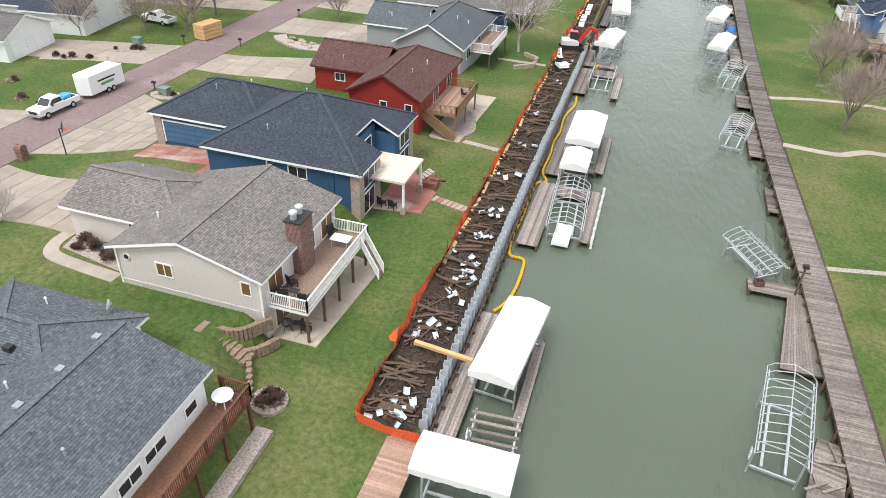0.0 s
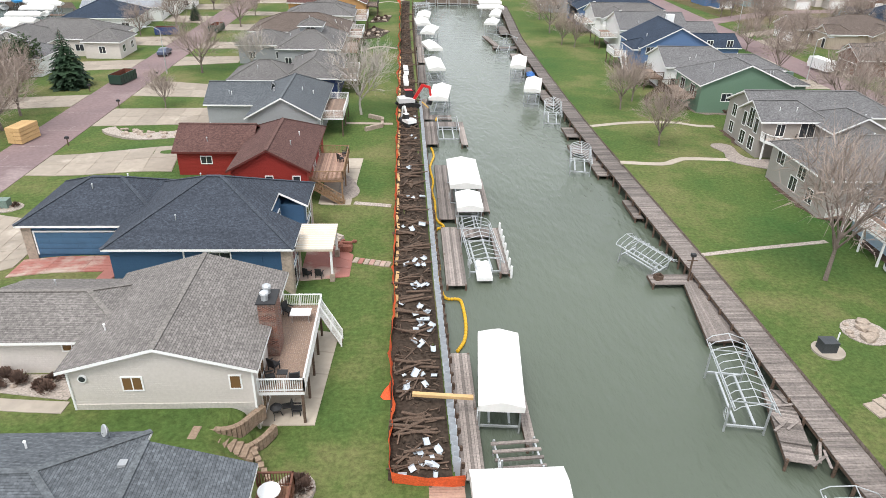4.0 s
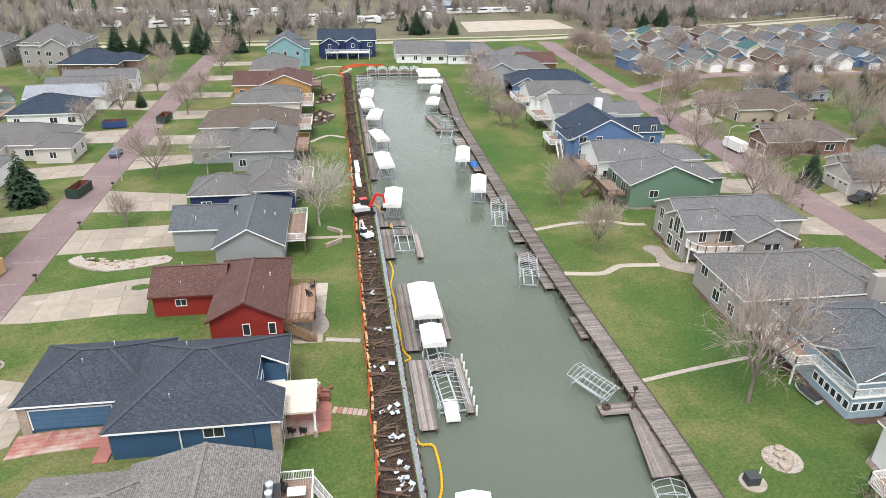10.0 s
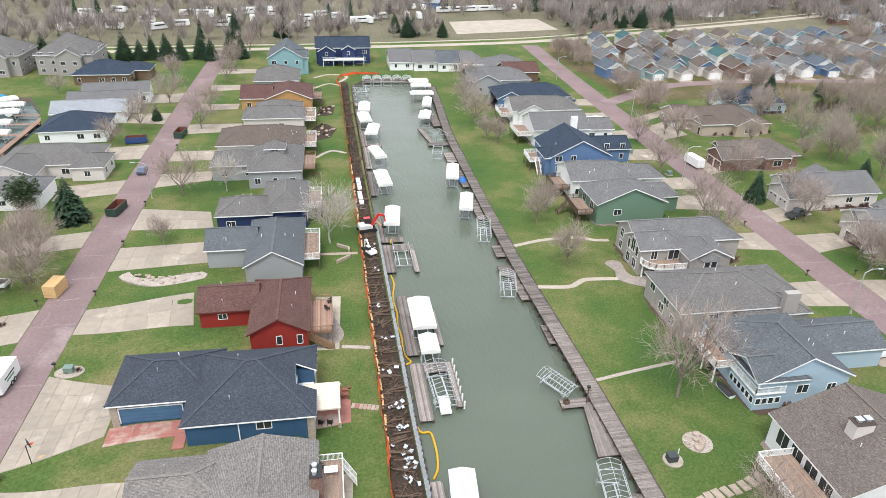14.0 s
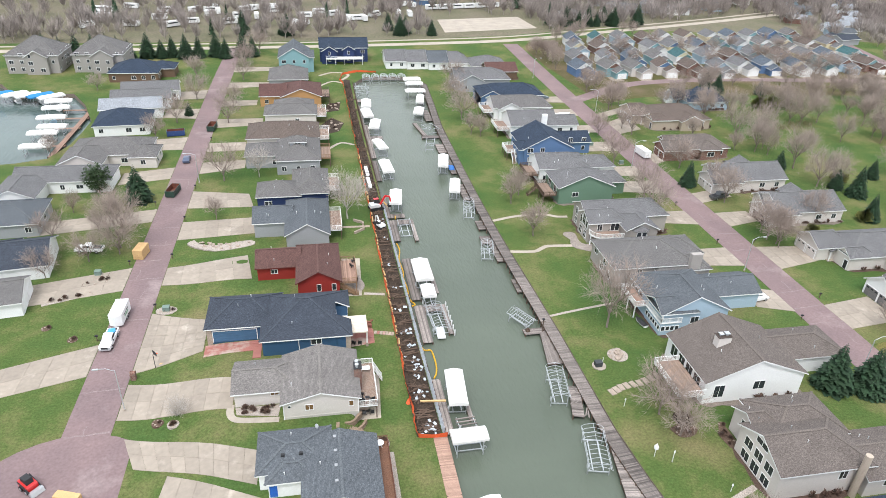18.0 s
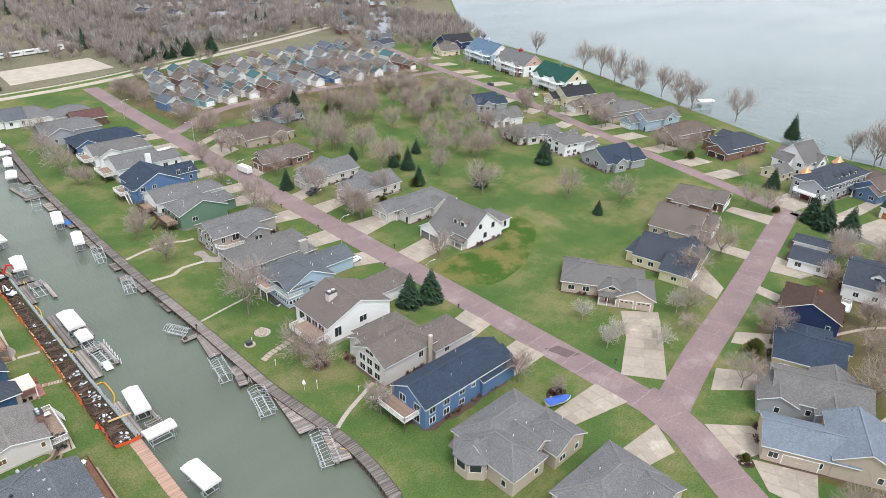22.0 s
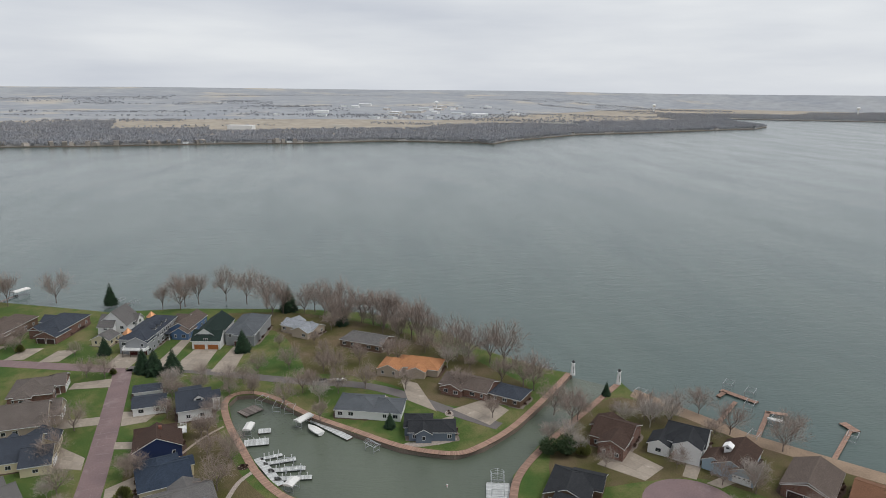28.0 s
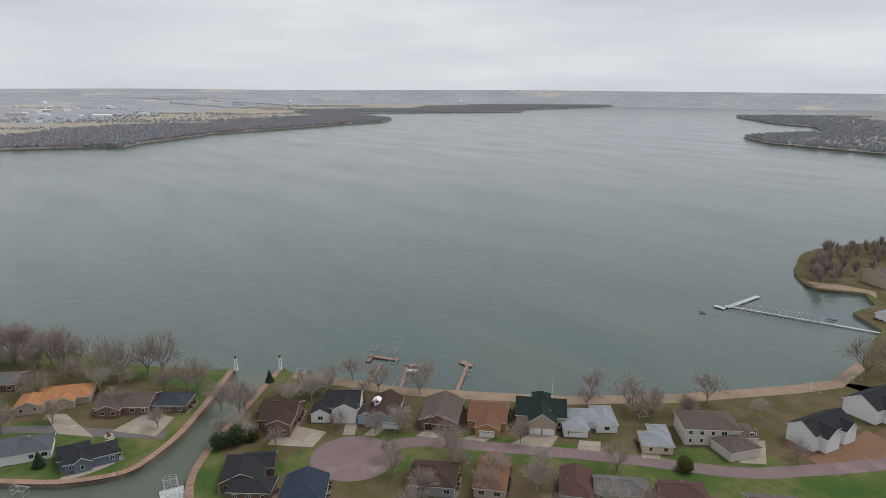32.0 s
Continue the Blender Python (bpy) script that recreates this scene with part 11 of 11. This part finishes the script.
for y in (132.5, 140.5):
    wb = thing("wrapped_bundle", pose(4.1, y, 0.2, 0, 0, 92), "long white wrapped bundle on the soil", "bundle", "wrapped bundles")
    part("wrap", extrude_side([(-3.2, 0.0), (3.2, 0.0), (3.1, 0.55), (2.0, 0.62), (-2.2, 0.58), (-3.1, 0.5)], 0.9), WHITE, wb)
    for k in range(3):
        part("strap", Build().box(-2 + 2 * k - 0.04, -2 + 2 * k + 0.04, -0.47, 0.47, 0.05, 0.66), DARK, wb)


def camper(x, y, turn, w=7.5, stripe=0):
    c = thing("camper", pose(x, y, 0, 0, 0, turn), "white camper trailer parked among bare trees", "camper", "campers")
    return c


cp0 = camper(-52, 352, 10)
part("body", extrude_side([(-4, 0.6), (3.6, 0.6), (4.2, 1.4), (3.8, 3.2), (-4, 3.25)], 2.5), pw, cp0)
part("window_band", Build().box(-2.8, 2.4, -1.28, -1.24, 2.0, 2.6), PANE, cp0)
rngc = random.Random(40)
for k in range(40):
    x = rngc.uniform(-130, 60)
    copy_thing(cp0, pose(x, 350 + 0.07 * x + rngc.uniform(-8, 55) + max(0, (x - 20)) * 0.1, 0, 0, 0, rngc.choice([20, 35, -15, 100]) + rngc.uniform(-15, 15)))
for k in range(6):
    copy_thing(cp0, pose(66 + 8.5 * k, 398 + 2 * k, 0, 0, 0, 15))
copy_thing(cp0, pose(91, 107 * 1.36, 0.06, 0, 0, 96) @ Matrix.Diagonal((0.75, 0.85, 0.8, 1)))
slabs("parking_lot", ((62, 330), (118, 342), (116, 376), (64, 366)), 6, 4, "pale gravel parking lot by the campground", CONCRETE)


def boat(x, y, z, turn, label, cover=None, s=1.0, parent=None):
    b = thing("boat", pose(x, y, z, 0, 0, turn) @ Matrix.Diagonal((s, s, s, 1)), label, "boat", "boats")
    secs = [(-2.6, 1.05, 0.9), (-1.0, 1.12, 0.9), (1.0, 1.05, 0.95), (2.2, 0.6, 1.05), (3.0, 0.05, 1.15)]
    h = Build()
    for x0, w, t in secs:
        h.v += [(x0, -w, t), (x0, -w * 0.7, 0.25), (x0, 0, 0.0 if x0 < 2 else 0.45), (x0, w * 0.7, 0.25), (x0, w, t)]
    for i in range(4):
        h.f += [(5 * i + j, 5 * i + j + 1, 5 * i + j + 6, 5 * i + j + 5) for j in range(4)]
    h.f += [(0, 4, 3, 2, 1)]
    part("hull", h, pw, b)
    c = Build()
    for x0, w, t in secs:
        c.v += [(x0, -w * 1.02, t), (x0, 0, t + (0.45 if -2 < x0 < 2 else 0.1)), (x0, w * 1.02, t)]
    for i in range(4):
        c.f += [(3 * i, 3 * i + 3, 3 * i + 4, 3 * i + 1), (3 * i + 1, 3 * i + 4, 3 * i + 5, 3 * i + 2)]
    part("cover", c, cover or CANVAS, b)
    return b


jf = thing("boat_float", pose(11.85, 63.9, -1.25), "white moulded drive-on boat float in a lift", "boat float")
for k in range(5):
    part("float_block", Build().box(-0.75, 0.75, -1.7 + 0.68 * k, -1.06 + 0.68 * k, 0.0, 0.34).box(-0.55, -0.2, -1.6 + 0.68 * k, -1.16 + 0.68 * k, 0.34, 0.46).box(0.2, 0.55, -1.6 + 0.68 * k, -1.16 + 0.68 * k, 0.34, 0.46), WHITE, jf)
boat(77.4, 163.8, 0.6, 5, "covered white boat on a trailer", CANVAS)
boat(78, 184.5, 0.6, 5, "covered white boat on a trailer", CANVAS)
boat(73.2, -10.4, 0.6, -20, "blue-covered boat on the driveway", paint("blue_cover", (0.02, 0.08, 0.35)))
boat(51.0, 60.2, 0.0, 100, "small cream boat with dark cover on the lawn", DARK, 0.6)

bt = thing("boat_trailer", pose(191.2, -84.5, 0.06, 0, 0, -95), "long trailer loaded with pale dock sections and dark gear", "trailer")
part("frame", Build().box(-6.5, 6.5, -0.9, -0.75, 0.55, 0.7).box(-6.5, 6.5, 0.75, 0.9, 0.55, 0.7).box(-6.5, -6.3, -0.9, 0.9, 0.55, 0.7).box(6.3, 6.5, -0.9, 0.9, 0.55, 0.7), STEEL, bt)
for k in range(4):
    part("dock_section", Build().turned((0.8 + 1.5 * k, 0, 0.95 + 0.1 * (k % 2)), (1.35, 1.7, 0.3), 4 * k - 6), WHITE if k != 2 else STEEL, bt)
for k in range(3):
    part("gear", Build().turned((-5.2 + 1.6 * k, 0.1, 1.0), (1.1, 1.2, 0.6), 20 * k), DARK, bt)
for sx in (-1.2, 1.2):
    for sy in (-1.0, 1.0):
        wheel(bt, sx, sy, 0.36, 0.22)

# western marina: covered boats
BLUECANVAS = shade("blue_canvas", (0.03, 0.2, 0.42), rough=0.7, vary=0.06, bump=0.1)
for k, (x, y, r) in enumerate(((-90.4, 166, 95), (-92, 177.6, 92), (-91, 183.4, 92), (-94, 192.6, 95), (-95.6, 203, 97), (-97, 210.6, 98), (-101, 216, 128), (-105, 217.6, 128), (-109.4, 218.4, 128), (-114, 219.6, 128), (-119, 220, 128), (-124, 221, 128))):
    canopy_lift(x, y, 3.4, 8.6, r, 1.6, BLUECANVAS if k in (7, 10) else None)
    if k % 2:
        boat(x, y, -1.5, r, "white boat moored in the western marina", paint("teal_cover", (0.03, 0.2, 0.3)) if k == 3 else None, 1.1)
for y0 in (172, 188, 198, 207):
    dock(-95, -84.5, y0 - 0.7, y0 + 0.7, "pale finger dock of the western marina", z=-0.9, material=PINKBOARD)
dock(-86.6, -85.0, 162, 209, "pale walkway of the western marina", z=-0.7, material=PINKBOARD)

# docks at the canal head
for k in range(5):
    bare_lift(12.0 + 3.7 * k, 238.6, 3.2, 5.5, 0, True, 1.0)
for k in range(3):
    bare_lift(9.0, 218 + 5.5 * k, 3.2, 5.5, 70 + 10 * k, k == 1, 0.8)
dock(8.5, 31, 241.4, 243.2, "weathered dock across the canal head", along="x")
dock(6.4, 10.5, 211, 214, "weathered dock near the canal head")

# ---- marina in the south-east ----
FLOATDOCK = shade("pale_float_boards", (0.5, 0.51, 0.5), rough=0.7, vary=0.15, scale=0.6, fine=6, bump=0.2, island=0.25)


def finger(p, q, w, label, white=True, material=None):
    d = Vector(q) - Vector(p)
    c = (Vector(p) + Vector(q)) / 2
    return dock(c.x - d.length / 2, c.x + d.length / 2, c.y - w / 2, c.y + w / 2, label, z=-0.95, along="y", material=material or (FLOATDOCK if white else DOCKWOOD), rot=math.degrees(math.atan2(d.y, d.x)))


for p, q, w in (((139.6, -64.4), (141.6, -70.8), 1.6), ((136.6, -65.6), (138.4, -75.2), 1.9), ((132.6, -67.4), (133.0, -78.4), 2.2), ((128.0, -69.6), (127.8, -80.6), 2.2), ((149.8, -57.9), (150.4, -65.8), 4.2)):
    finger(p, q, w, "white slatted finger dock in the marina")
    m = Vector(q)
    for k in range(4):
        t = 0.3 + 0.22 * k
        x, y = p[0] + (q[0] - p[0]) * t, p[1] + (q[1] - p[1]) * t
        ob = part("mooring_post", Build().rod((x, y + 0.9, -3), (x, y + 0.9, 0.6), 0.12, n=8).rod((x, y + 0.9, 0.6), (x, y + 0.9, 0.7), 0.14, 0.02, n=8), WHITE)
        tagged(ob, "white mooring post at a marina dock", "post", "mooring posts")
for x, y, w, d, r in ((156.6, -58.7, 2.8, 5.0, 80), (122.4, -75.2, 3.0, 4.6, 62)):
    canopy_lift(x, y, w, d, r, 1.5)
finger((124.6, -71.8), (140.2, -63.4), 2.8, "pale slatted platform joining the finger docks")
finger((170.2, -54.4), (175.0, -59.6), 5.6, "weathered grey plank marina platform", False)
finger((157.2, -61.6), (157.5, -65.6), 3.2, "white slatted finger dock in the marina")
canopy_lift(160.3, -76.4, 3.0, 6.6, 47, 1.6)
for x, y, w, d, r in ((135.4, -72.6, 2.2, 6, 4), (130.4, -75, 2.2, 6, 0), (178.6, -60.4, 3.0, 5.4, 60), (173.2, -66.6, 3.0, 7.0, 82), (170.8, -71.0, 3.4, 5.6, 82), (195, -173.4, 4, 7, 50), (168.2, -201, 4, 6, 40)):
    bare_lift(x, y, w, d, r, False, 0.8)
bare_lift(115.4, -133.9, 4.0, 11.0, 79, True, 1.2)
bare_lift(141.6, -98.9, 2.6, 5.4, -50, True, 0.7)
dock(110.6, 118.2, -137.2, -130.4, "white dock beside an arched lift frame", z=-1.1, material=FLOATDOCK, rot=-11)
finger((163.2, -79.0), (148.8, -91.9), 2.6, "white slatted dock along the marina wall")
pb = boat(155.2, -80.4, -1.5, 39, "white pontoon boat moored in the marina", CANVAS, 1.3)
bu = thing("buoy", pose(118.6, -119.6, -1.6), "small white marker buoy", "buoy")
part("float", Build().rod((0, 0, -0.3), (0, 0, 0.9), 0.25, 0.18, n=10), WHITE, bu)
part("band", Build().rod((0, 0, 0.4), (0, 0, 0.55), 0.24, 0.23, n=10), ORANGE, bu)


def lighthouse(x, y):
    l = thing("lighthouse", pose(x, y, 0.1), "small white ornamental lighthouse with a dark cap", "lighthouse", "channel lighthouses")
    part("tower", Build().rod((0, 0, 0), (0, 0, 4.9), 1.05, 0.62, n=8), WHITE, l)
    part("gallery", Build().rod((0, 0, 4.9), (0, 0, 5.05), 0.85, 0.85, n=8), WHITE, l)
    part("lantern", Build().rod((0, 0, 5.05), (0, 0, 5.7), 0.5, 0.5, n=8), PANE, l)
    part("cap", Build().rod((0, 0, 5.7), (0, 0, 6.2), 0.7, 0.05, n=8), DARK, l)
    for k in range(6):
        z = 1.2 + 0.52 * k
        r = 1.05 - 0.43 * z / 4.9
        part("lettering_bar", Build().box(-r * 0.95 - 0.03, -r * 0.95 + 0.03, -0.16, 0.16, z, z + 0.34), DARK, l)


lighthouse(186.4, -180.6)
lighthouse(176.2, -195.6)
# rocks at the channel mouth and along the point
for k in range(70):
    t = k / 69
    x, y = (np.interp(t, [0, 0.5, 1], [250, 214, 193]), np.interp(t, [0, 0.5, 1], [-130, -152, -172]))
    r = tagged(part("shore_rock", ROCKS[k % 4], None), "grey shore boulder at the waterline", "rock", "shore boulders")
    s = random.uniform(0.9, 2.0)
    r.matrix_basis = pose(x + random.uniform(-0.6, 1.4), y + random.uniform(-0.8, 0.8), -0.7, 0, 0, k * 40) @ Matrix.Diagonal((s, s, s, 1))

# lake docks
for p, q, w in (((138.6, -213.4), (158.4, -234.0), 1.6), ((156.6, -241.6), (168.4, -234.0), 2.6), ((166.6, -234.6), (163.2, -229.8), 1.8), ((127.0, -221.4), (149.6, -241.4), 1.6), ((149.4, -240.2), (146.6, -247.0), 2.0), ((114.4, -239.2), (133.4, -261.2), 1.5), ((132.4, -262.8), (138.8, -262.4), 3.0), ((158, -203), (164, -206), 1.4)):
    finger(p, q, w, "wooden lake dock on piles", material=PINKBOARD)
for x, y, r in ((154.0, -237.0, 45), (163.4, -243.0, 45), (171.0, -238.6, 45), (132.6, -224.9, 40), (128.2, -257.6, 42), (141.4, -238.6, 40), (31, -352, 30), (33, -357, 30), (27, -372, 30), (26, -378, 30), (60, -282, 50), (58, -476, 10)):
    bare_lift(x, y, 3.4, 6.5, r, False, 0.9)
boat(141.6, -238.6, -0.6, 50, "white boat on a lake lift", CANVAS, 0.9)
# the long pier in the southern bay
finger((39, -448.5), (111, -426), 1.8, "long pale plank pier in the bay")
dock(107, 110, -457, -424, "pale cross pier at the end of the long pier", z=-0.9, material=FLOATDOCK, rot=0)
dock(108, 114, -423, -419.5, "pale platform at the pier end", z=-0.9, material=FLOATDOCK)
for k in range(12):
    t = k / 11
    x, y = 64 + 42 * t, -441 + 12.6 * t
    for s in (-1, 1):
        bare_lift(x, y + 4.0 * s, 2.8, 5.0, 17, False, 0.9)
boat(112, -406, -1.6, 20, "small dark boat on the bay", paint("dark_boat", (0.05, 0.05, 0.06)), 0.7)
boat(66, -451, -1.5, 20, "blue covered boat at the pier", paint("blue_cover", (0.02, 0.08, 0.35)), 0.9)
setting("beach_cape", Build().prism([(64, -503), (72, -510.5), (95, -498), (104, -507), (88, -516), (70, -518)], -1.5, 0.05), WETSAND, "small sandy beach on the cape", category="beach")
setting("parking_cape", Build().prism([(48, -520), (60, -522), (56, -545), (44, -540)], -0.2, 0.06), CONCRETE, "pale parking area by the condominiums", category="parking")
slabs("plot", ((0, -296), (10, -300), (6, -335), (-8, -330)), 1, 1, "bare reddish earth round a new house", shade("bare_earth", (0.2, 0.115, 0.07), rough=0.95, vary=0.25, scale=0.3), 0.04)

# ---- street furniture ----
def lamp_post(x, y, turn):
    l = thing("street_lamp", pose(x, y, 0, 0, 0, turn), "tall grey street lamp with a curved arm", "street lamp", "street lamps")
    part("pole", Build().rod((0, 0, 0), (0, 0, 8.0), 0.1, 0.07, n=8), STEEL, l)
    part("arm", Build().rod((0, 0, 7.9), (1.2, 0, 8.5), 0.05, n=6).rod((1.2, 0, 8.5), (2.4, 0, 8.5), 0.05, n=6), STEEL, l)
    part("lamp_head", Build().turned((2.7, 0, 8.46), (0.8, 0.3, 0.16)), STEEL, l)
    part("base", Build().rod((0, 0, 0), (0, 0, 0.35), 0.22, 0.18, n=8), CONCRETE, l)


for x, y, r in ((-41.2, 137.6, 180), (-41.2, 48.8, 180), (83.4, 76.4, 0), (83.4, 237.5, 0), (83.4, 136.7, 0), (83.4, 40, 0), (93, 190, 180)):
    lamp_post(x, y, r)


def mailbox(x, y, turn=0):
    m = thing("mailbox", pose(x, y, 0, 0, 0, turn), "dark mailbox on a short post by the kerb", "mailbox", "mailboxes")
    part("post", Build().box(-0.06, 0.06, -0.06, 0.06, 0, 1.0), LOGWOOD, m)
    part("box", extrude_side([(-0.28, 1.0), (0.28, 1.0), (0.28, 1.2), (0.15, 1.3), (-0.15, 1.3), (-0.28, 1.2)], 0.24), DARK, m)


for x, y in ((-41.6, 96.6), (-41.6, 114.8), (-41.6, 133.3), (-41.6, 77.0), (-41.6, 154), (-41.6, 170), (-49.9, 94.6), (-49.9, 124), (-49.9, 68.0), (84.0, 28.6), (84.0, 57.2), (84.0, 89), (93.2, 64), (93.2, 88), (84.0, 110), (94.2, -10.6)):
    mailbox(x, y)


def utility_box(x, y, turn=0, dark=False):
    u = thing("utility_box", pose(x, y, 0.06, 0, 0, turn), "dark grey utility box with a vent pipe on a round pad" if dark else "grey-green ground utility box on a pad", "utility box", "utility boxes")
    paint_ = shade("utility_dark", (0.05, 0.055, 0.06), rough=0.6) if dark else shade("utility_green", (0.16, 0.22, 0.19), rough=0.6)
    if dark:
        part("pipe", Build().rod((0.9, 0.3, 0), (0.9, 0.3, 1.5), 0.06, n=8), WHITE, u)
    part("cabinet", Build().box(-0.6, 0.6, -0.5, 0.5, 0.1, 0.95), paint_, u)
    part("lid", Build().box(-0.64, 0.64, -0.54, 0.54, 0.95, 1.02), paint_, u)
    part("pad", Build().rod((0.2, 0, -0.1), (0.2, 0, 0.1), 1.25, n=20) if dark else Build().box(-0.8, 0.8, -0.7, 0.7, -0.05, 0.1), CONCRETE, u)


for x, y in ((-39.5, 76.2), (-55.4, 91.4), (78.4, 14.2), (81.5, 140.0), (37.6, 49.0), (78, 156)):
    utility_box(x, y, dark=x == 37.6)
bh = thing("basketball_hoop", pose(-38.4, 58.8, 0, 0, 0, 40), "freestanding basketball hoop at the driveway edge", "basketball hoop")
part("pole", Build().rod((0, 0, 0), (0, 0, 2.9), 0.06, n=8), DARK, bh)
part("backboard", Build().box(0.3, 0.36, -0.6, 0.6, 2.7, 3.4), DARK, bh)
part("backboard_panel", Build().box(0.36, 0.38, -0.52, 0.52, 2.78, 3.32), PANE, bh)
part("arm", Build().beam((0, 0, 2.85), (0.32, 0, 3.0), 0.06, 0.06), DARK, bh)
part("rim", Build().rod((0.62, 0, 2.8), (0.62, 0, 2.82), 0.23, n=14), ORANGE, bh)
bp = thing("brick_pillar", pose(-41.4, 56.4, 0), "red-brown brick mailbox pillar", "pillar")
part("body", Build().box(-0.4, 0.4, -0.4, 0.4, 0, 1.25), S_BRICK, bp)
part("cap", Build().rod((-0.42, 0, 1.25), (0.42, 0, 1.25), 0.42, n=12), S_BRICK, bp)
for k in range(3):
    ob = part("timber_plank", Build().turned((-35.6, 59.3 + 0.3 * k, 0.12 + 0.02 * k), (4.6, 0.16, 0.07), -4 + 3 * k), NEWWOOD)
    tagged(ob, "loose pale plank on the driveway edge", "plank", "loose planks")
pole_flag = thing("flag_pole", pose(82.2, -258.5, 0), "thin white flag pole before the green-roofed house", "flag pole")
part("pole", Build().rod((0, 0, 0), (0, 0, 14), 0.07, 0.04, n=8), WHITE, pole_flag)
for x, y, h in ((38.0, 38.6, 1.4), (40.2, 26.2, 2.0), (46.0, 19.8, 1.2)):
    gl = thing("garden_lamp", pose(x, y, 0), "white post lamp on the lawn", "lamp", "garden lamps")
    part("post", Build().rod((0, 0, 0), (0, 0, h), 0.05, n=6), WHITE, gl)
    part("head", Build().rod((0, 0, h), (0, 0, h + 0.35), 0.14, 0.05, n=8), WHITE, gl)
bh2 = thing("birdhouse", pose(38.0, 27.6, 0), "tiny white steepled birdhouse on a post", "birdhouse")
part("post", Build().rod((0, 0, 0), (0, 0, 1.6), 0.05, n=6), WHITE, bh2)
part("box", Build().box(-0.25, 0.25, -0.25, 0.25, 1.6, 2.1).rod((0, 0, 2.1), (0, 0, 2.7), 0.35, 0.02, n=4), WHITE, bh2)

# houses along the far shore
farh = Build()
rngh = random.Random(77)
for (x0, y0), (x1, y1) in zip(FAR_LAND[2:12], FAR_LAND[3:13]):
    for _ in range(int(math.hypot(x1 - x0, y1 - y0) / 26)):
        t = rngh.random()
        x, y = x0 + (x1 - x0) * t + rngh.uniform(3, 14), y0 + (y1 - y0) * t
        s, e = rngh.uniform(4, 7), rngh.uniform(4, 7)
        a = rngh.uniform(0, 90)
        farh.turned((x, y, e / 2), (s * 1.8, s * 1.3, e), a)
        farh.turned((x, y, e + 0.9), (s * 1.3, s * 1.35, 1.8), a)
tagged(part("far_shore_houses", farh, shade("far_house", (0.38, 0.34, 0.3), rough=0.8, vary=0.2, scale=0.01, fine=0.05, bump=0, island=0.5)), "row of small houses along the far shore", "houses", kind="stuff")
wh = thing("warehouse", pose(1735, 170, 0, 0, 0, 80), "long white warehouse beyond the far shore", "warehouse")
part("hall", Build().box(-32, 32, -14, 14, 0, 10), WHITE, wh)
part("roof", Build().box(-33, 33, -15, 15, 10, 11), WHITE, wh)
# lake docks with covered lifts beside the lakeside street
finger((302, 92), (324, 86), 1.6, "pale wooden lake dock with covered lift", False)
canopy_lift(325, 84, 3.8, 9, 60, 1.6)
finger((292, 26), (303, 22), 1.6, "pale wooden lake dock with bare lifts", False)
bare_lift(303, 27, 3.6, 7, 70, True, 0.9)
bare_lift(301, 19, 3.6, 7, 70, False, 0.9)
boat(334, 154, -1.5, 10, "red work boat moored at the lake shore", paint("red_boat", (0.4, 0.03, 0.03)), 1.2)
